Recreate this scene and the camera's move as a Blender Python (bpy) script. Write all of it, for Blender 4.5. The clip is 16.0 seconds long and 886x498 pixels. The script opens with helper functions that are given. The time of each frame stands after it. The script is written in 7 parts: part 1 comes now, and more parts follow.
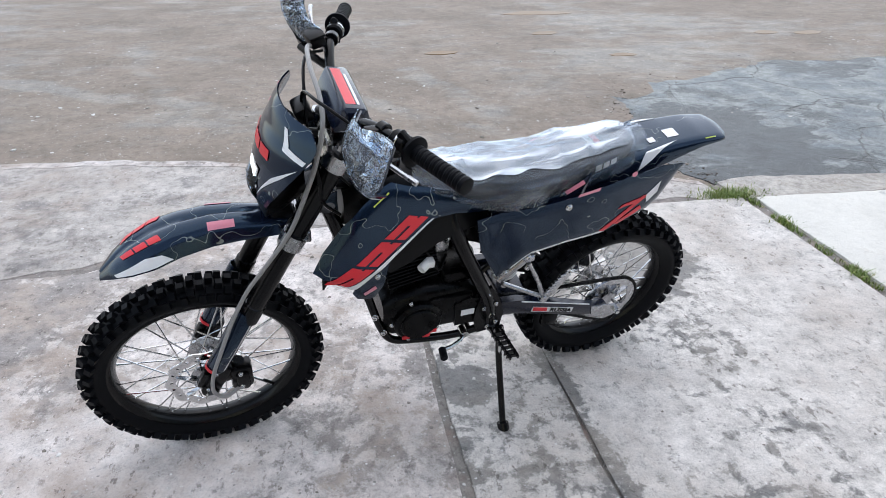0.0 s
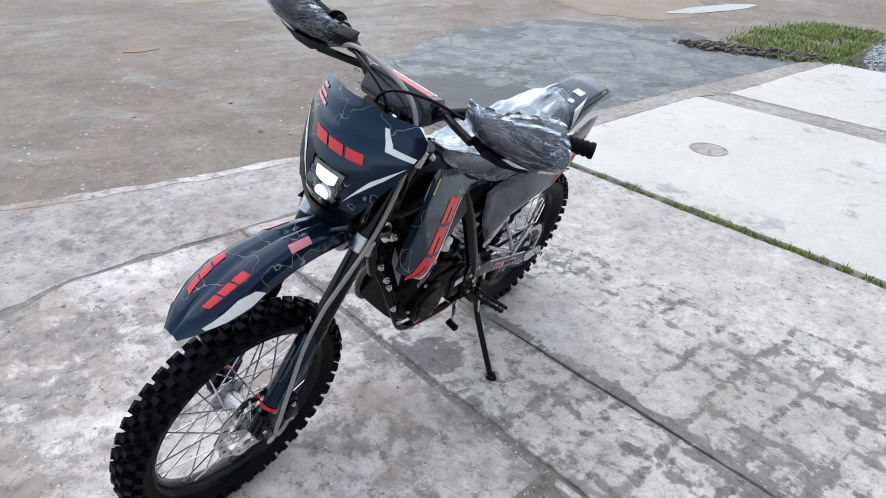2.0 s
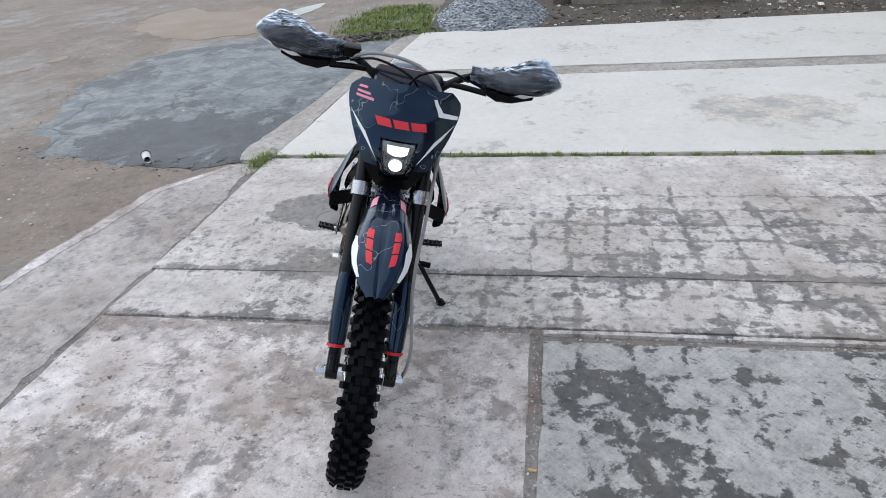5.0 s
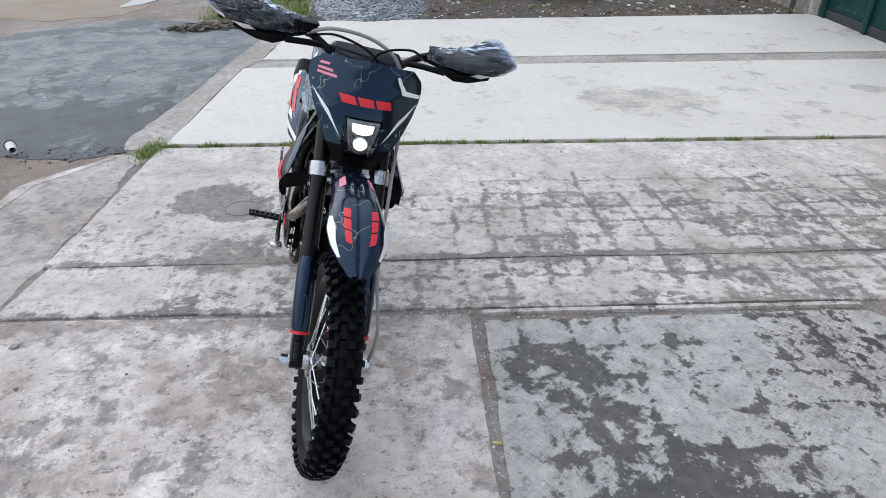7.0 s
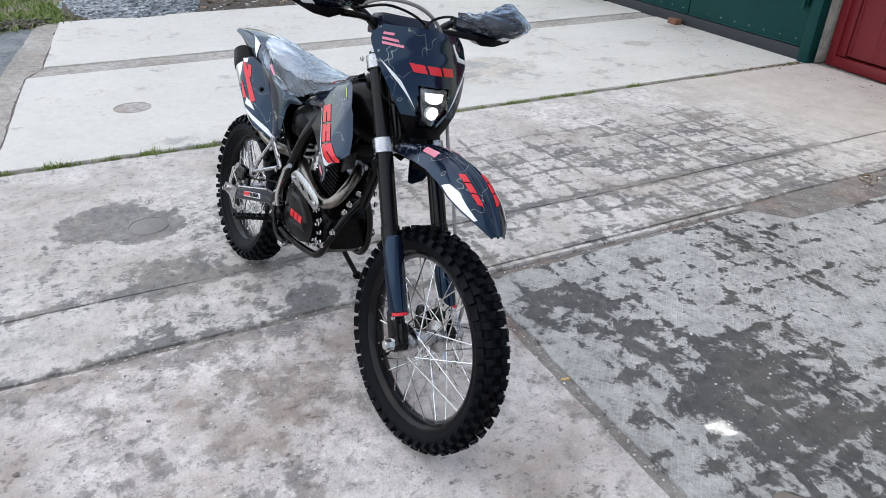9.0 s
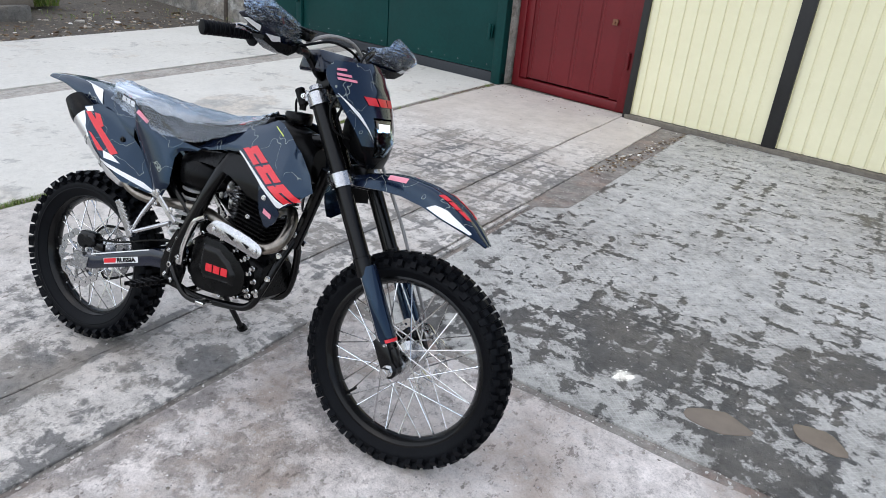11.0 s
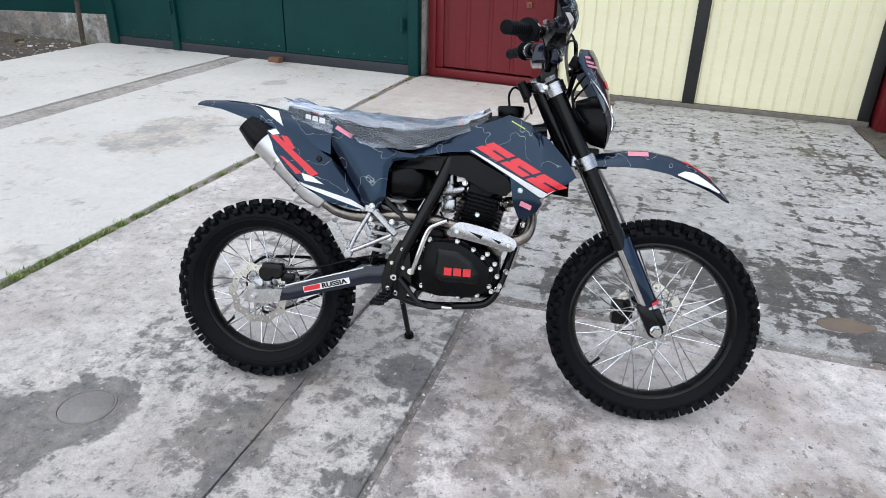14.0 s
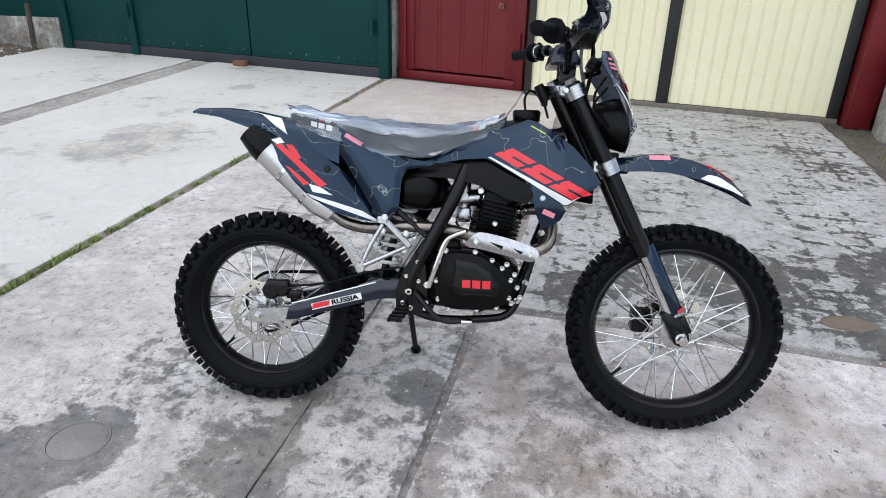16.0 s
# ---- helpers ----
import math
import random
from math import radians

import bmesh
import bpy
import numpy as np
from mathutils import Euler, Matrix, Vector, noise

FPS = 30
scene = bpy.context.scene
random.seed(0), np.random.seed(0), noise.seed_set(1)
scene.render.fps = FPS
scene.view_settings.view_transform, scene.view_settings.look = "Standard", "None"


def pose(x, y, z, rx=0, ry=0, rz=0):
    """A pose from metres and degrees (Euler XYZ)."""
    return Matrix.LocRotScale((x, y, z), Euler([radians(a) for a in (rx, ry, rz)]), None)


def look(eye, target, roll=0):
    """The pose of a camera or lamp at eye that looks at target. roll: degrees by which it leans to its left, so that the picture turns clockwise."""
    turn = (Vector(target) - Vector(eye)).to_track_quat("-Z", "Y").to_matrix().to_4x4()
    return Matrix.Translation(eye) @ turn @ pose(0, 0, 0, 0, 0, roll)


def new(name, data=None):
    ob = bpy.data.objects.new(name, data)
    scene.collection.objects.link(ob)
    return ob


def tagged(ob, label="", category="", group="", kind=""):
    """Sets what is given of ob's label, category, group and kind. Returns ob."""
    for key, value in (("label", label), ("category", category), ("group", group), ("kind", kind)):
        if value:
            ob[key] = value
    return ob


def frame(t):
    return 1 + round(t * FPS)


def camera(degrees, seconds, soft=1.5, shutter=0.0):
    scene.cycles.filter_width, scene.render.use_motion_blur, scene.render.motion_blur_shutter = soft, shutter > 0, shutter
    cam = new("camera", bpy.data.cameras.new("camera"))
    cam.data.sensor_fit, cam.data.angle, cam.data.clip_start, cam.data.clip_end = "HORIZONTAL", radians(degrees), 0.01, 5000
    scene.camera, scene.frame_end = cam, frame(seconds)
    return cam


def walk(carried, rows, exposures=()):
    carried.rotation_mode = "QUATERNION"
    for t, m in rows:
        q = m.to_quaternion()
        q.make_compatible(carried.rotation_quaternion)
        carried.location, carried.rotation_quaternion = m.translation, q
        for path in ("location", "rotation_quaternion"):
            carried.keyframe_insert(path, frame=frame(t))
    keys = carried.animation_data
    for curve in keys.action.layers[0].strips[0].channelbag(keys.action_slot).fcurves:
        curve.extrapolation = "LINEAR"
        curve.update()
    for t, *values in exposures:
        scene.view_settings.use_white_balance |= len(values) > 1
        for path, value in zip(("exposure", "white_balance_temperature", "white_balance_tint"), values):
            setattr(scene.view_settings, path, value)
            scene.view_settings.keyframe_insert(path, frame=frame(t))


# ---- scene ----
cam = camera(68.0, 16.0, soft=0.8)
PATH = [
    (0, (0.052, 0.002, 1.615), (0.397, 1.718, 0.648), 0.6),
    (0.5, (-0.168, 0.096, 1.618), (0.306, 1.778, 0.646), 0.1),
    (1, (-0.394, 0.159, 1.637), (0.279, 1.782, 0.681), 2.5),
    (1.5, (-0.699, 0.209, 1.647), (0.234, 1.644, 0.612), 1.9),
    (2, (-0.885, 0.355, 1.629), (0.319, 1.611, 0.645), 2.8),
    (2.5, (-1.105, 0.525, 1.642), (0.358, 1.497, 0.686), 1.9),
    (3, (-1.417, 0.735, 1.66), (0.198, 1.41, 0.693), -1.6),
    (3.5, (-1.669, 0.875, 1.67), (0.002, 1.388, 0.699), -2.0),
    (6, (-1.981, 1.191, 1.691), (-0.248, 1.432, 0.721), -4.0),
    (6.5, (-1.968, 1.221, 1.659), (-0.248, 1.403, 0.656), -1.5),
    (7, (-1.997, 1.439, 1.651), (-0.252, 1.336, 0.679), 0.5),
    (7.5, (-2.008, 1.68, 1.634), (-0.311, 1.403, 0.613), -0.4),
    (8, (-1.934, 1.904, 1.578), (-0.257, 1.444, 0.589), 1.7),
    (8.5, (-1.893, 2.125, 1.591), (-0.266, 1.502, 0.61), 2.9),
    (9, (-1.827, 2.407, 1.584), (-0.279, 1.615, 0.597), 1.2),
    (9.5, (-1.698, 2.575, 1.545), (-0.256, 1.589, 0.571), 2.6),
    (12, (-1.06, 3.629, 1.572), (-0.345, 1.956, 0.743), 1.9),
    (12.5, (-0.866, 3.844, 1.555), (-0.167, 2.179, 0.696), -0.2),
    (13, (-0.671, 3.876, 1.535), (0.051, 2.221, 0.675), 0.6),
    (13.5, (-0.427, 3.81, 1.51), (0.237, 2.112, 0.689), 1.5),
    (14, (-0.231, 3.794, 1.504), (0.305, 2.064, 0.657), 1.2),
    (14.5, (-0.064, 3.788, 1.498), (0.399, 2.045, 0.634), -0.1),
    (15, (-0.05, 3.763, 1.49), (0.404, 2.007, 0.649), 0.1),
    (15.5, (-0.049, 3.756, 1.495), (0.411, 1.994, 0.667), 0.1),
    (16, (-0.027, 3.744, 1.488), (0.396, 1.979, 0.647), 1.3),
]
walk(cam, [(t, look(eye, target, roll)) for t, eye, target, roll in PATH], exposures=[(0.0, 0.79), (1.0, 0.75), (1.5, 0.86), (2.0, 0.74), (2.5, 0.65), (3.5, 0.47), (6.5, 0.50), (7.5, 0.57), (8.5, 0.57), (9.5, 0.59), (12.0, 0.59), (13.0, 0.65), (16.0, 0.61)])



# ---- world, sun and exposure ----
world = bpy.data.worlds.new("overcast")
scene.world = world
world.use_nodes = True
wn, wl = world.node_tree.nodes, world.node_tree.links
wn.clear()
sky = wn.new("ShaderNodeTexSky")
sky.sky_type, sky.sun_disc = "NISHITA", False
sky.sun_elevation, sky.sun_rotation = radians(68), radians(18)
sky.air_density, sky.dust_density, sky.ozone_density = 1.0, 0.7, 1.0
grey = wn.new("ShaderNodeHueSaturation")
grey.inputs["Saturation"].default_value = 0.62
back = wn.new("ShaderNodeBackground")
back.inputs["Strength"].default_value = 0.15
wout = wn.new("ShaderNodeOutputWorld")
wl.new(sky.outputs[0], grey.inputs["Color"])
wl.new(grey.outputs[0], back.inputs["Color"])
wl.new(back.outputs[0], wout.inputs["Surface"])

sun = bpy.data.lights.new("sun", "SUN")
sun.energy, sun.angle, sun.color = 1.35, radians(120), (1.0, 0.985, 0.955)
new("sun", sun).matrix_world = look((1.2, 3.6, 9.5), (0, 0, 0))


# ---- materials ----
def material(name):
    m = bpy.data.materials.new(name)
    m.use_nodes = True
    n, l = m.node_tree.nodes, m.node_tree.links
    return m, n, l, n["Principled BSDF"]


def noise_tex(n, l, scale, detail=6.0, rough=0.6, coord="Object", stretch=(1, 1, 1), distort=0.0):
    c, mp, t = n.new("ShaderNodeTexCoord"), n.new("ShaderNodeMapping"), n.new("ShaderNodeTexNoise")
    l.new(c.outputs[coord], mp.inputs["Vector"])
    mp.inputs["Scale"].default_value = stretch
    l.new(mp.outputs[0], t.inputs["Vector"])
    t.inputs["Scale"].default_value, t.inputs["Detail"].default_value = scale, detail
    t.inputs["Roughness"].default_value, t.inputs["Distortion"].default_value = rough, distort
    return t.outputs[0]


def ramp(n, l, src, stops):
    r = n.new("ShaderNodeValToRGB")
    e = r.color_ramp.elements
    while len(e) < len(stops):
        e.new(0.5)
    for k, (p, c) in zip(e, stops):
        k.position = p
        k.color = (*c, 1) if isinstance(c, tuple) else (c, c, c, 1)
    l.new(src, r.inputs[0])
    return r.outputs[0]


def mix(n, l, fac, a, b, kind="MIX"):
    m = n.new("ShaderNodeMix")
    m.data_type, m.blend_type = "RGBA", kind
    for sock, v in ((m.inputs["Factor"], fac), (m.inputs["A"], a), (m.inputs["B"], b)):
        if isinstance(v, tuple):
            sock.default_value = (*v, 1)
        elif isinstance(v, (int, float)):
            sock.default_value = v
        else:
            l.new(v, sock)
    return m.outputs["Result"]


def calc(n, l, op, a, b=0.0, c=0.0):
    m = n.new("ShaderNodeMath")
    m.operation = op
    for sock, v in zip(m.inputs, (a, b, c)):
        if isinstance(v, (int, float)):
            sock.default_value = v
        else:
            l.new(v, sock)
    return m.outputs[0]


def bump(n, l, bsdf, height, strength=0.3, distance=0.01):
    b = n.new("ShaderNodeBump")
    b.inputs["Strength"].default_value, b.inputs["Distance"].default_value = strength, distance
    l.new(height, b.inputs["Height"])
    l.new(b.outputs[0], bsdf.inputs["Normal"])


def surface(name, dark, light, rough=0.5, metal=0.0, grain=60.0, patch=4.0, relief=0.1, depth=0.001, spread=0.15, coat=0.0, spec=0.5):
    """Two colours mixed by patches and grain, with matching gloss and fine relief."""
    m, n, l, b = material(name)
    big = noise_tex(n, l, patch, 4)
    small = noise_tex(n, l, grain, 6)
    blend = calc(n, l, "ADD", calc(n, l, "MULTIPLY", big, 0.6), calc(n, l, "MULTIPLY", small, 0.4))
    f = ramp(n, l, blend, [(0.32, 0.0), (0.68, 1.0)])
    l.new(mix(n, l, f, dark, light), b.inputs["Base Color"])
    l.new(calc(n, l, "MULTIPLY_ADD", big, spread * 2, rough - spread), b.inputs["Roughness"])
    b.inputs["Metallic"].default_value = metal
    b.inputs["Coat Weight"].default_value = coat
    b.inputs["Specular IOR Level"].default_value = spec
    b.inputs["Coat Roughness"].default_value = 0.08
    bump(n, l, b, small, relief, depth)
    return m


def concrete(name, pale, dirty, stain, stain_at=(0.5, 0.6), stain_scale=5.0, rough=0.85, wet=0.62, stretch=(1, 1, 1), pebble=0.35, fine=0.75, blotch=0.72,
             spots=(), grid=0.0, hatch=0.0, brown=0.0, broad=0.5, specks=0.5, cracks=0.0, fade=None, mottle=0.85, bands=(), ruts=(), smooth=None):
    """Weathered concrete: pale ground, brownish dirt, dark damp blotches with ragged edges, bits of bare aggregate.
    spots: damp places (x, y, radius, weight); grid: blotches gathered along an old block imprint; hatch: a fine embossed crosshatch;
    smooth: (y, y, colour), the stretch over which a trowelled finish takes over from the worn one."""
    m, n, l, b = material(name)
    place = n.new("ShaderNodeTexCoord").outputs["Object"]
    big = noise_tex(n, l, 0.9, 5, 0.6)
    mid = noise_tex(n, l, 5, 12, 0.72)
    crisp = noise_tex(n, l, 17, 12, 0.78)
    small = noise_tex(n, l, 120, 8, 0.75)
    base = mix(n, l, ramp(n, l, big, [(0.38, 0.0), (0.64, 1.0)]), pale, dirty)
    base = mix(n, l, mottle, base, ramp(n, l, mid, [(0.36, 0.6), (0.46, 0.9), (0.55, 1.04), (0.66, 1.18)]), "MULTIPLY")
    base = mix(n, l, fine, base, ramp(n, l, crisp, [(0.36, 0.42), (0.45, 0.84), (0.55, 1.04), (0.66, 1.24)]), "MULTIPLY")
    base = mix(n, l, fine, base, ramp(n, l, small, [(0.28, 0.6), (0.5, 1.0), (0.75, 1.15)]), "MULTIPLY")
    if brown:
        bf = ramp(n, l, calc(n, l, "ADD", calc(n, l, "MULTIPLY", noise_tex(n, l, 1.6, 6, 0.6), 0.7), calc(n, l, "MULTIPLY", crisp, 0.3)), [(0.5, 0.0), (0.6, 1.0)])
        base = mix(n, l, calc(n, l, "MULTIPLY", bf, brown), base, (0.3, 0.235, 0.19))
    s = noise_tex(n, l, stain_scale, 12, 0.72, stretch=stretch, distort=0.25)
    s2 = noise_tex(n, l, stain_scale * 0.17, 3, 0.5)
    s = calc(n, l, "MULTIPLY_ADD", s2, broad, calc(n, l, "MULTIPLY", s, 1.2 - broad))
    if grid:
        br = n.new("ShaderNodeTexBrick")
        mp = n.new("ShaderNodeMapping")
        warp = n.new("ShaderNodeMix")
        warp.data_type = "VECTOR"
        wob = n.new("ShaderNodeTexNoise")
        wob.inputs["Scale"].default_value = 2.5
        l.new(place, wob.inputs["Vector"])
        add = n.new("ShaderNodeVectorMath")
        add.operation = "MULTIPLY_ADD"
        l.new(wob.outputs["Color"], add.inputs[0])
        add.inputs[1].default_value = (0.13, 0.13, 0)
        l.new(place, add.inputs[2])
        l.new(add.outputs[0], mp.inputs["Vector"])
        mp.inputs["Rotation"].default_value = (0, 0, radians(90))
        l.new(mp.outputs[0], br.inputs["Vector"])
        br.inputs["Scale"].default_value = 1.0
        br.inputs["Brick Width"].default_value, br.inputs["Row Height"].default_value = 0.21, 0.19
        br.inputs["Mortar Size"].default_value, br.inputs["Mortar Smooth"].default_value = 0.028, 0.8
        br.offset = 0.0
        part_y, reach = n.new("ShaderNodeSeparateXYZ"), n.new("ShaderNodeMapRange")
        l.new(place, part_y.inputs[0])
        l.new(part_y.outputs["Y"], reach.inputs["Value"])
        reach.inputs["From Min"].default_value, reach.inputs["From Max"].default_value = 0.9, 2.5
        reach.inputs["To Min"].default_value, reach.inputs["To Max"].default_value = grid, grid * 0.25
        s = calc(n, l, "MULTIPLY_ADD", br.outputs["Fac"], reach.outputs[0], s)
    if fade:
        # wear thins out along x
        sep = n.new("ShaderNodeSeparateXYZ")
        l.new(place, sep.inputs[0])
        f_ = n.new("ShaderNodeMapRange")
        l.new(sep.outputs["X"], f_.inputs["Value"])
        f_.inputs["From Min"].default_value, f_.inputs["From Max"].default_value = fade[0], fade[1]
        f_.inputs["To Min"].default_value, f_.inputs["To Max"].default_value = 0.0, -fade[2]
        s = calc(n, l, "ADD", s, f_.outputs[0])
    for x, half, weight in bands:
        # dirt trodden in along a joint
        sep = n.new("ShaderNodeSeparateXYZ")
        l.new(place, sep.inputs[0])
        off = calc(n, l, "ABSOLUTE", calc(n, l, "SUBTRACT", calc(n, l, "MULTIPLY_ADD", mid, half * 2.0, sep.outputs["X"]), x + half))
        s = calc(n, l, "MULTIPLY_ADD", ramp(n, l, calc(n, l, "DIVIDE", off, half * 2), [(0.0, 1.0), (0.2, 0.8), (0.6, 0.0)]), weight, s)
    for x0, y0, x1, y1, half, weight in ruts:
        # a damp wheel mark between two points, fraying at its sides and ends
        long = math.hypot(x1 - x0, y1 - y0)
        ux, uy = (x1 - x0) / long, (y1 - y0) / long
        rel, fray = n.new("ShaderNodeVectorMath"), n.new("ShaderNodeVectorMath")
        fray.operation = "MULTIPLY_ADD"
        wander = n.new("ShaderNodeTexNoise")
        wander.inputs["Scale"].default_value, wander.inputs["Detail"].default_value = 1.6, 6
        l.new(place, wander.inputs["Vector"])
        l.new(wander.outputs["Color"], fray.inputs[0])
        fray.inputs[1].default_value = (0.5, 0.5, 0)
        l.new(place, fray.inputs[2])
        rel.operation = "SUBTRACT"
        l.new(fray.outputs[0], rel.inputs[0])
        rel.inputs[1].default_value = (x0 + 0.25, y0 + 0.25, 0)
        got = []
        for way in ((ux, uy, 0), (-uy, ux, 0)):
            dot = n.new("ShaderNodeVectorMath")
            dot.operation = "DOT_PRODUCT"
            l.new(rel.outputs[0], dot.inputs[0])
            dot.inputs[1].default_value = way
            got.append(dot.outputs["Value"])
        ends = ramp(n, l, calc(n, l, "DIVIDE", got[0], long), [(0.0, 0.0), (0.12, 1.0), (0.85, 1.0), (1.0, 0.0)])
        side = ramp(n, l, calc(n, l, "DIVIDE", calc(n, l, "ABSOLUTE", got[1]), half * 2), [(0.0, 1.0), (0.3, 0.8), (0.6, 0.0)])
        s = calc(n, l, "MULTIPLY_ADD", calc(n, l, "MULTIPLY", ends, side), weight, s)
    for x, y, r, weight in spots:
        d = n.new("ShaderNodeVectorMath")
        d.operation = "DISTANCE"
        l.new(place, d.inputs[0])
        d.inputs[1].default_value = (x, y, 0)
        near = ramp(n, l, calc(n, l, "DIVIDE", d.outputs["Value"], r * 2), [(0.0, 1.0), (0.4, 1.0), (0.62, 0.0)])
        s = calc(n, l, "MULTIPLY_ADD", near, weight, s)
    sf = ramp(n, l, s, [(stain_at[0], 0.0), (stain_at[1], 1.0)])
    base = mix(n, l, calc(n, l, "MULTIPLY", sf, blotch), base, mix(n, l, 0.8, mix(n, l, ramp(n, l, noise_tex(n, l, 3.2, 6, 0.6), [(0.42, 0.0), (0.58, 1.0)]), mix(n, l, 1.0, stain, (0.62, 0.65, 0.7), "MULTIPLY"), mix(n, l, 1.0, stain, (1.35, 1.28, 1.2), "MULTIPLY")), ramp(n, l, crisp, [(0.36, 0.45), (0.64, 1.5)]), "MULTIPLY"))
    if specks:
        many = ramp(n, l, noise_tex(n, l, 2.3, 5, 0.6), [(0.36, 0.25), (0.6, 1.0)])
        sp = ramp(n, l, noise_tex(n, l, 30, 8, 0.7, stretch=(1.0, 0.6, 1)), [(0.57, 0.0), (0.63, 1.0)])
        base = mix(n, l, calc(n, l, "MULTIPLY", calc(n, l, "MULTIPLY", sp, many), specks), base, mix(n, l, 1.0, base, (0.42, 0.4, 0.385), "MULTIPLY"))
    crack = None
    if cracks:
        vc, vm = n.new("ShaderNodeTexVoronoi"), n.new("ShaderNodeVectorMath")
        vc.feature = "DISTANCE_TO_EDGE"
        wob2 = n.new("ShaderNodeTexNoise")
        wob2.inputs["Scale"].default_value, wob2.inputs["Detail"].default_value = 3.0, 8
        l.new(place, wob2.inputs["Vector"])
        vm.operation = "MULTIPLY_ADD"
        l.new(wob2.outputs["Color"], vm.inputs[0])
        vm.inputs[1].default_value = (0.3, 0.3, 0)
        l.new(place, vm.inputs[2])
        l.new(vm.outputs[0], vc.inputs["Vector"])
        vc.inputs["Scale"].default_value = cracks
        crack = ramp(n, l, calc(n, l, "DIVIDE", vc.outputs["Distance"], cracks), [(0.0, 1.0), (0.005, 0.9), (0.012, 0.0)])
        crack = calc(n, l, "MULTIPLY", crack, ramp(n, l, noise_tex(n, l, 0.8, 3), [(0.42, 0.0), (0.52, 1.0)]))
        base = mix(n, l, calc(n, l, "MULTIPLY", crack, 0.75), base, (0.05, 0.047, 0.043))
    v = n.new("ShaderNodeTexVoronoi")
    v.inputs["Scale"].default_value = 60
    l.new(place, v.inputs["Vector"])
    peb = ramp(n, l, v.outputs["Distance"], [(0.0, 1.0), (0.22, 1.0), (0.3, 0.0)])
    gate = ramp(n, l, noise_tex(n, l, 31, 3), [(0.55, 0.0), (0.62, 1.0)])
    pf = calc(n, l, "MULTIPLY", calc(n, l, "MULTIPLY", peb, gate), pebble)
    base = mix(n, l, pf, base, ramp(n, l, v.outputs["Color"], [(0.2, (0.16, 0.155, 0.15)), (0.8, (0.8, 0.79, 0.77))]))
    h = calc(n, l, "ADD", calc(n, l, "MULTIPLY_ADD", mid, mottle * 1.3, calc(n, l, "MULTIPLY", crisp, 0.9)), calc(n, l, "ADD", calc(n, l, "MULTIPLY", small, 0.3), calc(n, l, "MULTIPLY", pf, 0.4)))
    if crack is not None:
        h = calc(n, l, "SUBTRACT", h, crack)
    if hatch:
        lines = None
        for turn in (45, -45):
            w, mp = n.new("ShaderNodeTexWave"), n.new("ShaderNodeMapping")
            l.new(place, mp.inputs["Vector"])
            mp.inputs["Rotation"].default_value = (0, 0, radians(turn))
            l.new(mp.outputs[0], w.inputs["Vector"])
            w.inputs["Scale"].default_value, w.inputs["Distortion"].default_value = 14.0, 0.5
            one = ramp(n, l, w.outputs["Fac"], [(0.86, 0.0), (0.96, 1.0)])
            lines = one if lines is None else calc(n, l, "MAXIMUM", lines, one)
        worn = ramp(n, l, noise_tex(n, l, 6, 8, 0.7), [(0.42, 0.0), (0.56, 1.0)])
        lines = calc(n, l, "MULTIPLY", calc(n, l, "MULTIPLY", lines, worn), calc(n, l, "SUBTRACT", 1.0, sf))
        base = mix(n, l, calc(n, l, "MULTIPLY", lines, hatch), base, (0.63, 0.625, 0.6))
        h = calc(n, l, "MULTIPLY_ADD", lines, 0.25, h)
    if smooth:
        cut, over = n.new("ShaderNodeSeparateXYZ"), n.new("ShaderNodeMapRange")
        l.new(place, cut.inputs[0])
        l.new(calc(n, l, "MULTIPLY_ADD", mid, 1.2, cut.outputs["Y"]), over.inputs["Value"])
        over.inputs["From Min"].default_value, over.inputs["From Max"].default_value = smooth[0] + 0.6, smooth[1] + 0.6
        over.inputs["To Min"].default_value, over.inputs["To Max"].default_value = 0.0, 0.82
        plain = mix(n, l, 1.0, mix(n, l, big, smooth[2], (smooth[2][0] * 0.86, smooth[2][1] * 0.83, smooth[2][2] * 0.79)), ramp(n, l, mid, [(0.3, 0.86), (0.5, 1.0), (0.7, 1.08)]), "MULTIPLY")
        base = mix(n, l, over.outputs[0], base, plain)
    l.new(base, b.inputs["Base Color"])
    l.new(calc(n, l, "MULTIPLY_ADD", sf, wet - rough, rough), b.inputs["Roughness"])
    bump(n, l, b, h, 0.8, 0.012)
    return m


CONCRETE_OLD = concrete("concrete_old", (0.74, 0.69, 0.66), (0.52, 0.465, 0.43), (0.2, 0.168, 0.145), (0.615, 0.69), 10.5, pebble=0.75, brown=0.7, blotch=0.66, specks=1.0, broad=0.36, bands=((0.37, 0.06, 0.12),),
                        spots=((-0.75, 1.62, 0.36, -0.08), (-0.35, 1.5, 0.28, -0.09), (-1.3, 1.5, 0.3, -0.06), (-0.3, 1.2, 0.25, 0.06), (-0.9, 2.4, 0.35, 0.05), (0.1, 2.2, 0.3, 0.05), (-0.1, 1.6, 0.3, 0.05), (-1.6, 2.5, 0.45, 0.12), (-1.3, 2.75, 0.3, 0.11), (-2.4, 2.0, 0.6, 0.1), (-0.8, 2.9, 0.4, 0.06), (-0.5, 2.72, 0.32, 0.06)))
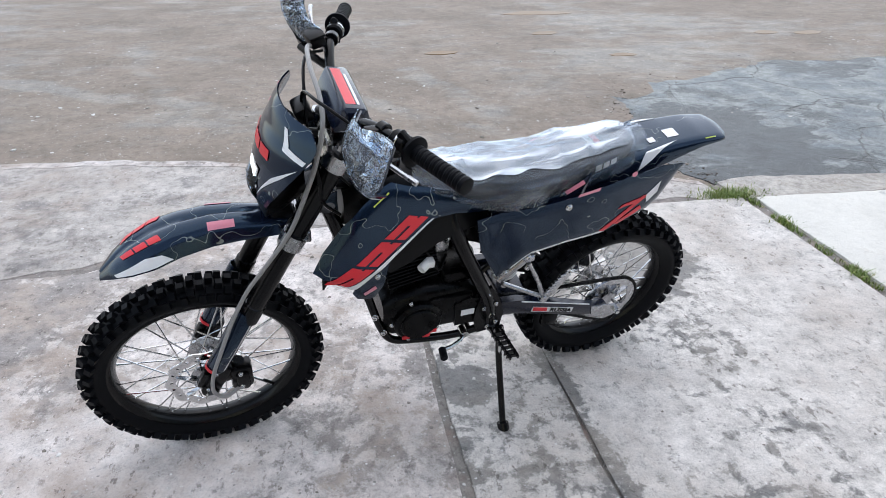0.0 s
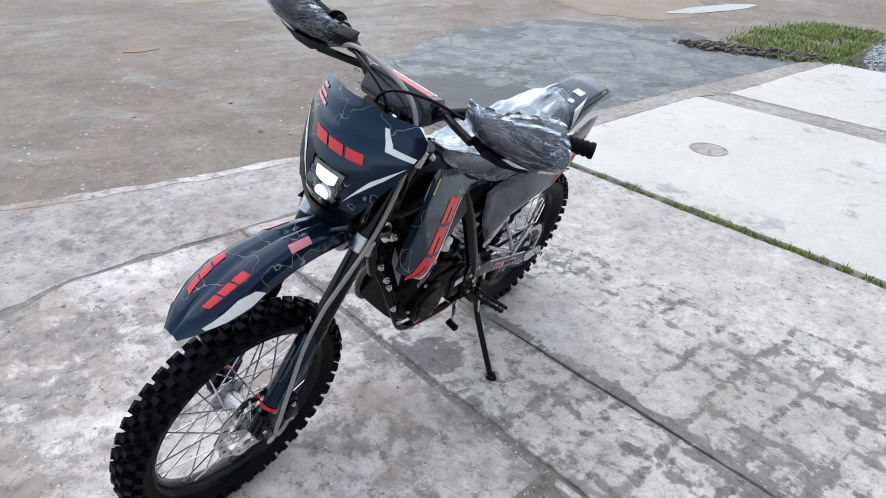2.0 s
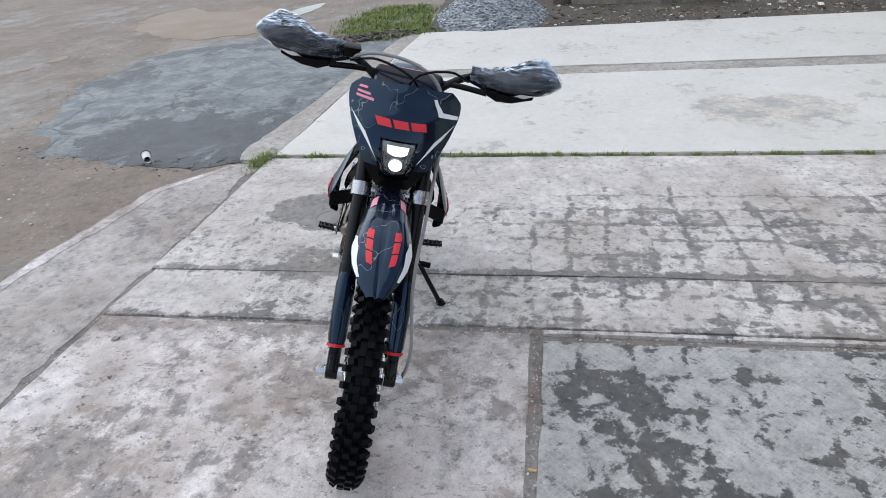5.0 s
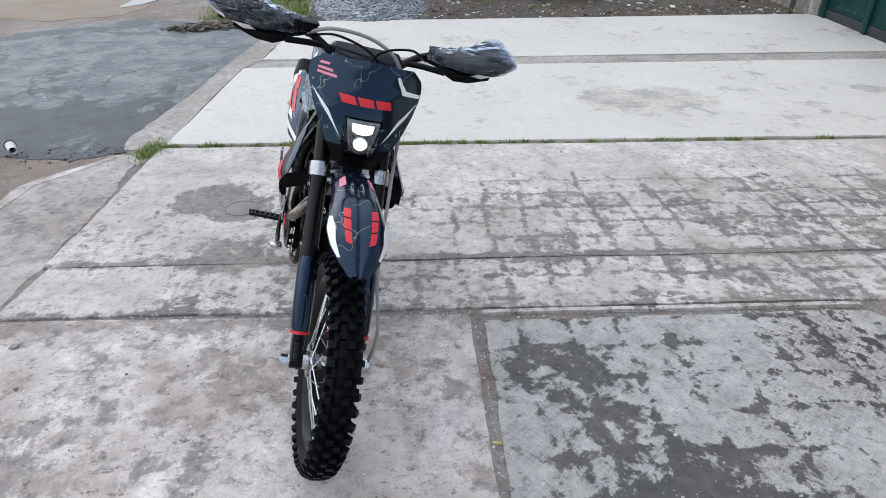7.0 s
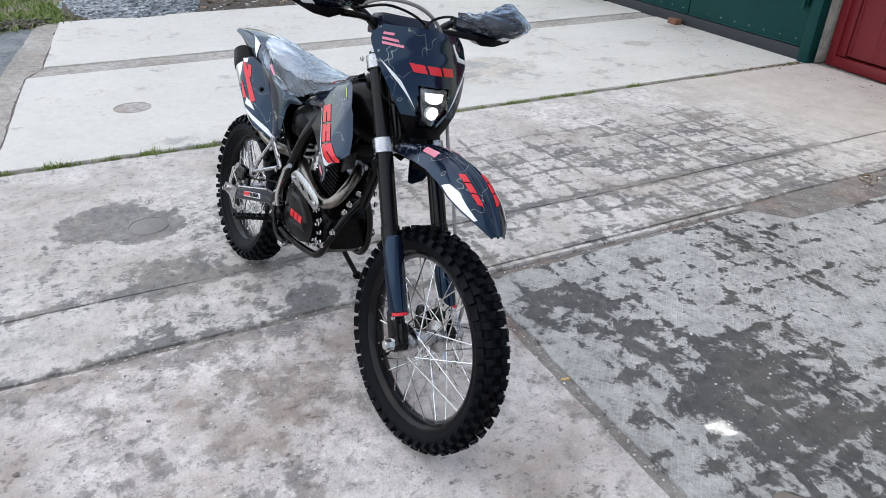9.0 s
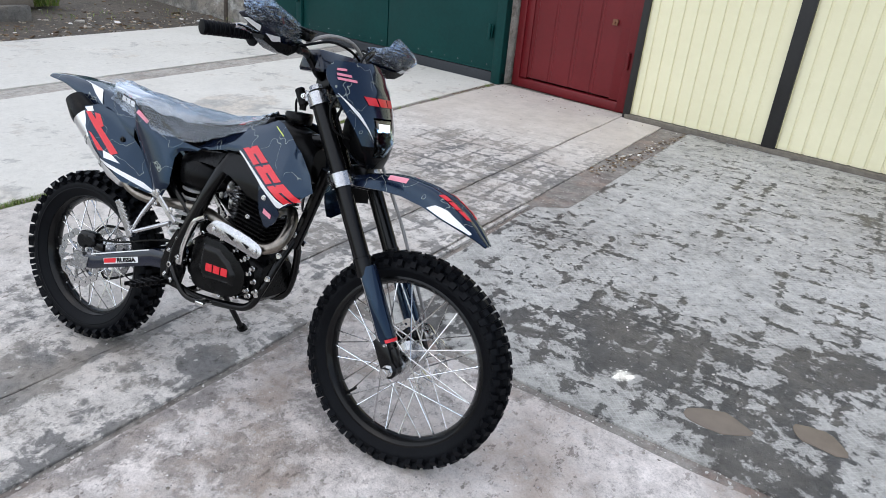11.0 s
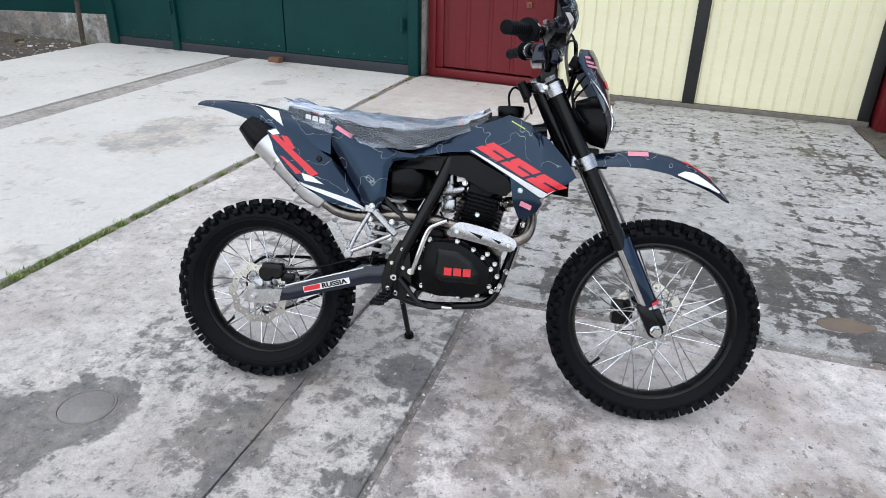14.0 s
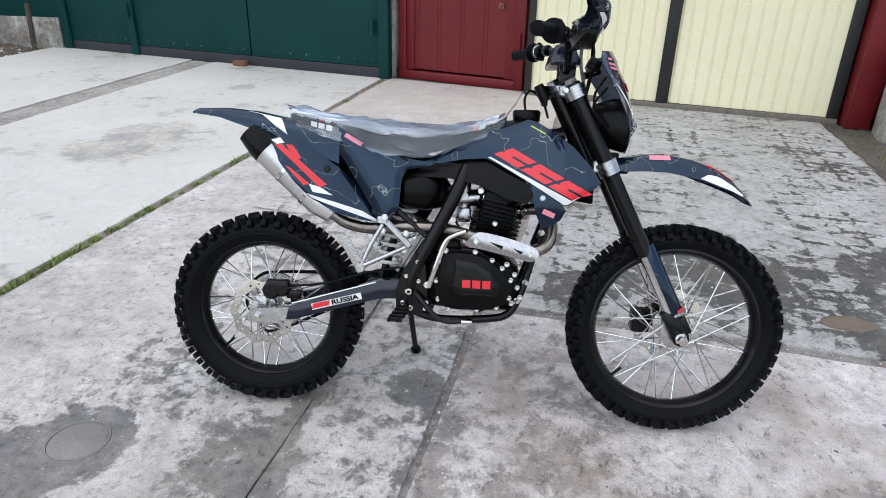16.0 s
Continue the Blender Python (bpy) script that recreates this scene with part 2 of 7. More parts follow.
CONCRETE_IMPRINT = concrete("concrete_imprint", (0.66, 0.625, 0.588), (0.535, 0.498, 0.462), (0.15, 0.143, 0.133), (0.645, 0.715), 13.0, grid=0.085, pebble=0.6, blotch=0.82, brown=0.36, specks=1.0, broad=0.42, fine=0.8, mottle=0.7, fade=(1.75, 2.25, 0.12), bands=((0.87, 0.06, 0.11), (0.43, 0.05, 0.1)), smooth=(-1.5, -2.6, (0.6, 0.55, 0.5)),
                            spots=((0.52, 1.83, 0.1, 0.26), (1.63, 2.6, 0.2, 0.3), (1.5, 2.42, 0.17, 0.3), (0.95, 2.35, 0.2, 0.09), (0.7, 2.3, 0.3, 0.04), (1.2, 0.6, 0.6, 0.04), (1.2, -1.0, 0.9, 0.04), (1.0, -3.3, 0.9, -0.1), (2.1, -2.9, 0.9, -0.1), (2.25, 2.7, 0.4, -0.06), (2.1, 1.6, 0.5, -0.05)))
CONCRETE_CLEAN = concrete("concrete_clean", (0.65, 0.63, 0.58), (0.61, 0.59, 0.54), (0.39, 0.36, 0.32), (0.655, 0.72), 5.0, pebble=0.12, blotch=0.6, fine=0.16, mottle=0.14, specks=0.14, spots=((3.6, -0.35, 0.34, 0.1), (3.68, -0.95, 0.34, 0.13), (3.8, -1.55, 0.3, 0.11), (3.9, -2.9, 0.16, 0.15)))
CONCRETE_WET = concrete("concrete_damp", (0.472, 0.466, 0.442), (0.385, 0.376, 0.35), (0.046, 0.044, 0.041), (0.656, 0.695), 9.0, 0.7, 0.42, grid=0.055, hatch=0.3, blotch=0.89, specks=0.9, pebble=0.5, broad=0.42,
                        spots=((-0.02, 0.86, 0.2, 0.08), (-0.12, 0.66, 0.16, 0.06), (-0.5, 0.72, 0.28, 0.07), (-0.85, 0.5, 0.3, 0.06), (-0.8, 0.9, 0.22, 0.08), (-1.35, 0.85, 0.3, 0.07), (0.0, 0.25, 0.2, 0.05), (-1.7, 0.4, 0.4, 0.06), (-1.2, 0.45, 0.4, 0.025), (-0.9, -1.2, 1.3, 0.006)))
STRIP = concrete("strip_mortar", (0.46, 0.43, 0.39), (0.37, 0.335, 0.295), (0.24, 0.21, 0.18), (0.6, 0.7), 5.0)
# Pale blotches: dry patches, and the sheen of wet ones put into the colour.
ASPHALT = concrete("wet_asphalt", (0.066, 0.073, 0.078), (0.05, 0.056, 0.06), (0.2, 0.228, 0.232), (0.55, 0.575), 2.2, 0.5, 0.5, stretch=(0.7, 1.1, 1), pebble=0.35, broad=0.62, specks=0.8, cracks=1.0, blotch=0.62)
DIRT = concrete("dirt_road", (0.247, 0.2, 0.158), (0.182, 0.145, 0.112), (0.15, 0.135, 0.11), (0.6, 0.72), 2.0, 0.75, 0.45, stretch=(0.6, 1.25, 1), pebble=0.75, brown=0.3, specks=0.6, fine=0.5, mottle=0.45, blotch=0.5, spots=((5.5, 7.2, 2.4, 0.06), (2.2, 6.2, 1.2, 0.05), (8.0, 5.0, 1.5, 0.07), (-2.5, 5.6, 1.2, 0.04)),
                ruts=((-3.6, 7.2, -0.5, 5.4, 0.14, 0.12), (-2.0, 8.4, -0.9, 5.0, 0.13, 0.1), (0.9, 6.9, 1.6, 4.8, 0.16, 0.13), (0.3, 5.8, 1.7, 4.3, 0.12, 0.11), (-6.0, 9.6, 3.0, 9.1, 0.25, 0.09), (-1.6, 5.3, 0.2, 4.9, 0.12, 0.1), (2.0, 7.4, 5.0, 6.9, 0.16, 0.09)))
SOIL = concrete("dark_soil", (0.13, 0.11, 0.09), (0.09, 0.075, 0.06), (0.05, 0.045, 0.035), (0.55, 0.75), 4, 0.9, 0.8, pebble=0.2)
PLINTH = concrete("plinth_concrete", (0.42, 0.4, 0.36), (0.3, 0.28, 0.25), (0.16, 0.15, 0.13), (0.58, 0.66), 4, 0.9, 0.9)
APRON = concrete("apron_concrete", (0.52, 0.487, 0.455), (0.42, 0.383, 0.352), (0.23, 0.2, 0.18), (0.62, 0.7), 6, pebble=0.7, brown=0.4, specks=0.8)
DAMP = surface("damp_concrete", (0.16, 0.15, 0.14), (0.25, 0.235, 0.22), 0.7, grain=90, patch=7, relief=0.4, depth=0.003)
MUD_WATER = surface("opaque_muddy_water", (0.16, 0.093, 0.04), (0.21, 0.13, 0.06), 0.35, grain=6, patch=1.5, relief=0.02, spec=0.12)
WHITEWASH = concrete("flaking_whitewash", (0.5, 0.485, 0.45), (0.33, 0.31, 0.28), (0.14, 0.125, 0.105), (0.5, 0.58), 4, 0.9, 0.9)
JOINT_FILL = concrete("joint_dirt", (0.31, 0.29, 0.265), (0.22, 0.2, 0.18), (0.18, 0.13, 0.11), (0.55, 0.68), 8, 0.9, 0.6, pebble=0.8, specks=0.8)
JOINT_SOIL = surface("joint_soil", (0.1, 0.085, 0.07), (0.2, 0.18, 0.15), 0.95, grain=120, patch=20, relief=0.6, depth=0.004)
PUDDLE, n_, l_, b_ = material("muddy_water")
b_.inputs["Base Color"].default_value = (0.2, 0.15, 0.1, 1)
b_.inputs["Roughness"].default_value = 0.12

GREEN = surface("green_paint", (0.0012, 0.031, 0.03), (0.0025, 0.046, 0.043), 0.5, grain=25, patch=1.5, relief=0.05, spread=0.08, spec=0.2)
GREEN_DARK = surface("dark_sill_paint", (0.012, 0.015, 0.019), (0.026, 0.03, 0.036), 0.7, grain=40, patch=4)
RED_PAINT = surface("red_paint", (0.11, 0.006, 0.009), (0.15, 0.01, 0.014), 0.4, grain=25, patch=2, relief=0.05, spread=0.08, spec=0.35)
YELLOW = surface("cream_sheet", (0.74, 0.7, 0.47), (0.8, 0.76, 0.53), 0.5, grain=12, patch=1.2, relief=0.03)
BLACK_PAINT = surface("black_frame_paint", (0.006, 0.006, 0.007), (0.016, 0.0155, 0.015), 0.5, grain=40)
RUST = surface("rusty_iron", (0.1, 0.045, 0.025), (0.25, 0.11, 0.06), 0.85, grain=60, patch=10, relief=0.4)
WOOD_GREY = surface("grey_wood", (0.12, 0.1, 0.08), (0.22, 0.19, 0.16), 0.85, grain=30, patch=3, relief=0.4)
LEAF = surface("grass_leaf", (0.06, 0.11, 0.02), (0.14, 0.2, 0.05), 0.7, grain=20, patch=3)
GRAVEL = surface("gravel_stone", (0.16, 0.17, 0.18), (0.42, 0.43, 0.44), 0.8, grain=30, patch=9, relief=0.4)

RUBBER = surface("tyre_rubber", (0.002, 0.0024, 0.0034), (0.0055, 0.0062, 0.008), 0.46, grain=120, patch=14, relief=0.2, spec=0.08)
BLACK = surface("black_plastic", (0.0015, 0.0015, 0.0018), (0.004, 0.004, 0.0045), 0.28, grain=200, patch=6, relief=0.08, depth=0.0004, spec=0.13)
BLACK_SATIN = surface("black_powder_coat", (0.0015, 0.0015, 0.0018), (0.0045, 0.0045, 0.005), 0.22, grain=250, patch=9, relief=0.06, depth=0.0003, spread=0.06, spec=0.24)
ENGINE = surface("engine_black", (0.001, 0.001, 0.001), (0.0035, 0.0035, 0.004), 0.28, grain=300, patch=20, relief=0.25, depth=0.0004, spec=0.12)
ALU = surface("brushed_aluminium", (0.36, 0.36, 0.37), (0.54, 0.54, 0.55), 0.26, 1.0, grain=300, patch=40, spread=0.1, relief=0.12, depth=0.0003)
CAN = surface("satin_aluminium", (0.66, 0.66, 0.66), (0.8, 0.8, 0.8), 0.4, 1.0, grain=300, patch=30, spread=0.08, relief=0.1, depth=0.0003)
STEEL = surface("zinc_steel", (0.55, 0.55, 0.55), (0.75, 0.75, 0.74), 0.16, 1.0, grain=150, patch=20, spread=0.08)
PIPE = surface("heat_tinted_steel", (0.12, 0.105, 0.09), (0.34, 0.31, 0.27), 0.3, 1.0, grain=80, patch=8, spread=0.1)
RED_DECAL = surface("red_decal", (0.58, 0.01, 0.02), (0.68, 0.016, 0.028), 0.34, grain=60, patch=4, coat=0.15, relief=0.02)
PINK_DECAL = surface("pale_red_label", (0.68, 0.2, 0.27), (0.78, 0.3, 0.37), 0.3, grain=60)
WHITE_DECAL = surface("white_decal", (0.74, 0.74, 0.74), (0.82, 0.82, 0.82), 0.34, grain=60, patch=4, coat=0.15, relief=0.02)
LIME_DECAL = surface("lime_decal", (0.5, 0.6, 0.08), (0.6, 0.68, 0.12), 0.35)
CABLE = surface("grey_cable_sleeve", (0.22, 0.21, 0.2), (0.33, 0.32, 0.31), 0.4, grain=100)
SEAT_CLOTH = surface("seat_cover", (0.012, 0.012, 0.013), (0.026, 0.026, 0.028), 0.7, grain=90, patch=8, relief=0.1, depth=0.0004, spec=0.2)
WHITE_PLASTIC = surface("white_connector", (0.65, 0.65, 0.63), (0.78, 0.77, 0.75), 0.4)
PAPER = surface("dirty_white_litter", (0.5, 0.5, 0.48), (0.8, 0.8, 0.78), 0.6, grain=30)

# Navy plastic with the printed height lines of its graphics.
NAVY, n, l, b = material("navy_gloss_graphics")
hill = noise_tex(n, l, 6.0, 3.0, 0.5)
line = calc(n, l, "ABSOLUTE", calc(n, l, "SUBTRACT", calc(n, l, "FRACT", calc(n, l, "MULTIPLY", hill, 6.0)), 0.5))
where = ramp(n, l, noise_tex(n, l, 3.0, 1), [(0.44, 0.0), (0.46, 1.0)])
lf = calc(n, l, "MULTIPLY", ramp(n, l, line, [(0.0, 1.0), (0.008, 0.9), (0.016, 0.0)]), where)
tint = mix(n, l, noise_tex(n, l, 40, 5), (0.003, 0.0055, 0.015), (0.006, 0.0095, 0.023))
l.new(mix(n, l, calc(n, l, "MULTIPLY", lf, 0.55), tint, (0.38, 0.4, 0.33)), b.inputs["Base Color"])
l.new(calc(n, l, "MULTIPLY_ADD", noise_tex(n, l, 14, 4), 0.06, 0.13), b.inputs["Roughness"])
b.inputs["Coat Weight"].default_value, b.inputs["Coat Roughness"].default_value = 0.24, 0.05
b.inputs["Specular IOR Level"].default_value = 0.48
b.inputs["Specular Tint"].default_value = (0.38, 0.68, 1.0, 1)
NAVY_PLAIN = surface("navy_gloss", (0.003, 0.0055, 0.015), (0.006, 0.0095, 0.023), 0.2, grain=60, patch=6, relief=0.01, coat=0.2, spec=0.4)


def film(name, clear, scale, stretch=(1, 1, 1), streak=0.5, relief=0.5, ior=1.5, crease=0.3, deep=0.03, gloss=0.17, thin=0.0):
    """Creased clear packing film: mostly see-through, glossy, milky at creases, with highlight streaks painted in."""
    m, n, l, b = material(name)
    cr = noise_tex(n, l, scale, 2, 0.5, distort=0.8, stretch=stretch)
    fine = noise_tex(n, l, scale * 3.5, 3, 0.5, distort=0.5, stretch=stretch)
    milky = ramp(n, l, calc(n, l, "ADD", calc(n, l, "MULTIPLY", cr, 0.8), calc(n, l, "MULTIPLY", fine, 0.2)), [(0.38, clear), (0.52, clear + streak * 0.2), (0.62, min(1.0, clear + streak)), (0.75, min(1.0, clear + streak * 1.4))])
    ridge = calc(n, l, "ABSOLUTE", calc(n, l, "SUBTRACT", cr, 0.5))
    milky = calc(n, l, "MAXIMUM", milky, calc(n, l, "MULTIPLY", ramp(n, l, ridge, [(0.0, 1.0), (0.006, 0.7), (0.018, 0.0)]), crease))
    ridge = calc(n, l, "ABSOLUTE", calc(n, l, "SUBTRACT", fine, 0.5))
    milky = calc(n, l, "MAXIMUM", milky, calc(n, l, "MULTIPLY", ramp(n, l, ridge, [(0.0, 1.0), (0.01, 0.6), (0.03, 0.0)]), crease * thin))
    b.inputs["Base Color"].default_value = (0.78, 0.84, 0.92, 1)
    b.inputs["Roughness"].default_value = 0.14
    b.inputs["Specular IOR Level"].default_value = 1.0
    bump(n, l, b, calc(n, l, "MULTIPLY_ADD", fine, relief, cr), 1.0, deep)
    tr, mx = n.new("ShaderNodeBsdfTransparent"), n.new("ShaderNodeMixShader")
    l.new(milky, mx.inputs[0])
    l.new(tr.outputs[0], mx.inputs[1])
    l.new(b.outputs[0], mx.inputs[2])
    gl, ms = n.new("ShaderNodeBsdfGlossy"), n.new("ShaderNodeMixShader")
    gl.inputs["Color"].default_value = (0.8, 0.9, 1.0, 1)
    gl.inputs["Roughness"].default_value = gloss
    l.new(b.inputs["Normal"].links[0].from_socket, gl.inputs["Normal"])
    fr = n.new("ShaderNodeFresnel")
    fr.inputs["IOR"].default_value = ior
    l.new(b.inputs["Normal"].links[0].from_socket, fr.inputs["Normal"])
    l.new(fr.outputs[0], ms.inputs[0])
    l.new(mx.outputs[0], ms.inputs[1])
    l.new(gl.outputs[0], ms.inputs[2])
    l.new(ms.outputs[0], n["Material Output"].inputs["Surface"])
    return m


FILM = film("packing_film", 0.02, 4.5, (0.7, 2.4, 2.0), 0.16, 0.1, 1.5, 0.08, 0.002, 0.12, 0.0)
FILM_GUARD = film("guard_film", 0.0, 18, (1.2, 0.6, 1.6), 0.08, 0.3, 1.24, 0.26, 0.03, 0.09, 0.5)
FILM_CROWN = film("crown_film", 0.14, 6.0, (0.4, 2.4, 2.4), 0.75, 0.15, 1.9, 0.4, 0.012, 0.26, 0.3)
LENS = film("clear_lens", 0.0, 1, (1, 1, 1), 0.01, 0.0, 1.25, 0.0, 0.0005, 0.03)
LAMP_CHROME = surface("smoky_chrome", (0.1, 0.105, 0.11), (0.3, 0.31, 0.32), 0.2, 1.0, grain=70, patch=60, spread=0.1, relief=0.6, depth=0.003)
LED, n, l, b = material("lit_led")
b.inputs["Base Color"].default_value = (0.9, 0.9, 0.9, 1)
b.inputs["Emission Color"].default_value = (0.95, 0.98, 1, 1)
b.inputs["Emission Strength"].default_value = 1.25


# ---- mesh helpers ----
def part(name, bm, mat, parent=None, label="", sharp=35):
    """Links a bmesh as one object, under a thing or a part."""
    me = bpy.data.meshes.new(name)
    if all(len(e.link_faces) == 2 for e in bm.edges):
        bmesh.ops.recalc_face_normals(bm, faces=bm.faces)
    bm.to_mesh(me)
    bm.free()
    me.materials.append(mat)
    me.shade_smooth()
    me.set_sharp_from_angle(angle=radians(sharp))
    ob = new(name, me)
    ob.parent = parent
    return tagged(ob, label)


def joined(*some):
    out = bmesh.new()
    for bm in some:
        me = bpy.data.meshes.new("tmp")
        bm.to_mesh(me)
        bm.free()
        out.from_mesh(me)
        bpy.data.meshes.remove(me)
    return out


def moved(bm, m):
    bmesh.ops.transform(bm, matrix=m, verts=bm.verts)
    return bm


def box(x0, x1, y0, y1, z0, z1, bev=0.0, seg=2):
    bm = bmesh.new()
    bmesh.ops.create_cube(bm, size=1)
    for v in bm.verts:
        v.co = Vector((x0 + (v.co.x + 0.5) * (x1 - x0), y0 + (v.co.y + 0.5) * (y1 - y0), z0 + (v.co.z + 0.5) * (z1 - z0)))
    if bev:
        bmesh.ops.bevel(bm, geom=bm.edges[:], offset=bev, segments=seg, affect="EDGES", profile=0.5)
    return bm


def bar(a, b, wide, high, bev=0.002, up=(0, 0, 1)):
    """A square bar from a to b."""
    a, b = Vector(a), Vector(b)
    x = (b - a).normalized()
    y = Vector(up).cross(x).normalized()
    z = x.cross(y)
    m = Matrix((x, y, z)).transposed().to_4x4()
    m.translation = a
    return moved(box(0, (b - a).length, -wide / 2, wide / 2, -high / 2, high / 2, bev, 1), m)


def curve_through(points, n=5, closed=False):
    """A Catmull-Rom line through the points."""
    p = [Vector(q) for q in points]
    out = []
    count = len(p) if closed else len(p) - 1
    for i in range(count):
        if closed:
            a, b, c, d = p[i - 1], p[i], p[(i + 1) % len(p)], p[(i + 2) % len(p)]
        else:
            b, c = p[i], p[i + 1]
            a = p[i - 1] if i else b * 2 - c
            d = p[i + 2] if i + 2 < len(p) else c * 2 - b
        for k in range(n):
            t = k / n
            out.append(0.5 * (2 * b + (c - a) * t + (2 * a - 5 * b + 4 * c - d) * t * t + (3 * b - a - 3 * c + d) * t ** 3))
    if not closed:
        out.append(p[-1])
    return out


def tube(points, r, seg=10, n=5, r_end=None):
    """A round tube with closed ends along a smooth line."""
    pts = curve_through(points, n) if n > 1 else [Vector(q) for q in points]
    bm = bmesh.new()
    rings, side = [], None
    for i, p in enumerate(pts):
        d = (pts[min(i + 1, len(pts) - 1)] - pts[max(i - 1, 0)]).normalized()
        if side is None:
            side = d.orthogonal().normalized()
        side = (side - d * side.dot(d)).normalized()
        up = d.cross(side)
        rr = r if r_end is None else r + (r_end - r) * i / (len(pts) - 1)
        rings.append([bm.verts.new(p + rr * (math.cos(a) * side + math.sin(a) * up)) for a in (2 * math.pi * k / seg for k in range(seg))])
    for u, v in zip(rings, rings[1:]):
        for k in range(seg):
            bm.faces.new((u[k], u[(k + 1) % seg], v[(k + 1) % seg], v[k]))
    bm.faces.new(rings[0][::-1])
    bm.faces.new(rings[-1])
    return bm


def lathe(profile, seg=32, axis_a=(0, 0, 0), axis_b=None, closed=False):
    """Turns a profile of (radius, along) round the y axis, or round the line from axis_a to axis_b."""
    bm = bmesh.new()
    rings = []
    for r, y in profile:
        rings.append([bm.verts.new((r * math.cos(2 * math.pi * k / seg), y, r * math.sin(2 * math.pi * k / seg))) for k in range(seg)])
    pairs = list(zip(rings, rings[1:])) + ([(rings[-1], rings[0])] if closed else [])
    for u, v in pairs:
        for k in range(seg):
            bm.faces.new((u[k], u[(k + 1) % seg], v[(k + 1) % seg], v[k]))
    if not closed:
        bm.faces.new(rings[0][::-1])
        bm.faces.new(rings[-1])
    if axis_b is not None:
        a, b = Vector(axis_a), Vector(axis_b)
        m = Vector((0, 1, 0)).rotation_difference(b - a).to_matrix().to_4x4()
        m.translation = a
        moved(bm, m)
    return bm


def rod(a, b, r, seg=12, r2=None, bev=0.0):
    length = (Vector(b) - Vector(a)).length
    r2 = r if r2 is None else r2
    prof = [(r - bev, 0), (r, bev), (r2, length - bev), (r2 - bev, length)] if bev else [(r, 0), (r2, length)]
    return lathe(prof, seg, a, b)


def bolt(at, to, r=0.008, h=0.006):
    a, d = Vector(at), Vector(to).normalized()
    r = r * 0.95
    return joined(rod(a, a + d * h * 0.3, r * 1.3, 14, bev=r * 0.15), lathe([(r * 0.92, 0.0), (r, h * 0.15), (r, h * 0.6), (r * 0.85, h * 0.8), (r * 0.5, h * 0.8), (r * 0.45, h * 0.35), (0.0005, h * 0.35)], 12, a + d * h * 0.3, a + d * h * 2))


def shelled(bm, thick, out=None):
    """Turns an open sheet into a plate: its faces look along out, and the thickness goes inwards."""
    bmesh.ops.recalc_face_normals(bm, faces=bm.faces)
    bm.normal_update()
    mid = sum((v.co for v in bm.verts), Vector()) / len(bm.verts)
    if out is None:
        out = (0, math.copysign(1, mid.y), 0) if abs(mid.y) > 0.03 else (0.7, 0, 0.7)
    total = sum((f.normal * f.calc_area() for f in bm.faces), Vector())
    if total.dot(Vector(out)) < 0:
        bmesh.ops.reverse_faces(bm, faces=bm.faces)
    bm.normal_update()
    if not thick:
        return bm
    verts, faces = bm.verts[:], bm.faces[:]
    rim = [e for e in bm.edges if e.is_boundary]
    low = {v: bm.verts.new(v.co - v.normal * thick) for v in verts}
    for f in faces:
        bm.faces.new([low[v] for v in reversed(f.verts)])
    for e in rim:
        f = e.link_faces[0]
        u, v = e.verts
        i = list(f.verts).index(u)
        if f.verts[(i + 1) % len(f.verts)] is v:
            u, v = v, u
        bm.faces.new((u, v, low[v], low[u]))
    return bm


def panel(outline, place, thick=0.003, res=0.02, out=None):
    """A curved plate: the outline, in (u, v), cut into small cells and laid out by place(u, v)."""
    bm = bmesh.new()
    f = bm.faces.new([bm.verts.new((p[0], p[1], 0)) for p in outline])
    us, vs = [p[0] for p in outline], [p[1] for p in outline]
    for lo, hi, no in ((min(us), max(us), (1, 0, 0)), (min(vs), max(vs), (0, 1, 0))):
        k = 1
        while lo + k * res < hi - 1e-6:
            at = lo + k * res
            bmesh.ops.bisect_plane(bm, geom=bm.verts[:] + bm.edges[:] + bm.faces[:], plane_co=(at * no[0], at * no[1], 0), plane_no=no)
            k += 1
    bmesh.ops.triangulate(bm, faces=[q for q in bm.faces if len(q.verts) > 4])
    for v in bm.verts:
        v.co = Vector(place(v.co.x, v.co.y))
    return shelled(bm, thick, out)


def rolled(outline, x, z, deep=0.007, reach=0.011):
    """How far a moulded plate falls back towards its rim."""
    p, near = Vector((x, z)), 1.0
    for a, b in zip(outline, outline[1:] + outline[:1]):
        a, b = Vector(a), Vector(b)
        t = max(0.0, min(1.0, (p - a).dot(b - a) / max(1e-9, (b - a).length_squared)))
        near = min(near, (p - a.lerp(b, t)).length)
    return deep * math.exp(-(near / reach) ** 1.4)


def sheet(grid, thick=0.003, out=None):
    """A plate from rows of points."""
    bm = bmesh.new()
    rows = [[bm.verts.new(p) for p in row] for row in grid]
    for a, b in zip(rows, rows[1:]):
        for i in range(len(a) - 1):
            bm.faces.new((a[i], a[i + 1], b[i + 1], b[i]))
    return shelled(bm, thick, out)


def loft(rings, cap=True):
    bm = bmesh.new()
    made = [[bm.verts.new(p) for p in ring] for ring in rings]
    for a, b in zip(made, made[1:]):
        for i in range(len(a)):
            j = (i + 1) % len(a)
            bm.faces.new((a[i], a[j], b[j], b[i]))
    if cap:
        bm.faces.new(made[0][::-1])
        bm.faces.new(made[-1])
    return bm


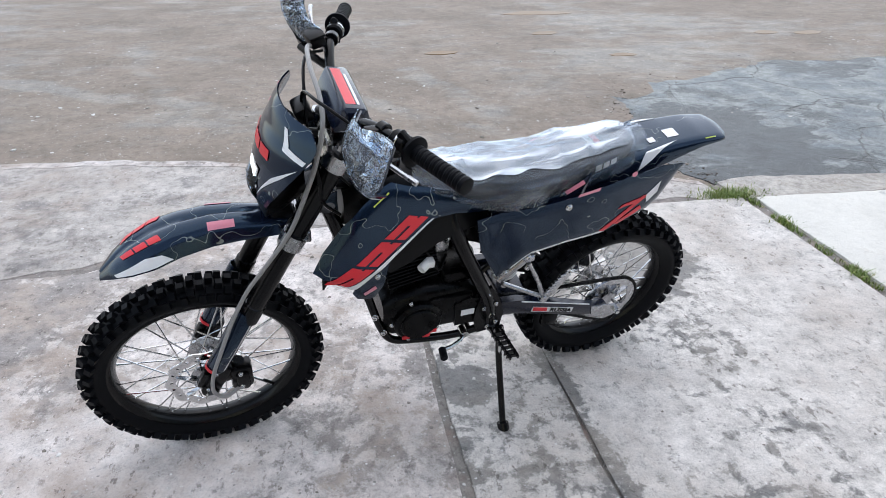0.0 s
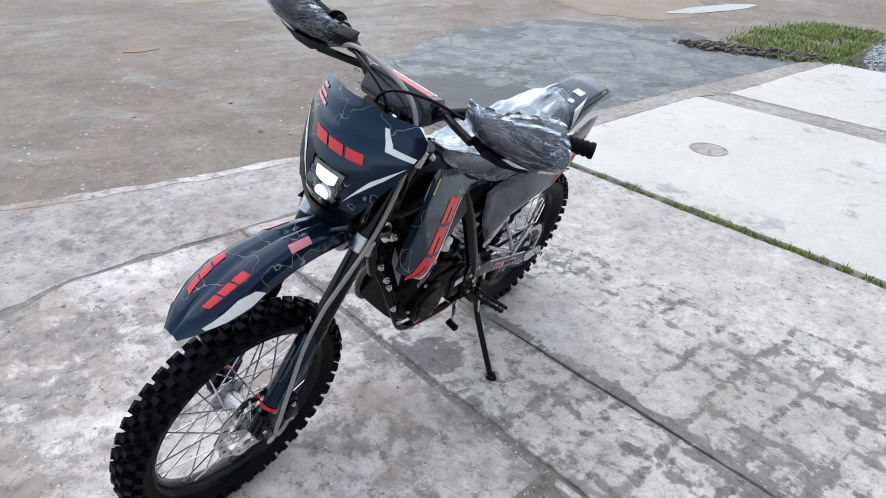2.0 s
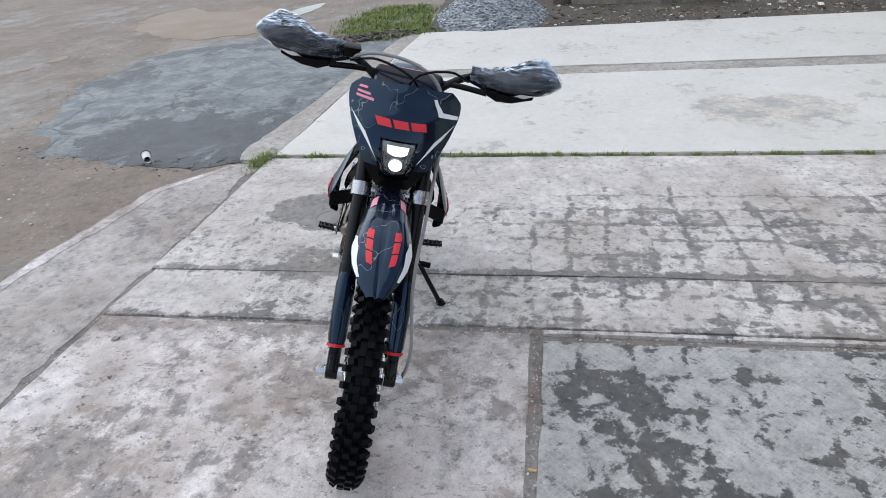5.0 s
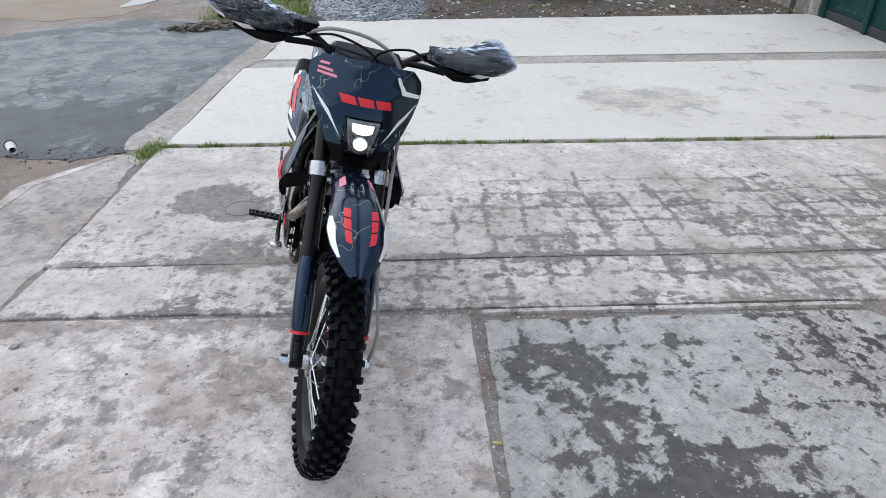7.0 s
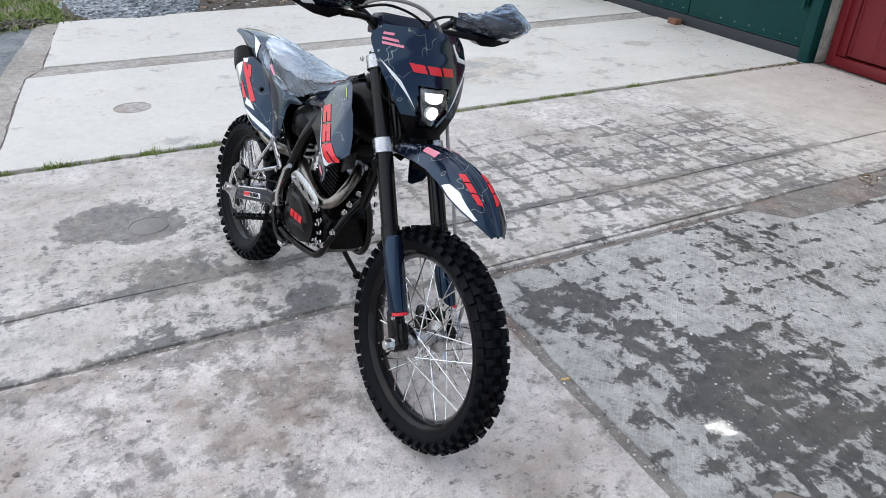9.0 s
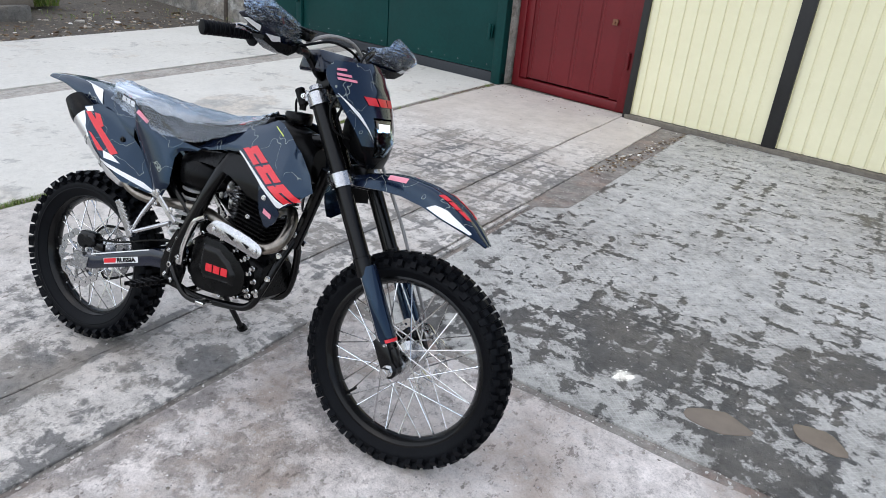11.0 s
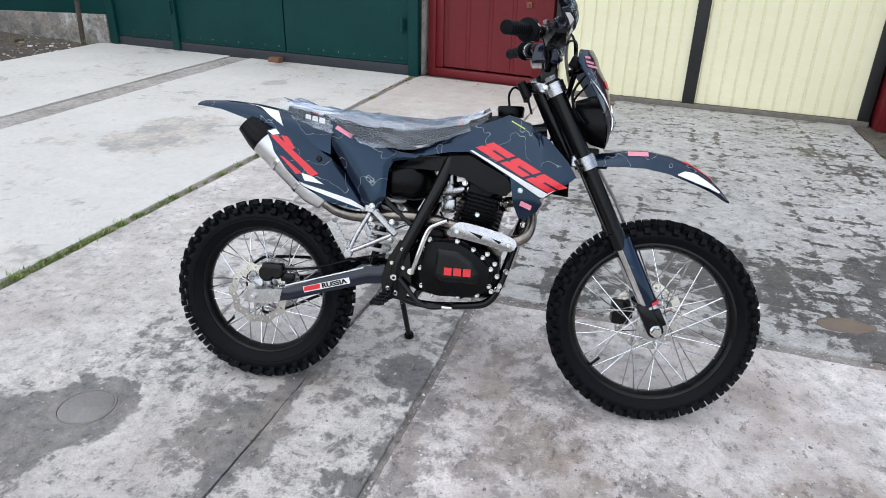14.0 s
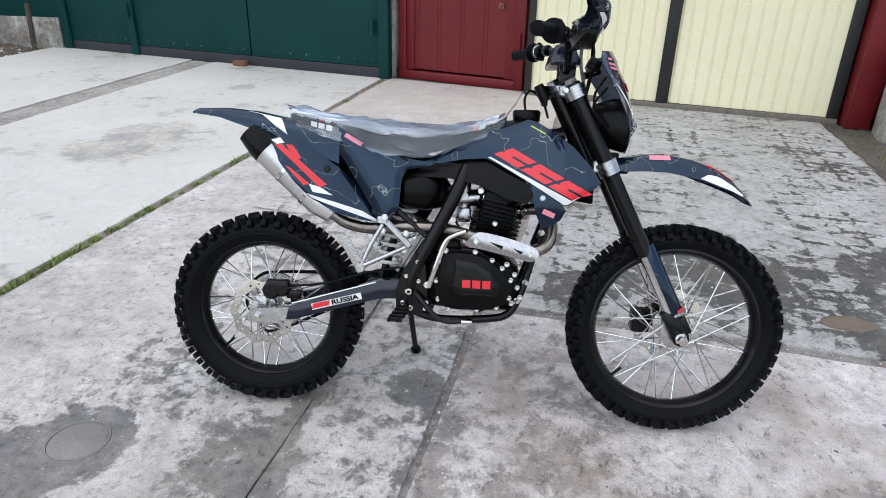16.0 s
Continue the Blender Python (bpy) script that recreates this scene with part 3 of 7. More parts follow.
def oval(x, z, hy, hz, power=2.5, seg=24, y=0.0, tilt=0.0):
    """A rounded section across the bike at x."""
    out = []
    for k in range(seg):
        a = 2 * math.pi * k / seg
        c, s = math.cos(a), math.sin(a)
        v = hz * math.copysign(abs(s) ** (2 / power), s)
        out.append((x + tilt * v, y + hy * math.copysign(abs(c) ** (2 / power), c), z + v))
    return out


def along(points, t):
    """Straight interpolation in a table of (key, value...)."""
    keys = [p[0] for p in points]
    return [float(np.interp(t, keys, [p[i] for p in points])) for i in range(1, len(points[0]))]


def thing(name, m, label, category, kind="", group=""):
    ob = new(name)
    ob.empty_display_size = 0.1
    ob.matrix_world = m
    return tagged(ob, label, category, group, kind)


# ---- ground ----
def ragged(corners, step, size, seed):
    """A closed outline with its edges cut up and shifted by noise."""
    out = []
    for i, a in enumerate(corners):
        b = corners[(i + 1) % len(corners)]
        a, b = Vector((*a, 0)), Vector((*b, 0))
        k = max(1, int((b - a).length / step))
        for j in range(k):
            p = a.lerp(b, j / k)
            q = noise.noise_vector(p * 1.7 + Vector((seed, 0, 0))) * size + noise.noise_vector(p * 9 + Vector((0, seed, 0))) * size * 0.5
            out.append((p.x + q.x, p.y + q.y))
    return out


def slab(name, corners, top, thick, mat, seed, step=0.06, size=0.012, parent=None, label="", bev=0.006):
    bm = bmesh.new()
    f = bm.faces.new([bm.verts.new((x, y, top)) for x, y in ragged(corners, step, size, seed)])
    if f.normal.z < 0:
        f.normal_flip()
    r = bmesh.ops.extrude_face_region(bm, geom=[f])
    low = [v for v in r["geom"] if isinstance(v, bmesh.types.BMVert)]
    up = [v for v in bm.verts if v not in set(low)]
    for v in low:
        v.co.z = top
    for v in up:
        v.co.z = top - thick
    rim = [e for e in bm.edges if all(v in set(low) for v in e.verts)]
    if bev:
        bmesh.ops.bevel(bm, geom=rim, offset=bev, segments=2, affect="EDGES", profile=0.6)
    bmesh.ops.triangulate(bm, faces=[q for q in bm.faces if len(q.verts) > 4])
    return part(name, bm, mat, parent, label, 40)


def ground_sheet():
    """One sheet of packed dirt to the horizon, finer and slightly uneven where it is near."""
    def axis():
        near = [-20 + 0.5 * i for i in range(81)]
        return [-1500, -500, -150, -60, -30] + near + [30, 60, 150, 500, 1500]
    xs, ys = axis(), axis()
    grid = []
    for y in ys:
        row = []
        for x in xs:
            near = abs(x) < 20 and abs(y) < 20
            z = -0.024 + (0.006 * noise.noise(Vector((x * 0.5, y * 0.5, 3))) if near else 0)
            row.append((x, y, z))
        grid.append(row)
    return part("ground", sheet(grid, 0, (0, 0, 1)), DIRT)


tagged(ground_sheet(), "packed brown dirt road with tyre marks and damp patches", "ground", kind="structure")

pavement = slab("pavement", [(-6, -6), (8.0, -6), (7.35, 2.8), (2.4, 3.4), (-6, 3.3)], -0.0125, 0.1, JOINT_FILL, 3, 0.3, 0.03, bev=0)
tagged(pavement, "packed dirt and grit between the concrete slabs", "pavement", kind="structure")
SLABS = (
    ([(0.41, -3.7), (0.866, -3.75), (0.855, 3.2), (0.432, 3.23)], CONCRETE_IMPRINT, 1, 0.0),
    ([(0.878, -3.75), (2.545, -4.0), (2.512, 3.18), (0.864, 3.22)], CONCRETE_IMPRINT, 2, 0.0),
    ([(2.625, -4.0), (5.1, -4.4), (4.82, 3.08), (2.592, 3.16)], CONCRETE_CLEAN, 3, 0.003),
    ([(5.47, -4.4), (7.95, -4.85), (7.4, 2.84), (5.18, 2.95)], CONCRETE_CLEAN, 4, 0.004),
    ([(-2.07, -3.35), (0.12, -3.6), (0.16, -0.75), (0.33, -0.6), (0.325, 1.125), (-2.05, 1.14)], CONCRETE_WET, 5, 0.0),
    ([(-5.5, 1.2), (0.385, 1.175), (0.424, 3.23), (-0.4, 3.25), (-1.1, 2.95), (-5.5, 2.9)], CONCRETE_OLD, 6, -0.01),
)
for corners, mat, seed, top in SLABS:
    slab("concrete_slab", corners, top, 0.12, mat, seed, parent=pavement)
slab("mortar_strip", [(5.12, -4.4), (5.45, -4.45), (5.16, 2.97), (4.84, 3.07)], -0.006, 0.1, STRIP, 8, parent=pavement, label="brown mortar strip between two slabs")
slab("mortar_lip", [(0.374, -0.6), (0.4, -0.6), (0.402, 1.13), (0.378, 1.118)], 0.005, 0.06, CONCRETE_IMPRINT, 12, 0.05, 0.006, parent=pavement, label="pale raised mortar lip along a slab")
tagged(slab("apron", [(-6, 2.95), (-1.1, 2.99), (-0.4, 3.29), (2.5, 3.21), (2.42, 3.5), (1.9, 3.85), (0.7, 4.02), (-0.5, 4.3), (-1.4, 4.5), (-6, 4.6)], -0.009, 0.1, APRON, 9, 0.06, 0.07),
       "rough worn concrete apron along the dirt road", "apron", kind="structure")
tagged(slab("road", [(2.5, 3.28), (4.7, 3.12), (7.3, 2.86), (7.45, 3.9), (7.75, 5.1), (6.7, 6.3), (5.0, 6.5), (3.7, 5.95), (2.8, 5.75), (2.55, 4.9), (2.5, 4.2), (2.4, 3.8)], -0.0205, 0.1, ASPHALT, 10, 0.05, 0.16),
       "wet cracked patch of dark asphalt with ragged edges", "road", kind="structure")


# ---- garages ----
def turned(x, y, deg):
    return pose(x, y, 0, 0, 0, deg)


FACADE = -6.6


def ribbed(width, high, pitch, deep, z0=0.0):
    """A sheet-metal leaf with upright folds."""
    x, prof = 0.0, []
    while x < width - 1e-6:
        w = min(pitch, width - x)
        prof += [(x, 0.0), (x + w * 0.8, 0.0), (x + w * 0.84, -deep), (x + w * 0.96, -deep)]
        x += pitch
    prof.append((width, 0.0))
    return sheet([[(px, py, z0) for px, py in prof], [(px, py, z0 + high) for px, py in prof]], 0.012, (0, 1, 0))


def garage_shell(parent, width, high, deep, mat, front=0.0):
    part("wall", box(0, 0.12, front - deep, front - 0.05, 0, high, 0.004), mat, parent)
    part("wall", box(width - 0.12, width, front - deep, front - 0.05, 0, high, 0.004), mat, parent)
    part("wall", box(0.12, width - 0.12, front - deep, front - deep + 0.12, 0, high, 0.004), mat, parent)
    part("roof", box(-0.02, width + 0.02, front - deep - 0.1, front + 0.15, high, high + 0.12, 0.006), BLACK_PAINT, parent)


# cream double gate
g = thing("garage", turned(-2.22, -3.27, FACADE), "garage with cream ribbed sheet double gate in a black frame", "garage")
garage_shell(g, 3.1, 2.5, 5.5, PLINTH)
part("lintel", box(0.0, 3.1, -0.06, 0.06, 2.35, 2.5, 0.004), BLACK_PAINT, g)
part("post", box(0.0, 0.1, -0.06, 0.03, 0, 2.35, 0.004), BLACK_PAINT, g)
part("post", box(3.02, 3.09, -0.06, 0.03, 0, 2.35, 0.004), BLACK_PAINT, g)
part("post", box(1.57, 1.69, -0.05, 0.035, 0.02, 2.34, 0.004), BLACK_PAINT, g)
for x0, w in ((0.1, 1.47), (1.69, 1.33)):
    part("gate_leaf", moved(ribbed(w, 2.3, 0.125, 0.012, 0.05), Matrix.Translation((x0, 0, 0))), YELLOW, g, "cream ribbed sheet-metal leaf")
part("sill", box(0.0, 3.06, -0.05, 0.05, -0.02, 0.045, 0.004), JOINT_SOIL, g)

# red wicket door
g = thing("garage", turned(0.9, -3.8, FACADE - 5), "garage with a red sheet-metal wicket door in a red frame", "garage")
garage_shell(g, 1.62, 2.5, 5.0, PLINTH)
part("wall", box(0.12, 1.5, -0.2, -0.06, 2.05, 2.5, 0.003), RED_PAINT, g)
part("door_frame", joined(box(0.0, 0.1, -0.06, 0.03, 0, 2.05, 0.004), box(1.48, 1.58, -0.06, 0.03, 0, 2.05, 0.004), box(0.1, 1.48, -0.06, 0.03, 0.0, 0.1, 0.004), box(0.1, 1.48, -0.06, 0.03, 1.98, 2.05, 0.004)), RED_PAINT, g)
door = part("door", moved(ribbed(1.16, 1.86, 0.29, 0.01, 0.12), Matrix.Translation((0.22, -0.01, 0))), RED_PAINT, g, "red folded sheet-metal door leaf")
for x0, x1 in ((0.1, 0.22), (1.38, 1.48)):
    part("edge_strip", box(x0, x1, -0.03, 0.012, 0.11, 1.98, 0.004), RED_PAINT, door)
part("lock", joined(box(0.27, 0.33, 0.0, 0.02, 0.86, 0.92, 0.004), rod((0.3, 0.02, 0.89), (0.3, 0.045, 0.89), 0.012)), RUST, door)
part("hinge", rod((0.05, 0.045, 0.45), (0.05, 0.045, 0.62), 0.02), RED_PAINT, door)

# green gates
g = thing("garage", turned(2.52, -3.95, FACADE - 1), "long garage front of dark green sheet-metal gates above a dark sill", "garage")
garage_shell(g, 5.25, 2.6, 5.0, PLINTH)
part("lintel", box(0, 5.25, -0.06, 0.04, 2.4, 2.6, 0.004), GREEN, g)
for x0, x1 in ((0.0, 0.13), (3.86, 3.98), (5.1, 5.25)):
    part("post", box(x0, x1, -0.06, 0.05, 0, 2.4, 0.004), GREEN, g)
for x0, x1 in ((0.14, 1.98), (2.0, 3.85), (3.99, 5.09)):
    leaf = part("gate_leaf", box(x0, x1, -0.03, 0.012, 0.13, 2.39, 0.004), GREEN, g, "dark green sheet-metal gate leaf")
    k = int((x1 - x0) / 0.23)
    for i in range(k):
        part("rivet", lathe([(0.008, 0), (0.006, 0.004), (0.001, 0.006)], 8, (x0 + 0.1 + i * 0.23, 0.012, 0.2), (x0 + 0.1 + i * 0.23, 0.1, 0.2)), ALU, leaf)
    part("edge_fold", box(x0, x1, 0.013, 0.022, 0.135, 0.15, 0.002), GREEN, leaf)
part("sill", box(0.0, 5.25, -0.05, 0.02, -0.02, 0.125, 0.004), GREEN_DARK, g)
for x in (0.2, 3.92):
    part("hinge", joined(rod((x, 0.075, 0.5), (x, 0.075, 0.68), 0.022), box(x - 0.03, x + 0.03, 0.03, 0.06, 0.52, 0.66, 0.003)), GREEN, g)

# wall past the green gates, on a broken plinth
w = part("wall_east", joined(box(0, 4.0, -0.15, 0.0, 0.42, 2.6, 0.004)), GREEN)
w.matrix_world = turned(7.75, -4.62, FACADE + 14)
tagged(w, "dark green sheet wall over a concrete plinth", "wall", kind="structure")
part("plinth", box(0, 4.0, -0.25, 0.04, -0.1, 0.42, 0.02), WHITEWASH, w)

# right of the cream gate: red jamb of the next garage and its stone pier
g = thing("garage", turned(-3.9, -3.1, FACADE + 6), "neighbouring garage with a dark red jamb and rough masonry", "garage")
garage_shell(g, 1.62, 2.5, 5.0, PLINTH)
part("post", box(1.45, 1.66, -0.5, 0.05, 0, 2.4, 0.004), RED_PAINT, g)
part("gate_leaf", box(0.1, 1.44, -0.05, 0.01, 0.1, 2.4, 0.004), RED_PAINT, g)
pier = part("masonry_pier", box(-0.35, 0.3, -0.2, 0.2, -0.05, 0.75, 0.05, 3), PLINTH)
pier.matrix_world = turned(-2.72, -2.78, FACADE)
tagged(pier, "rough grey masonry pier beside the gate", "pier")


# ---- motorcycle ----
# Its own axes: x ahead from the rear axle, y to its left, z up; it leans on its stand.
bike = thing("motorcycle", pose(0.9519, 1.9965, 0.0165, -14.3, 0, -170.9),
             "navy and black dirt bike with red graphics, leaning on its stand", "motorcycle")
FRONT, REAR = (1.32, 0.322), (-0.067, 0.313)


def knobs(rows, radius, y_at, count, long, wide, tall):
    """Tread blocks: boxes set round the tyre in rows, each shoulder row tilted outwards."""
    bm = bmesh.new()
    for y, r, tilt, shift in rows:
        for k in range(count):
            a = 2 * math.pi * (k + shift) / count
            m = Matrix.Rotation(-a, 4, "Y") @ Matrix.Translation((r, y, 0)) @ Matrix.Rotation(tilt, 4, "Z")
            vs = []
            for sx, sy, sz in ((0, -1, -1), (0, 1, -1), (0, 1, 1), (0, -1, 1), (1, -1, -1), (1, 1, -1), (1, 1, 1), (1, -1, 1)):
                q = 0.86 if sx else 1.0
                vs.append(bm.verts.new(m @ Vector(((sx - 0.5) * tall * 1.4, sy * wide / 2 * q, sz * long / 2 * q))))
            for f in ((4, 5, 6, 7), (0, 1, 5, 4), (1, 2, 6, 5), (2, 3, 7, 6), (3, 0, 4, 7)):
                bm.faces.new([vs[i] for i in f])
    return bm


def make_wheel(at, outer, rim_r, half, spokes, knob_count, knob_rows, label):
    """Hub as the part; tyre, rim, spokes and disc under it."""
    hub = part("wheel", lathe([(0.012, -0.075), (0.028, -0.075), (0.03, -0.06), (0.052, -0.058), (0.052, -0.05), (0.026, -0.042), (0.024, 0.042),
                               (0.052, 0.05), (0.052, 0.058), (0.03, 0.06), (0.028, 0.075), (0.012, 0.075)], 32), ALU, bike, label)
    hub.location = (at[0], 0, at[1])
    carcass = outer - 0.014
    c = rim_r + (carcass - rim_r) * 0.5
    prof = []
    for k in range(25):
        a = math.pi * (-0.12 + 1.24 * k / 24)
        rr = c + (carcass - c) * math.sin(a) if math.sin(a) > 0 else c + (c - rim_r) * math.sin(a)
        prof.append((rr, -half * 1.02 * math.cos(a)))
    tyre = joined(lathe([(rim_r - 0.002, -half * 0.62)] + prof + [(rim_r - 0.002, half * 0.62)], 96, closed=True),
                  lathe([(rim_r + 0.024, -half * 0.99), (rim_r + 0.027, -half * 1.02), (rim_r + 0.03, -half * 1.0)], 96, closed=True),
                  knobs(knob_rows, outer, 0, knob_count, 0.021, 0.022, 0.014))
    part("tyre", tyre, RUBBER, hub, "knobbly black off-road tyre")
    part("rim", lathe([(rim_r + 0.006, -0.03), (rim_r + 0.008, -0.026), (rim_r - 0.006, -0.022), (rim_r - 0.014, -0.008), (rim_r - 0.014, 0.008),
                       (rim_r - 0.006, 0.022), (rim_r + 0.008, 0.026), (rim_r + 0.006, 0.03), (rim_r - 0.004, 0.032), (rim_r - 0.012, 0.025), (rim_r - 0.022, 0.009),
                       (rim_r - 0.022, -0.009), (rim_r - 0.012, -0.025), (rim_r - 0.004, -0.032)], 96, closed=True), BLACK_SATIN, hub, "black anodised rim")
    meshes = {}
    for side in (-1, 1):
        for lead in (-1, 1):
            a = Vector((0.05 * math.cos(0), side * 0.054, 0))
            end = Matrix.Rotation(lead * 1.1, 4, "Y") @ Vector((rim_r - 0.016, side * 0.004, 0))
            bm = joined(rod(a, end, 0.0024, 6), rod(a.lerp(end, 0.93), end, 0.0033, 6))
            ob = part("spoke", bm, STEEL, hub)
            meshes[side, lead] = ob.data
            bpy.data.objects.remove(ob)
    for k in range(spokes):
        side, lead = (-1 if k % 2 else 1), (1 if (k // 2) % 2 else -1)
        s = new("spoke", meshes[side, lead])
        s.parent = hub
        s.rotation_euler = (0, 2 * math.pi * (k + 0.15 * lead) / spokes, 0)
    part("valve", rod((-(rim_r - 0.02) * 0.72, 0, -(rim_r - 0.02) * 0.69), (-(rim_r - 0.06) * 0.72, 0, -(rim_r - 0.06) * 0.69), 0.005), BLACK, hub)
    return hub


def brake_disc(hub, y, outer, inner, waves, label):
    """A wavy drilled disc with its carrier arms."""
    n = waves * 8
    bm = bmesh.new()
    rows = []
    for yy in (y - 0.002, y + 0.002):
        rings = []
        for k_, wave in ((1.0, 0.005), (0.66, 0.0), (0.34, 0.0), (0.0, 0.004)):
            rings.append([bm.verts.new(((inner + (outer - inner) * k_ + wave * math.cos(waves * a)) * math.cos(a), yy, (inner + (outer - inner) * k_ + wave * math.cos(waves * a)) * math.sin(a))) for a in (2 * math.pi * k / n for k in range(n))])
        rows.append(rings)
    p, q = rows
    for k in range(n):
        j = (k + 1) % n
        for r in range(3):
            if r == 1 and k % 4 == 1:
                bm.faces.new((p[1][k], p[1][j], q[1][j], q[1][k]))
                bm.faces.new((p[2][k], q[2][k], q[2][j], p[2][j]))
                continue
            bm.faces.new((p[r][k], p[r][j], p[r + 1][j], p[r + 1][k]))
            bm.faces.new((q[r][k], q[r + 1][k], q[r + 1][j], q[r][j]))
        bm.faces.new((p[0][k], q[0][k], q[0][j], p[0][j]))
        bm.faces.new((p[3][k], p[3][j], q[3][j], q[3][k]))
    d = part("brake_disc", bm, STEEL, hub, label)
    arms = []
    for k in range(6):
        a = 2 * math.pi * k / 6
        arms.append(bar((0.03 * math.cos(a), y, 0.03 * math.sin(a)), ((inner + 0.004) * math.cos(a + 0.35), y, (inner + 0.004) * math.sin(a + 0.35)), 0.005, 0.014, 0.001, (0, 1, 0)))
    part("disc_carrier", joined(*arms), STEEL, hub)


fr = [(-0.010, 0.0, 0, 0), (0.012, 0.0, 0, 0.5), (-0.032, -0.0065, -0.55, 0.5), (0.033, -0.0065, 0.55, 0.0), (-0.0455, -0.022, -1.0, 0.1), (0.0455, -0.022, 1.0, 0.6)]
front_wheel = make_wheel(FRONT, 0.352, 0.276, 0.044, 36, 44, [(y, 0.345 + d, t, s) for y, d, t, s in fr], "front wheel with black rim and wire spokes")
rr = [(-0.014, 0.0, 0, 0), (0.014, 0.0, 0, 0.0), (-0.038, -0.005, -0.5, 0.5), (0.038, -0.005, 0.5, 0.5), (-0.055, -0.022, -1.0, 0.0), (0.055, -0.022, 1.0, 0.0)]
rear_wheel = make_wheel(REAR, 0.331, 0.24, 0.054, 36, 40, [(y, 0.324 + d, t, s) for y, d, t, s in rr], "rear wheel with black rim and wire spokes")
brake_disc(front_wheel, 0.062, 0.12, 0.092, 10, "wavy steel front brake disc")
brake_disc(rear_wheel, -0.072, 0.11, 0.084, 10, "wavy steel rear brake disc")

# fork
K = -0.523


def fork_at(z, y, off=0.0):
    """A point on the fork line, off metres ahead of it."""
    return Vector((1.047 + K * (z - 0.852) + off, y, z))


for s in (-1, 1):
    y = s * 0.094
    leg = part("fork_leg", joined(rod(fork_at(0.60, y), fork_at(1.105, y), 0.026, 24, bev=0.003), rod(fork_at(0.585, y), fork_at(0.64, y), 0.029, 24, bev=0.003)), BLACK_SATIN, bike, "black anodised upside-down fork leg")
    part("stanchion", rod(fork_at(0.405, y), fork_at(0.60, y), 0.021, 20), STEEL, leg, "bright chrome inner tube")
    part("axle_lug", joined(moved(box(-0.024, 0.026, -0.02, 0.02, -0.01, 0.1, 0.009), Matrix.Translation((FRONT[0] - 0.004, y, FRONT[1])) @ Matrix.Rotation(-0.48, 4, "Y")), rod((FRONT[0], y - 0.02, FRONT[1]), (FRONT[0], y + 0.02, FRONT[1]), 0.027, 24, bev=0.004), moved(box(0.02, 0.045, -0.012, 0.012, 0.0, 0.06, 0.004), Matrix.Translation((FRONT[0] - 0.004, y, FRONT[1])) @ Matrix.Rotation(-0.48, 4, "Y"))), BLACK_SATIN, leg)
    # guard in front of the chrome tube
    rows = []
    for z, wd in ((0.40, 0.018), (0.42, 0.026), (0.50, 0.028), (0.58, 0.028), (0.615, 0.02)):
        row = []
        for k in range(9):
            a = math.pi * (k / 8 - 0.5) * 1.15
            p = fork_at(z, y)
            row.append((p.x + 0.03 * math.cos(a) + 0.008, p.y + (wd + 0.004) * math.sin(a), p.z + 0.015 * math.cos(a)))
        rows.append(row)
    gd = part("fork_guard", sheet(rows, 0.003, (1, 0, 0)), NAVY, leg, "navy plastic fork guard with red tip")
    rows = []
    for z in (0.403, 0.412):
        rows.append([(fork_at(z, y).x + 0.032 * math.cos(a) + 0.009, y + 0.031 * math.sin(a), z + 0.015 * math.cos(a)) for a in (math.pi * (k / 8 - 0.5) * 0.8 for k in range(9))])
    part("guard_stripe", sheet(rows, 0.001, (1, 0, 0)), RED_DECAL, gd)
    for dz in (-0.005, 0.055):
        part("bolt", bolt(fork_at(FRONT[1] + dz + 0.02, y + s * 0.018, 0.01), (0, s, 0), 0.006, 0.006), STEEL, leg)
    part("fork_cap", rod(fork_at(1.1, y), fork_at(1.118, y), 0.02, 6), ALU, leg)
part("axle", joined(rod((FRONT[0], -0.145, FRONT[1]), (FRONT[0], 0.135, FRONT[1]), 0.009, 16), rod((FRONT[0], -0.142, FRONT[1]), (FRONT[0], -0.114, FRONT[1]), 0.016, 6), rod((FRONT[0], -0.118, FRONT[1]), (FRONT[0], -0.114, FRONT[1]), 0.0185, 20), rod((FRONT[0], 0.114, FRONT[1]), (FRONT[0], 0.138, FRONT[1]), 0.016, 6)), STEEL, bike, "bright steel front axle with nut")


def clamp(z, high, name, mid):
    bm = joined(*[lathe([(0.0265, 0), (0.034, 0), (0.034, high), (0.0265, high)], 28, fork_at(z, s * 0.094), fork_at(z + high, s * 0.094)) for s in (-1, 1)],
                bar(fork_at(z + high * 0.5, -0.07, -0.012), fork_at(z + high * 0.5, 0.07, -0.012), 0.05, high * 0.75, 0.006, (0.46, 0, 0.88)),
                *[bar(fork_at(z + high * 0.5, s * 0.094, -0.045), fork_at(z + high * 0.5, s * 0.094, -0.02), 0.018, high * 0.8, 0.003) for s in (-1, 1)])
    return part(name, bm, ALU, bike, "bare cast aluminium fork clamp")


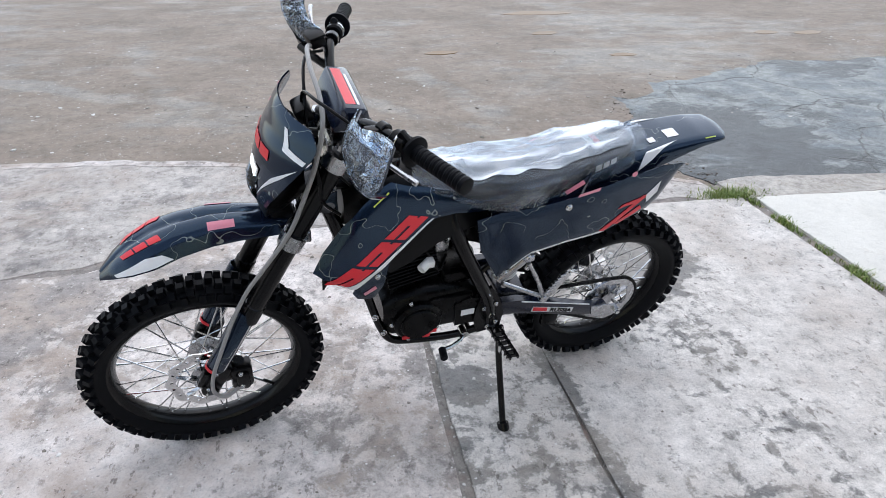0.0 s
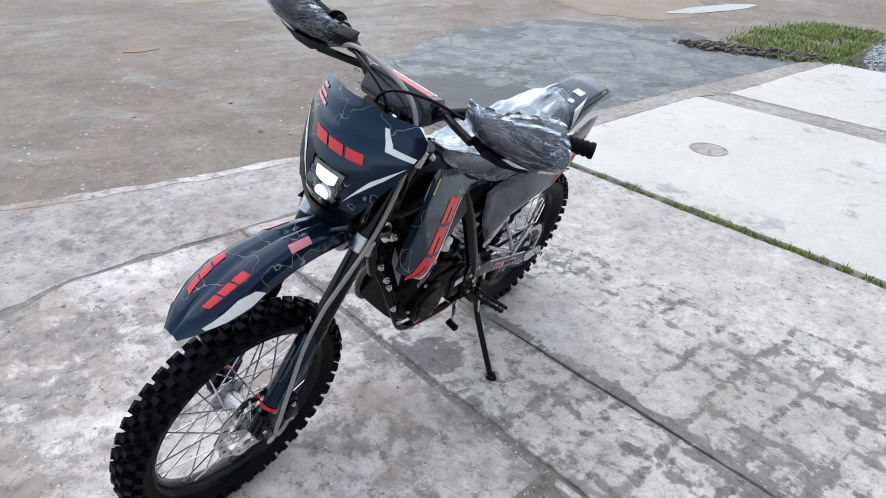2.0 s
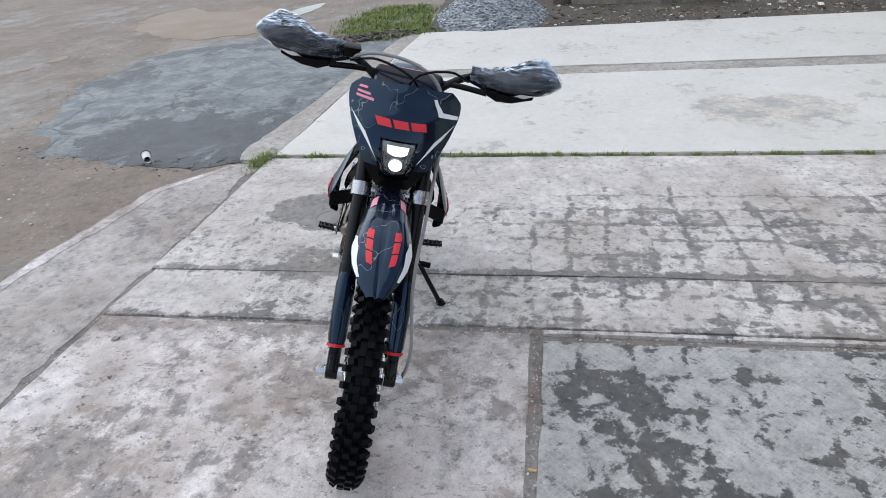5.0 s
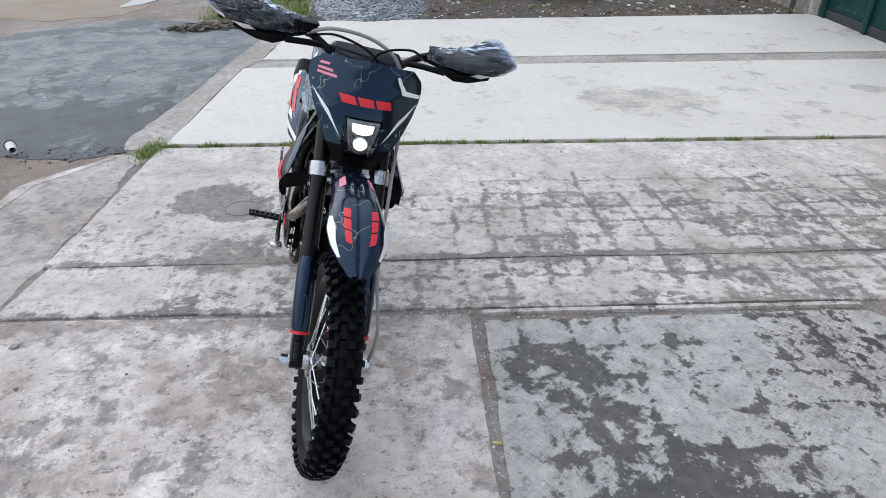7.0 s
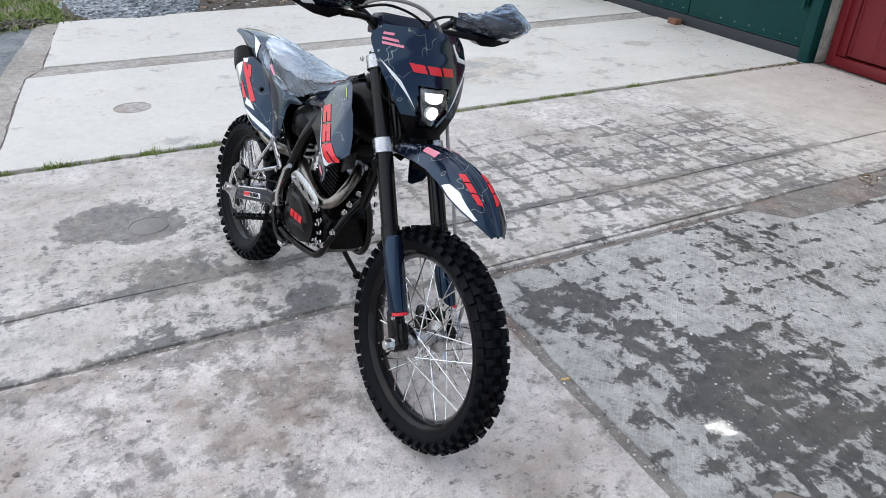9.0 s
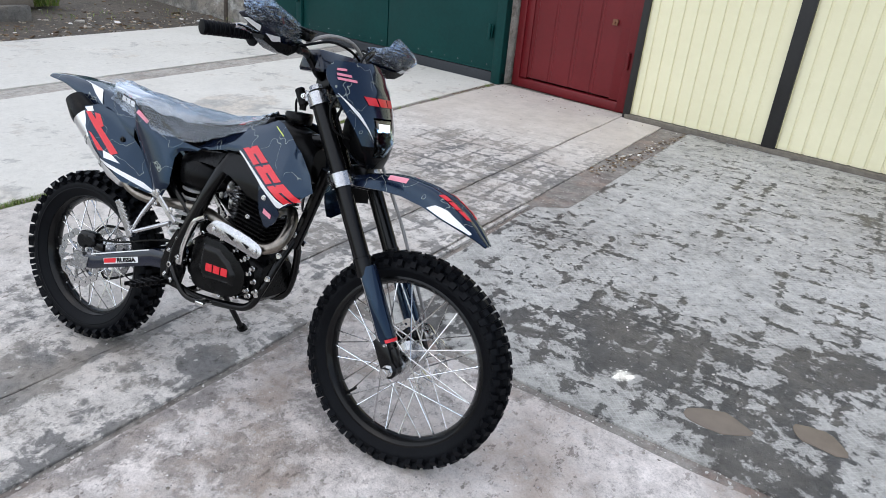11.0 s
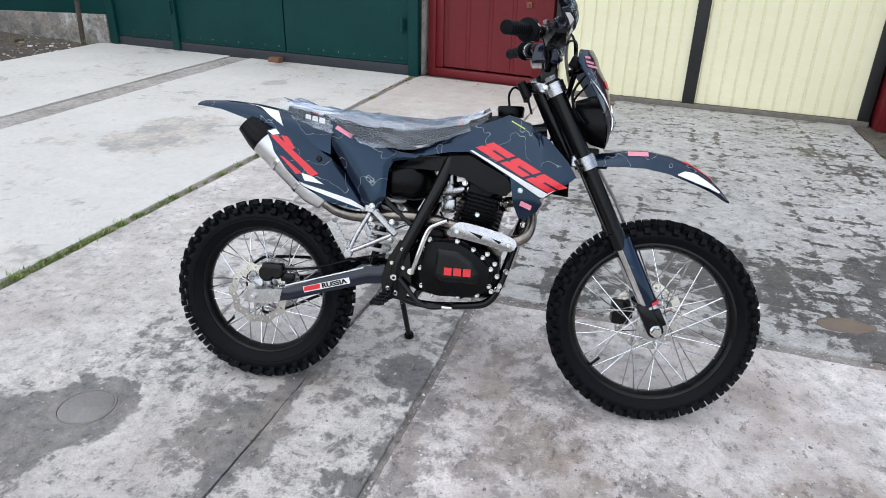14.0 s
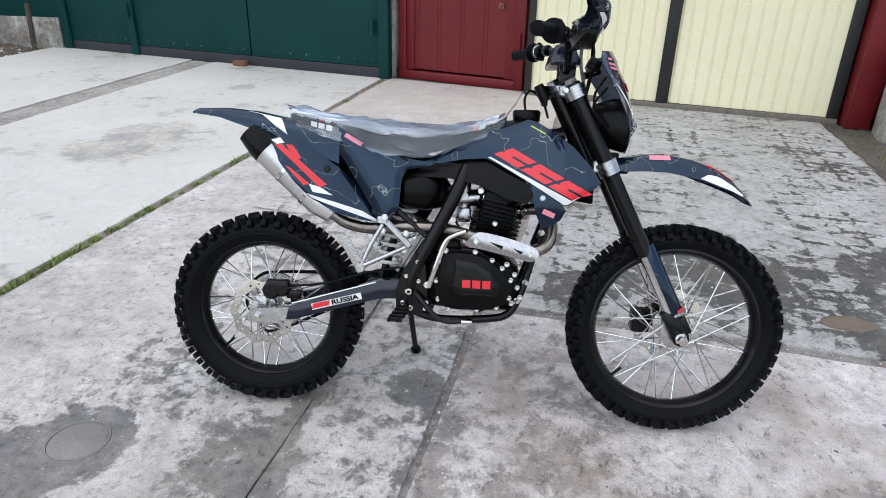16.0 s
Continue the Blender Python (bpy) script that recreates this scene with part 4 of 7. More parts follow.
clamp(0.835, 0.044, "fork_clamp", 0)
top_clamp = clamp(1.062, 0.04, "fork_clamp", 0)
part("clamp_bridge", joined(loft([[tuple(fork_at(1.082 + h, y, o)) for y, o in ((-0.085, -0.05), (-0.04, -0.085), (0.04, -0.085), (0.085, -0.05), (0.07, 0.012), (-0.07, 0.012))] for h in (-0.016, 0.016)]),
                            rod(fork_at(1.07, 0, -0.045), fork_at(1.118, 0, -0.045), 0.022, 6)), ALU, top_clamp)
for s in (-1, 1):
    part("bolt", bolt(fork_at(1.082, s * 0.128, -0.03), (0, s, 0), 0.007, 0.008), STEEL, top_clamp)
key = part("ignition_lock", joined(rod(fork_at(1.05, -0.045, -0.1), fork_at(1.1, -0.045, -0.1), 0.016, 14, bev=0.003), box(0.83, 0.85, -0.052, -0.04, 1.035, 1.075, 0.002)), BLACK, bike, "black ignition lock with its key")
part("head_tube", rod(fork_at(0.84, 0, -0.045), fork_at(1.09, 0, -0.045), 0.03, 20), BLACK_SATIN, bike)

# front caliper on the left leg, its hose and the hand cable
cal = part("brake_caliper", joined(box(1.195, 1.26, 0.045, 0.1, 0.285, 0.375, 0.012), box(1.205, 1.245, 0.085, 0.115, 0.295, 0.365, 0.01), box(1.245, 1.295, 0.06, 0.075, 0.305, 0.345, 0.004)), BLACK_SATIN, bike, "black front brake caliper")
for z in (0.315, 0.375):
    part("bolt", bolt((1.23, 0.114, z), (0, 1, 0), 0.006), STEEL, cal)
part("brake_hose", tube([(0.925, -0.19, 1.235), (0.95, -0.12, 1.265), (0.962, -0.02, 1.265), (0.958, 0.06, 1.235), (0.962, 0.105, 1.185), (0.985, 0.128, 1.1), (1.02, 0.133, 1.0), (1.06, 0.13, 0.9), (1.13, 0.124, 0.79), (1.18, 0.118, 0.71), (1.23, 0.12, 0.605), (1.275, 0.136, 0.5), (1.302, 0.146, 0.43), (1.31, 0.14, 0.35), (1.28, 0.125, 0.3), (1.235, 0.11, 0.31)], 0.0058, 8, 6), CABLE, bike, "grey sleeved brake hose looping down the fork")

# front mudguard
FENDER = ((1.03, 0.87, 0.055, 0.03), (1.10, 0.886, 0.06, 0.042), (1.17, 0.899, 0.066, 0.05), (1.24, 0.902, 0.072, 0.054), (1.32, 0.89, 0.08, 0.056),
          (1.38, 0.87, 0.088, 0.056), (1.44, 0.834, 0.078, 0.04), (1.485, 0.795, 0.055, 0.02), (1.522, 0.756, 0.024, 0.006))


def fender(x, v, off=0.0):
    """v runs from -1 at the right edge to 1 at the left."""
    z, wide, drop = along(FENDER, x)
    fold = 0.006 * max(0.0, 1 - abs(v) / 0.16) if 1.12 < x else 0
    return (x + off * 0.35, wide * v, z - drop * abs(v) ** 3.6 - fold + off)


xs = [p[0] for p in FENDER]
fx = [xs[0] + (xs[-1] - xs[0]) * i / 40 for i in range(41)]
fend = part("mudguard", sheet([[fender(x, v / 10) for v in range(-10, 11)] for x in fx], 0.004, (0.3, 0, 1)), NAVY, bike, "navy front mudguard with red and white graphics", 50)
for s in (-1, 1):
    part("white_stripe", panel([(1.335, s * 0.985), (1.36, s * 0.86), (1.4, s * 0.8), (1.48, s * 0.9), (1.475, s * 0.985), (1.4, s * 0.99)], lambda u, v: fender(u, v, 0.002), 0.001, 0.02, (0.3, 0, 1)), WHITE_DECAL, fend)
    for i in range(3):
        x0 = 1.355 + i * 0.034
        part("red_mark", panel([(x0 + 0.008, s * 0.34), (x0 + 0.038, s * 0.34), (x0 + 0.03, s * 0.56), (x0, s * 0.56)], lambda u, v: fender(u, v, 0.002), 0.001, 0.02, (0.3, 0, 1)), RED_DECAL, fend)
    part("label", panel([(1.18, s * 0.5), (1.18, s * 0.74), (1.245, s * 0.74), (1.245, s * 0.5)], lambda u, v: fender(u, v, 0.002), 0.001, 0.02, (0.3, 0, 1)), PINK_DECAL, fend, "pale red label with unreadable print")
part("mudguard_brace", joined(box(1.0, 1.12, -0.05, 0.05, 0.835, 0.862, 0.006), box(1.03, 1.09, -0.03, 0.03, 0.86, 0.9, 0.006)), BLACK, bike)

# headlamp mask
MASK = ((0.90, 1.112, 0.05), (0.93, 1.122, 0.075), (0.97, 1.128, 0.10), (1.02, 1.122, 0.128), (1.07, 1.108, 0.152), (1.12, 1.09, 0.17), (1.15, 1.072, 0.176), (1.175, 1.058, 0.17), (1.2, 1.042, 0.14))


def mask(v, z, off=0.0):
    x, half = along(MASK, z)
    y = v * half
    return (x - 2.4 * y * y + off, y * (1 + off), z + 0.012 * (1 - abs(v)) * (z > 1.17) + off * 0.25)


zs = [0.97 + 0.23 * i / 16 for i in range(17)]


def opened(bm, half, low, high):
    """Cuts the lamp opening into the mask."""
    bmesh.ops.delete(bm, geom=[f for f in bm.faces if abs(f.calc_center_median().y) < half and low < f.calc_center_median().z < high], context="FACES")
    return bm


hood = part("number_plate", opened(sheet([[mask(v / 20, z) for v in range(-20, 21)] for z in zs], 0.004, (1, 0, 0)), 0.056, 0.9, 1.056), NAVY, bike, "navy front mask with red and white graphics", 50)
zs = [0.90 + 0.075 * i / 6 for i in range(7)]
part("lower_mask", opened(sheet([[mask(v / 20, z, -0.003) for v in range(-20, 21)] for z in zs], 0.004, (1, 0, 0)), 0.044, 0.932, 1.1), BLACK, bike)
for i in range(3):
    u = 0.48 - i * 0.33
    part("red_mark", panel([(u - 0.05, 1.113), (u - 0.33, 1.113), (u - 0.27, 1.09), (u + 0.01, 1.09)], lambda a, b: mask(a, b, 0.0025), 0.001, 0.02, (1, 0, 0)), RED_DECAL, hood)
for s in (-1, 1):
    part("white_stripe", panel([(s * 0.97, 1.11), (s * 0.86, 1.072), (s * 0.56, 0.99), (s * 0.72, 1.06)], lambda a, b: mask(a, b, 0.0025), 0.001, 0.03, (1, 0, 0)), WHITE_DECAL, hood)
part("white_stripe", panel([(0.5, 1.175), (0.56, 1.175), (0.68, 1.145), (0.98, 1.135), (0.98, 1.125), (0.62, 1.134)], lambda a, b: mask(a, b, 0.0025), 0.001, 0.03, (1, 0, 0)), WHITE_DECAL, hood)
for i, w in enumerate((0.16, 0.24, 0.32)):
    z = 1.178 - i * 0.012
    part("label_line", panel([(-0.86, z), (-0.86 + w, z), (-0.86 + w, z - 0.007), (-0.86, z - 0.007)], lambda a, b: mask(a, b, 0.0025), 0.001, 0.03, (1, 0, 0)), PINK_DECAL, hood)
lamp = part("headlamp", panel([(-0.06, 1.055), (0.06, 1.055), (0.048, 0.985), (0.03, 0.94), (0, 0.93), (-0.03, 0.94), (-0.048, 0.985)],
                              lambda a, b: (1.088 - 2.2 * a * a + 0.03 * (1.0 - abs(b - 0.99) / 0.06), a, b), 0.02, 0.02), BLACK_SATIN, bike, "twin LED headlamp, lit, in a dark housing")
part("reflector", panel([(-0.05, 1.05), (0.05, 1.05), (0.044, 1.008), (0.03, 0.958), (0.0, 0.948), (-0.03, 0.958), (-0.044, 1.008)], lambda a, b: (1.1185 - 1.2 * a * a - 0.25 * max(0, b - 1.02), a, b), 0.001, 0.02), LAMP_CHROME, lamp, "smoky chrome reflector")
part("led", panel([(-0.034, 1.04), (0.034, 1.04), (0.03, 1.018), (0.012, 1.01), (-0.012, 1.01), (-0.03, 1.018)], lambda a, b: (1.121 - 1.2 * a * a - 0.25 * max(0, b - 1.02), a, b), 0.002, 0.02), LED, lamp, "bright white LED strip")
part("led", panel([(0.021 * math.cos(a), 0.982 + 0.019 * math.sin(a)) for a in (2 * math.pi * k / 16 for k in range(16))], lambda a, b: (1.126 - 1.2 * a * a, a, b), 0.002, 0.02), LED, lamp, "round bright white LED")
part("lens", panel([(-0.058, 1.055), (0.058, 1.055), (0.052, 0.985), (0.034, 0.932), (0, 0.92), (-0.034, 0.932), (-0.052, 0.985)],
                   lambda a, b: (1.106 - 2.2 * a * a + 0.032 * (1.0 - abs(b - 0.985) / 0.07), a, b), 0.002, 0.02), LENS, lamp, "clear plastic lens")
part("headlamp_box", loft([oval(1.0, 1.0, 0.05, 0.05, 3), oval(1.06, 0.99, 0.075, 0.08, 3), oval(1.1, 0.985, 0.085, 0.085, 3)]), BLACK, bike)
beam = bpy.data.lights.new("headlamp_beam", "SPOT")
beam.energy, beam.spot_size, beam.spot_blend, beam.shadow_soft_size, beam.color = 800, radians(3.2), 1.0, 0.01, (0.92, 0.96, 1)

# handlebar
BAR = {1: [(0.757, 0.44, 1.238), (0.82, 0.30, 1.236), (0.87, 0.2, 1.232), (0.892, 0.13, 1.2), (0.9, 0.07, 1.15), (0.9, 0.0, 1.145)],
       -1: [(0.785, -0.435, 1.215), (0.838, -0.30, 1.228), (0.878, -0.2, 1.232), (0.894, -0.13, 1.2), (0.9, -0.07, 1.15)]}
hb = part("handlebar", tube(BAR[1] + BAR[-1][::-1], 0.0125, 12, 4), BLACK_SATIN, bike, "black tubular handlebar")
part("bar_clamp", joined(box(0.88, 0.93, -0.055, -0.025, 1.10, 1.165, 0.006), box(0.88, 0.93, 0.025, 0.055, 1.10, 1.165, 0.006)), BLACK_SATIN, hb)
part("crossbar", rod((0.892, -0.135, 1.2), (0.892, 0.135, 1.2), 0.008, 10), BLACK_SATIN, hb)


def pad_ring(y, grow):
    """Wedge section of the crossbar pad: broad below, a flat graphic face on top."""
    return [(0.893 + dx * grow, y, 1.19 + dz * grow) for dx, dz in ((0.043, -0.03), (0.046, -0.018), (0.022, 0.03), (0.014, 0.036), (-0.03, 0.028), (-0.038, 0.02), (-0.05, -0.026), (-0.046, -0.034))]


pad = part("bar_pad", loft([pad_ring(-0.108, 0.7), pad_ring(-0.1, 0.95), pad_ring(-0.09, 1.0), pad_ring(0.09, 1.0), pad_ring(0.1, 0.95), pad_ring(0.108, 0.7)]), NAVY_PLAIN, hb, "navy wedge-shaped crossbar pad with a red and white stripe")
part("pad_stripe", sheet([[(0.904 - 0.012 * k, y, 1.2262 - 0.0022 * k) for k in range(3)] for y in (-0.085, 0.0, 0.085)], 0.001, (0, 0, 1)), RED_DECAL, pad)
part("pad_stripe", sheet([[(0.877 - 0.003 * k, y, 1.2212 - 0.0006 * k) for k in range(3)] for y in (-0.06, 0.0, 0.085)], 0.001, (0, 0, 1)), WHITE_DECAL, pad)
for s in (-1, 1):
    a, b = Vector(BAR[s][0]), Vector(BAR[s][1])
    u = (b - a).normalized()
    a = a - u * 0.014
    d = (b - a).length - 0.008
    prof = [(0.012, 0), (0.019, 0.001), (0.02, 0.008)]
    k = 0.012
    while k < d - 0.02:
        prof += [(0.019, k), (0.017, k + 0.002), (0.017, k + 0.005), (0.019, k + 0.007)]
        k += 0.013
    prof += [(0.019, d - 0.014), (0.034, d - 0.01), (0.034, d - 0.003), (0.022, d)]
    part("grip", lathe(prof, 22, a, b), RUBBER, hb, "ribbed black rubber grip")
    c, e = b + u * 0.004, b + u * 0.05
    part("switch_housing", joined(rod(c, e, 0.023, 18, bev=0.005), rod(c + Vector((0, 0, 0.012)), c + u * 0.022 + Vector((0.004, 0, 0.026)), 0.011, 10, bev=0.002), moved(box(-0.012, 0.02, -0.013, 0.013, -0.03, -0.008, 0.004), Matrix.Translation(c.lerp(e, 0.5)))), BLACK, hb)
    part("housing_band", lathe([(0.0235, 0), (0.0245, 0.001), (0.0245, 0.005), (0.0235, 0.006)], 18, c + u * 0.02, e), STEEL, hb)
    q = b + u * 0.075
    part("lever_perch", joined(rod(q, q + u * 0.022, 0.019, 14, bev=0.002), moved(box(0.0, 0.042, -0.012, 0.012, -0.014, 0.01, 0.004), Matrix.Translation(q + u * 0.01))), BLACK_SATIN, hb)
    tip = a + Vector((0.095, 0, 0.016))
    part("lever", tube([q + Vector((0.042, 0, -0.002)), q - u * 0.03 + Vector((0.062, 0, -0.004)), q - u * 0.1 + Vector((0.072, 0, -0.006)), tip + u * 0.03, tip + u * 0.012], 0.006, 8, 5), ALU, hb, "bare alloy hand lever")
part("fluid_reservoir", moved(joined(box(-0.02, 0.02, -0.026, 0.026, 0, 0.026, 0.006), box(-0.022, 0.022, -0.028, 0.028, 0.026, 0.033, 0.003)), pose(0.915, -0.19, 1.238, 0, 12, 12)), BLACK, hb)


def guard_shell(v, w, s, off):
    """Hand guard: v from 0 at the inner end to 1 at the tip, w from -1 low to 1 high."""
    y, x, z, up, down, back = along(((0.0, 0.192, 0.905, 1.247, 0.024, 0.03, 0.008), (0.2, 0.245, 0.94, 1.246, 0.032, 0.04, 0.018), (0.42, 0.305, 0.958, 1.25, 0.044, 0.044, 0.035), (0.62, 0.36, 0.965, 1.255, 0.066, 0.044, 0.06),
                                    (0.8, 0.415, 0.963, 1.26, 0.07, 0.036, 0.075), (0.92, 0.455, 0.955, 1.266, 0.036, 0.024, 0.04), (1.0, 0.476, 0.942, 1.27, 0.008, 0.01, 0.01)), v)
    high = (up if w > 0 else down) + off
    return (x - back * max(0.0, w) ** 2 - 0.022 * max(0.0, -w) ** 2 + off, s * (y + off * 0.6 * v), z + high * w)


for s in (-1, 1):
    shell = part("hand_guard", sheet([[guard_shell(v / 16, w / 5, s, 0) for w in range(-5, 6)] for v in range(17)], 0.004, (1, 0, 0)), NAVY_PLAIN, bike, "navy plastic hand guard wrapped in creased clear film", 30)
    part("guard_arm", joined(tube([(0.893, s * 0.135, 1.2), (0.92, s * 0.18, 1.205), (0.945, s * 0.25, 1.205)], 0.01, 8, 4),
                             loft([[(0.942 - d, s * 0.245, 1.216 - h) for d, h in ((0.0, 0.0), (0.05, 0.0), (0.045, 0.014), (0.005, 0.016))], [(0.948 - d, s * 0.285, 1.212 - h) for d, h in ((0.0, 0.0), (0.07, 0.0), (0.06, 0.026), (0.01, 0.028))],
                                   [(0.952 - d, s * 0.335, 1.212 - h) for d, h in ((0.0, 0.0), (0.07, 0.0), (0.06, 0.02), (0.01, 0.024))], [(0.945 - d, s * 0.4, 1.222 - h) for d, h in ((0.0, 0.0), (0.04, 0.0), (0.035, 0.01), (0.005, 0.012))]])), BLACK, shell)
    part("white_stripe", panel([(0.5, -0.98), (0.6, -0.62), (0.76, -0.82), (0.66, -0.98)], lambda v, w, s=s: guard_shell(v, w, s, 0.003), 0.001, 0.08, (1, 0, 0)), WHITE_DECAL, shell)
    part("white_stripe", panel([(0.82, -0.9), (0.97, -0.95), (0.95, -0.7), (0.84, -0.6)], lambda v, w, s=s: guard_shell(v, w, s, 0.003), 0.001, 0.08, (1, 0, 0)), WHITE_DECAL, shell)
    wrap = []
    for v in range(0, 33):
        ring = []
        for k in range(28):
            a = 2 * math.pi * k / 28
            w = 1.1 * math.cos(a)
            p = Vector(guard_shell(min(1, v / 32 * 1.02), max(-0.5, min(1, w)), s, 0.005))
            p.x -= 0.012 * max(0, -math.sin(a)) * (0.3 + 0.7 * math.sin(math.pi * v / 32))
            p += noise.noise_vector(Vector((p.x * 28, p.y * 18 + s * 3, p.z * 28))) * 0.002 + noise.noise_vector(Vector((p.x * 55, p.y * 30 + s * 3, p.z * 60))) * 0.002
            ring.append(p)
        wrap.append(ring)
    part("guard_film", loft(wrap, True), FILM_GUARD, shell, "creased clear packing film", 80)

# cables round the headstock
for pts, r, mat in (([(0.9, 0.19, 1.22), (0.97, 0.12, 1.255), (0.99, 0.02, 1.225), (0.98, -0.02, 1.12), (0.95, -0.02, 1.02), (0.88, 0.03, 0.95)], 0.004, BLACK),
                    ([(0.9, -0.19, 1.22), (0.96, -0.1, 1.25), (0.985, 0.02, 1.21), (0.98, 0.05, 1.1), (0.93, 0.06, 0.98)], 0.004, BLACK),
                    ([(1.0, 0.1, 1.15), (0.98, 0.13, 1.06), (0.97, 0.12, 0.98), (0.92, 0.08, 0.9)], 0.005, BLACK),
                    ([(1.02, -0.08, 1.13), (0.985, -0.11, 1.07), (1.0, -0.1, 1.0), (1.04, -0.07, 0.98)], 0.004, BLACK),
                    ([(1.03, -0.06, 1.1), (0.99, -0.08, 1.04), (1.03, -0.09, 0.98)], 0.0035, BLACK)):
    part("cable", tube(pts, r, 7, 6), mat, bike)
part("meter", joined(moved(box(-0.02, 0.02, -0.035, 0.035, -0.02, 0.02, 0.008), pose(0.99, 0.0, 1.17, 0, 25, 0)), rod((0.97, 0.06, 1.14), (1.02, 0.07, 1.16), 0.012)), BLACK, bike)

# frame
part("frame", joined(
    tube([(0.915, 0, 0.95), (0.8, 0, 0.93), (0.66, 0, 0.9), (0.58, 0, 0.83)], 0.024, 12),
    tube([(0.935, 0, 0.86), (0.885, 0, 0.7), (0.845, 0, 0.58)], 0.021, 12),
    *[tube([(0.855, 0, 0.62), (0.83, s * 0.05, 0.53), (0.8, s * 0.082, 0.43), (0.765, s * 0.09, 0.365), (0.7, s * 0.095, 0.345), (0.55, s * 0.105, 0.338), (0.46, s * 0.11, 0.36), (0.43, s * 0.11, 0.4)], 0.013, 12, 6) for s in (-1, 1)],
    *[tube([(0.61, s * 0.06, 0.86), (0.58, s * 0.105, 0.76), (0.51, s * 0.115, 0.61), (0.455, s * 0.115, 0.49), (0.435, s * 0.112, 0.39)], 0.022, 14) for s in (-1, 1)],
    *[tube([(0.6, s * 0.07, 0.84), (0.4, s * 0.07, 0.85), (0.1, s * 0.06, 0.9)], 0.011, 10) for s in (-1, 1)],
    *[tube([(0.5, s * 0.1, 0.6), (0.35, s * 0.085, 0.72), (0.2, s * 0.065, 0.86)], 0.01, 10) for s in (-1, 1)],
    rod((0.44, -0.13, 0.43), (0.44, 0.13, 0.43), 0.02, 16), rod((0.5, -0.105, 0.345), (0.5, 0.105, 0.345), 0.012, 12)), BLACK_SATIN, bike, "black tubular steel cradle frame")
for s in (-1, 1):
    plate = part("pivot_plate", panel([(0.4, 0.36), (0.48, 0.35), (0.5, 0.42), (0.49, 0.52), (0.455, 0.56), (0.42, 0.5), (0.395, 0.43)], lambda a, b, s=s: (a, s * 0.128, b), 0.012, 0.05), BLACK_SATIN, bike)
    for x, z, r in ((0.44, 0.43, 0.011), (0.43, 0.48, 0.006), (0.465, 0.53, 0.007), (0.42, 0.39, 0.007), (0.47, 0.465, 0.006), (0.445, 0.375, 0.008)):
        part("bolt", bolt((x, s * 0.13, z), (0, s, 0), r), STEEL, plate)

for x, y, z in ((0.83, 0.055, 0.55), (0.845, 0.05, 0.585), (0.815, 0.08, 0.47), (0.79, 0.095, 0.41), (0.86, 0.03, 0.63)):
    for s in (-1, 1):
        part("bolt", bolt((x, s * y, z), (0.4, s, 0), 0.009, 0.009), STEEL, bike)

# engine
case = part("crankcase", joined(
    loft([oval(0.48, 0.46, 0.09, 0.075, 4), oval(0.52, 0.465, 0.1, 0.1, 4), oval(0.66, 0.465, 0.105, 0.108, 4), oval(0.76, 0.455, 0.1, 0.09, 4), oval(0.79, 0.45, 0.085, 0.06, 4)]),
    box(0.5, 0.6, -0.08, 0.08, 0.55, 0.6, 0.015)), ENGINE, bike, "black air-cooled engine crankcase")
COVER_R = [(0.559, 0.562), (0.648, 0.563), (0.7, 0.54), (0.731, 0.517), (0.759, 0.482), (0.757, 0.426), (0.72, 0.394), (0.66, 0.384), (0.575, 0.384), (0.54, 0.41), (0.533, 0.468), (0.54, 0.53)]
cov = part("clutch_cover", joined(panel([(p.x, p.y) for p in curve_through([(*q, 0) for q in COVER_R], 4, True)], lambda a, b: (a, -0.132 - 0.012 * max(0.0, 1 - ((a - 0.645) ** 2 + (b - 0.47) ** 2) / 0.012), b), 0.03, 0.02),
    panel([(p.x, p.y) for p in curve_through([(0.645 + (q[0] - 0.645) * 1.08, 0.47 + (q[1] - 0.47) * 1.08, 0) for q in COVER_R], 4, True)], lambda a, b: (a, -0.112, b), 0.02, 0.03)), ENGINE, case, "black clutch cover with a red mark")
part("raised_plate", panel([(0.585, 0.545), (0.655, 0.542), (0.705, 0.508), (0.728, 0.47), (0.722, 0.43), (0.6, 0.425), (0.575, 0.45)], lambda a, b: (a, -0.146 + rolled([(0.585, 0.545), (0.655, 0.542), (0.705, 0.508), (0.728, 0.47), (0.722, 0.43), (0.6, 0.425), (0.575, 0.45)], a, b, 0.009, 0.006), b), 0.012, 0.006), BLACK_SATIN, cov)
for i in range(3):
    x = 0.612 + i * 0.032
    part("red_mark", box(x, x + 0.026, -0.1482, -0.1452, 0.457, 0.483, 0), RED_DECAL, cov)
for q in COVER_R + [(0.78, 0.46), (0.77, 0.5), (0.765, 0.41), (0.79, 0.43), (0.745, 0.53)]:
    part("bolt", bolt((0.645 + (q[0] - 0.645) * 1.06, -0.112, 0.47 + (q[1] - 0.47) * 1.06), (0, -1, 0), 0.0072, 0.014), STEEL, case)
stator = part("generator_cover", joined(rod((0.685, 0.09, 0.45), (0.685, 0.125, 0.45), 0.078, 40, bev=0.008), rod((0.685, 0.12, 0.45), (0.685, 0.132, 0.45), 0.06, 40, bev=0.004), box(0.5, 0.66, 0.085, 0.115, 0.4, 0.53, 0.02)), ENGINE, case)
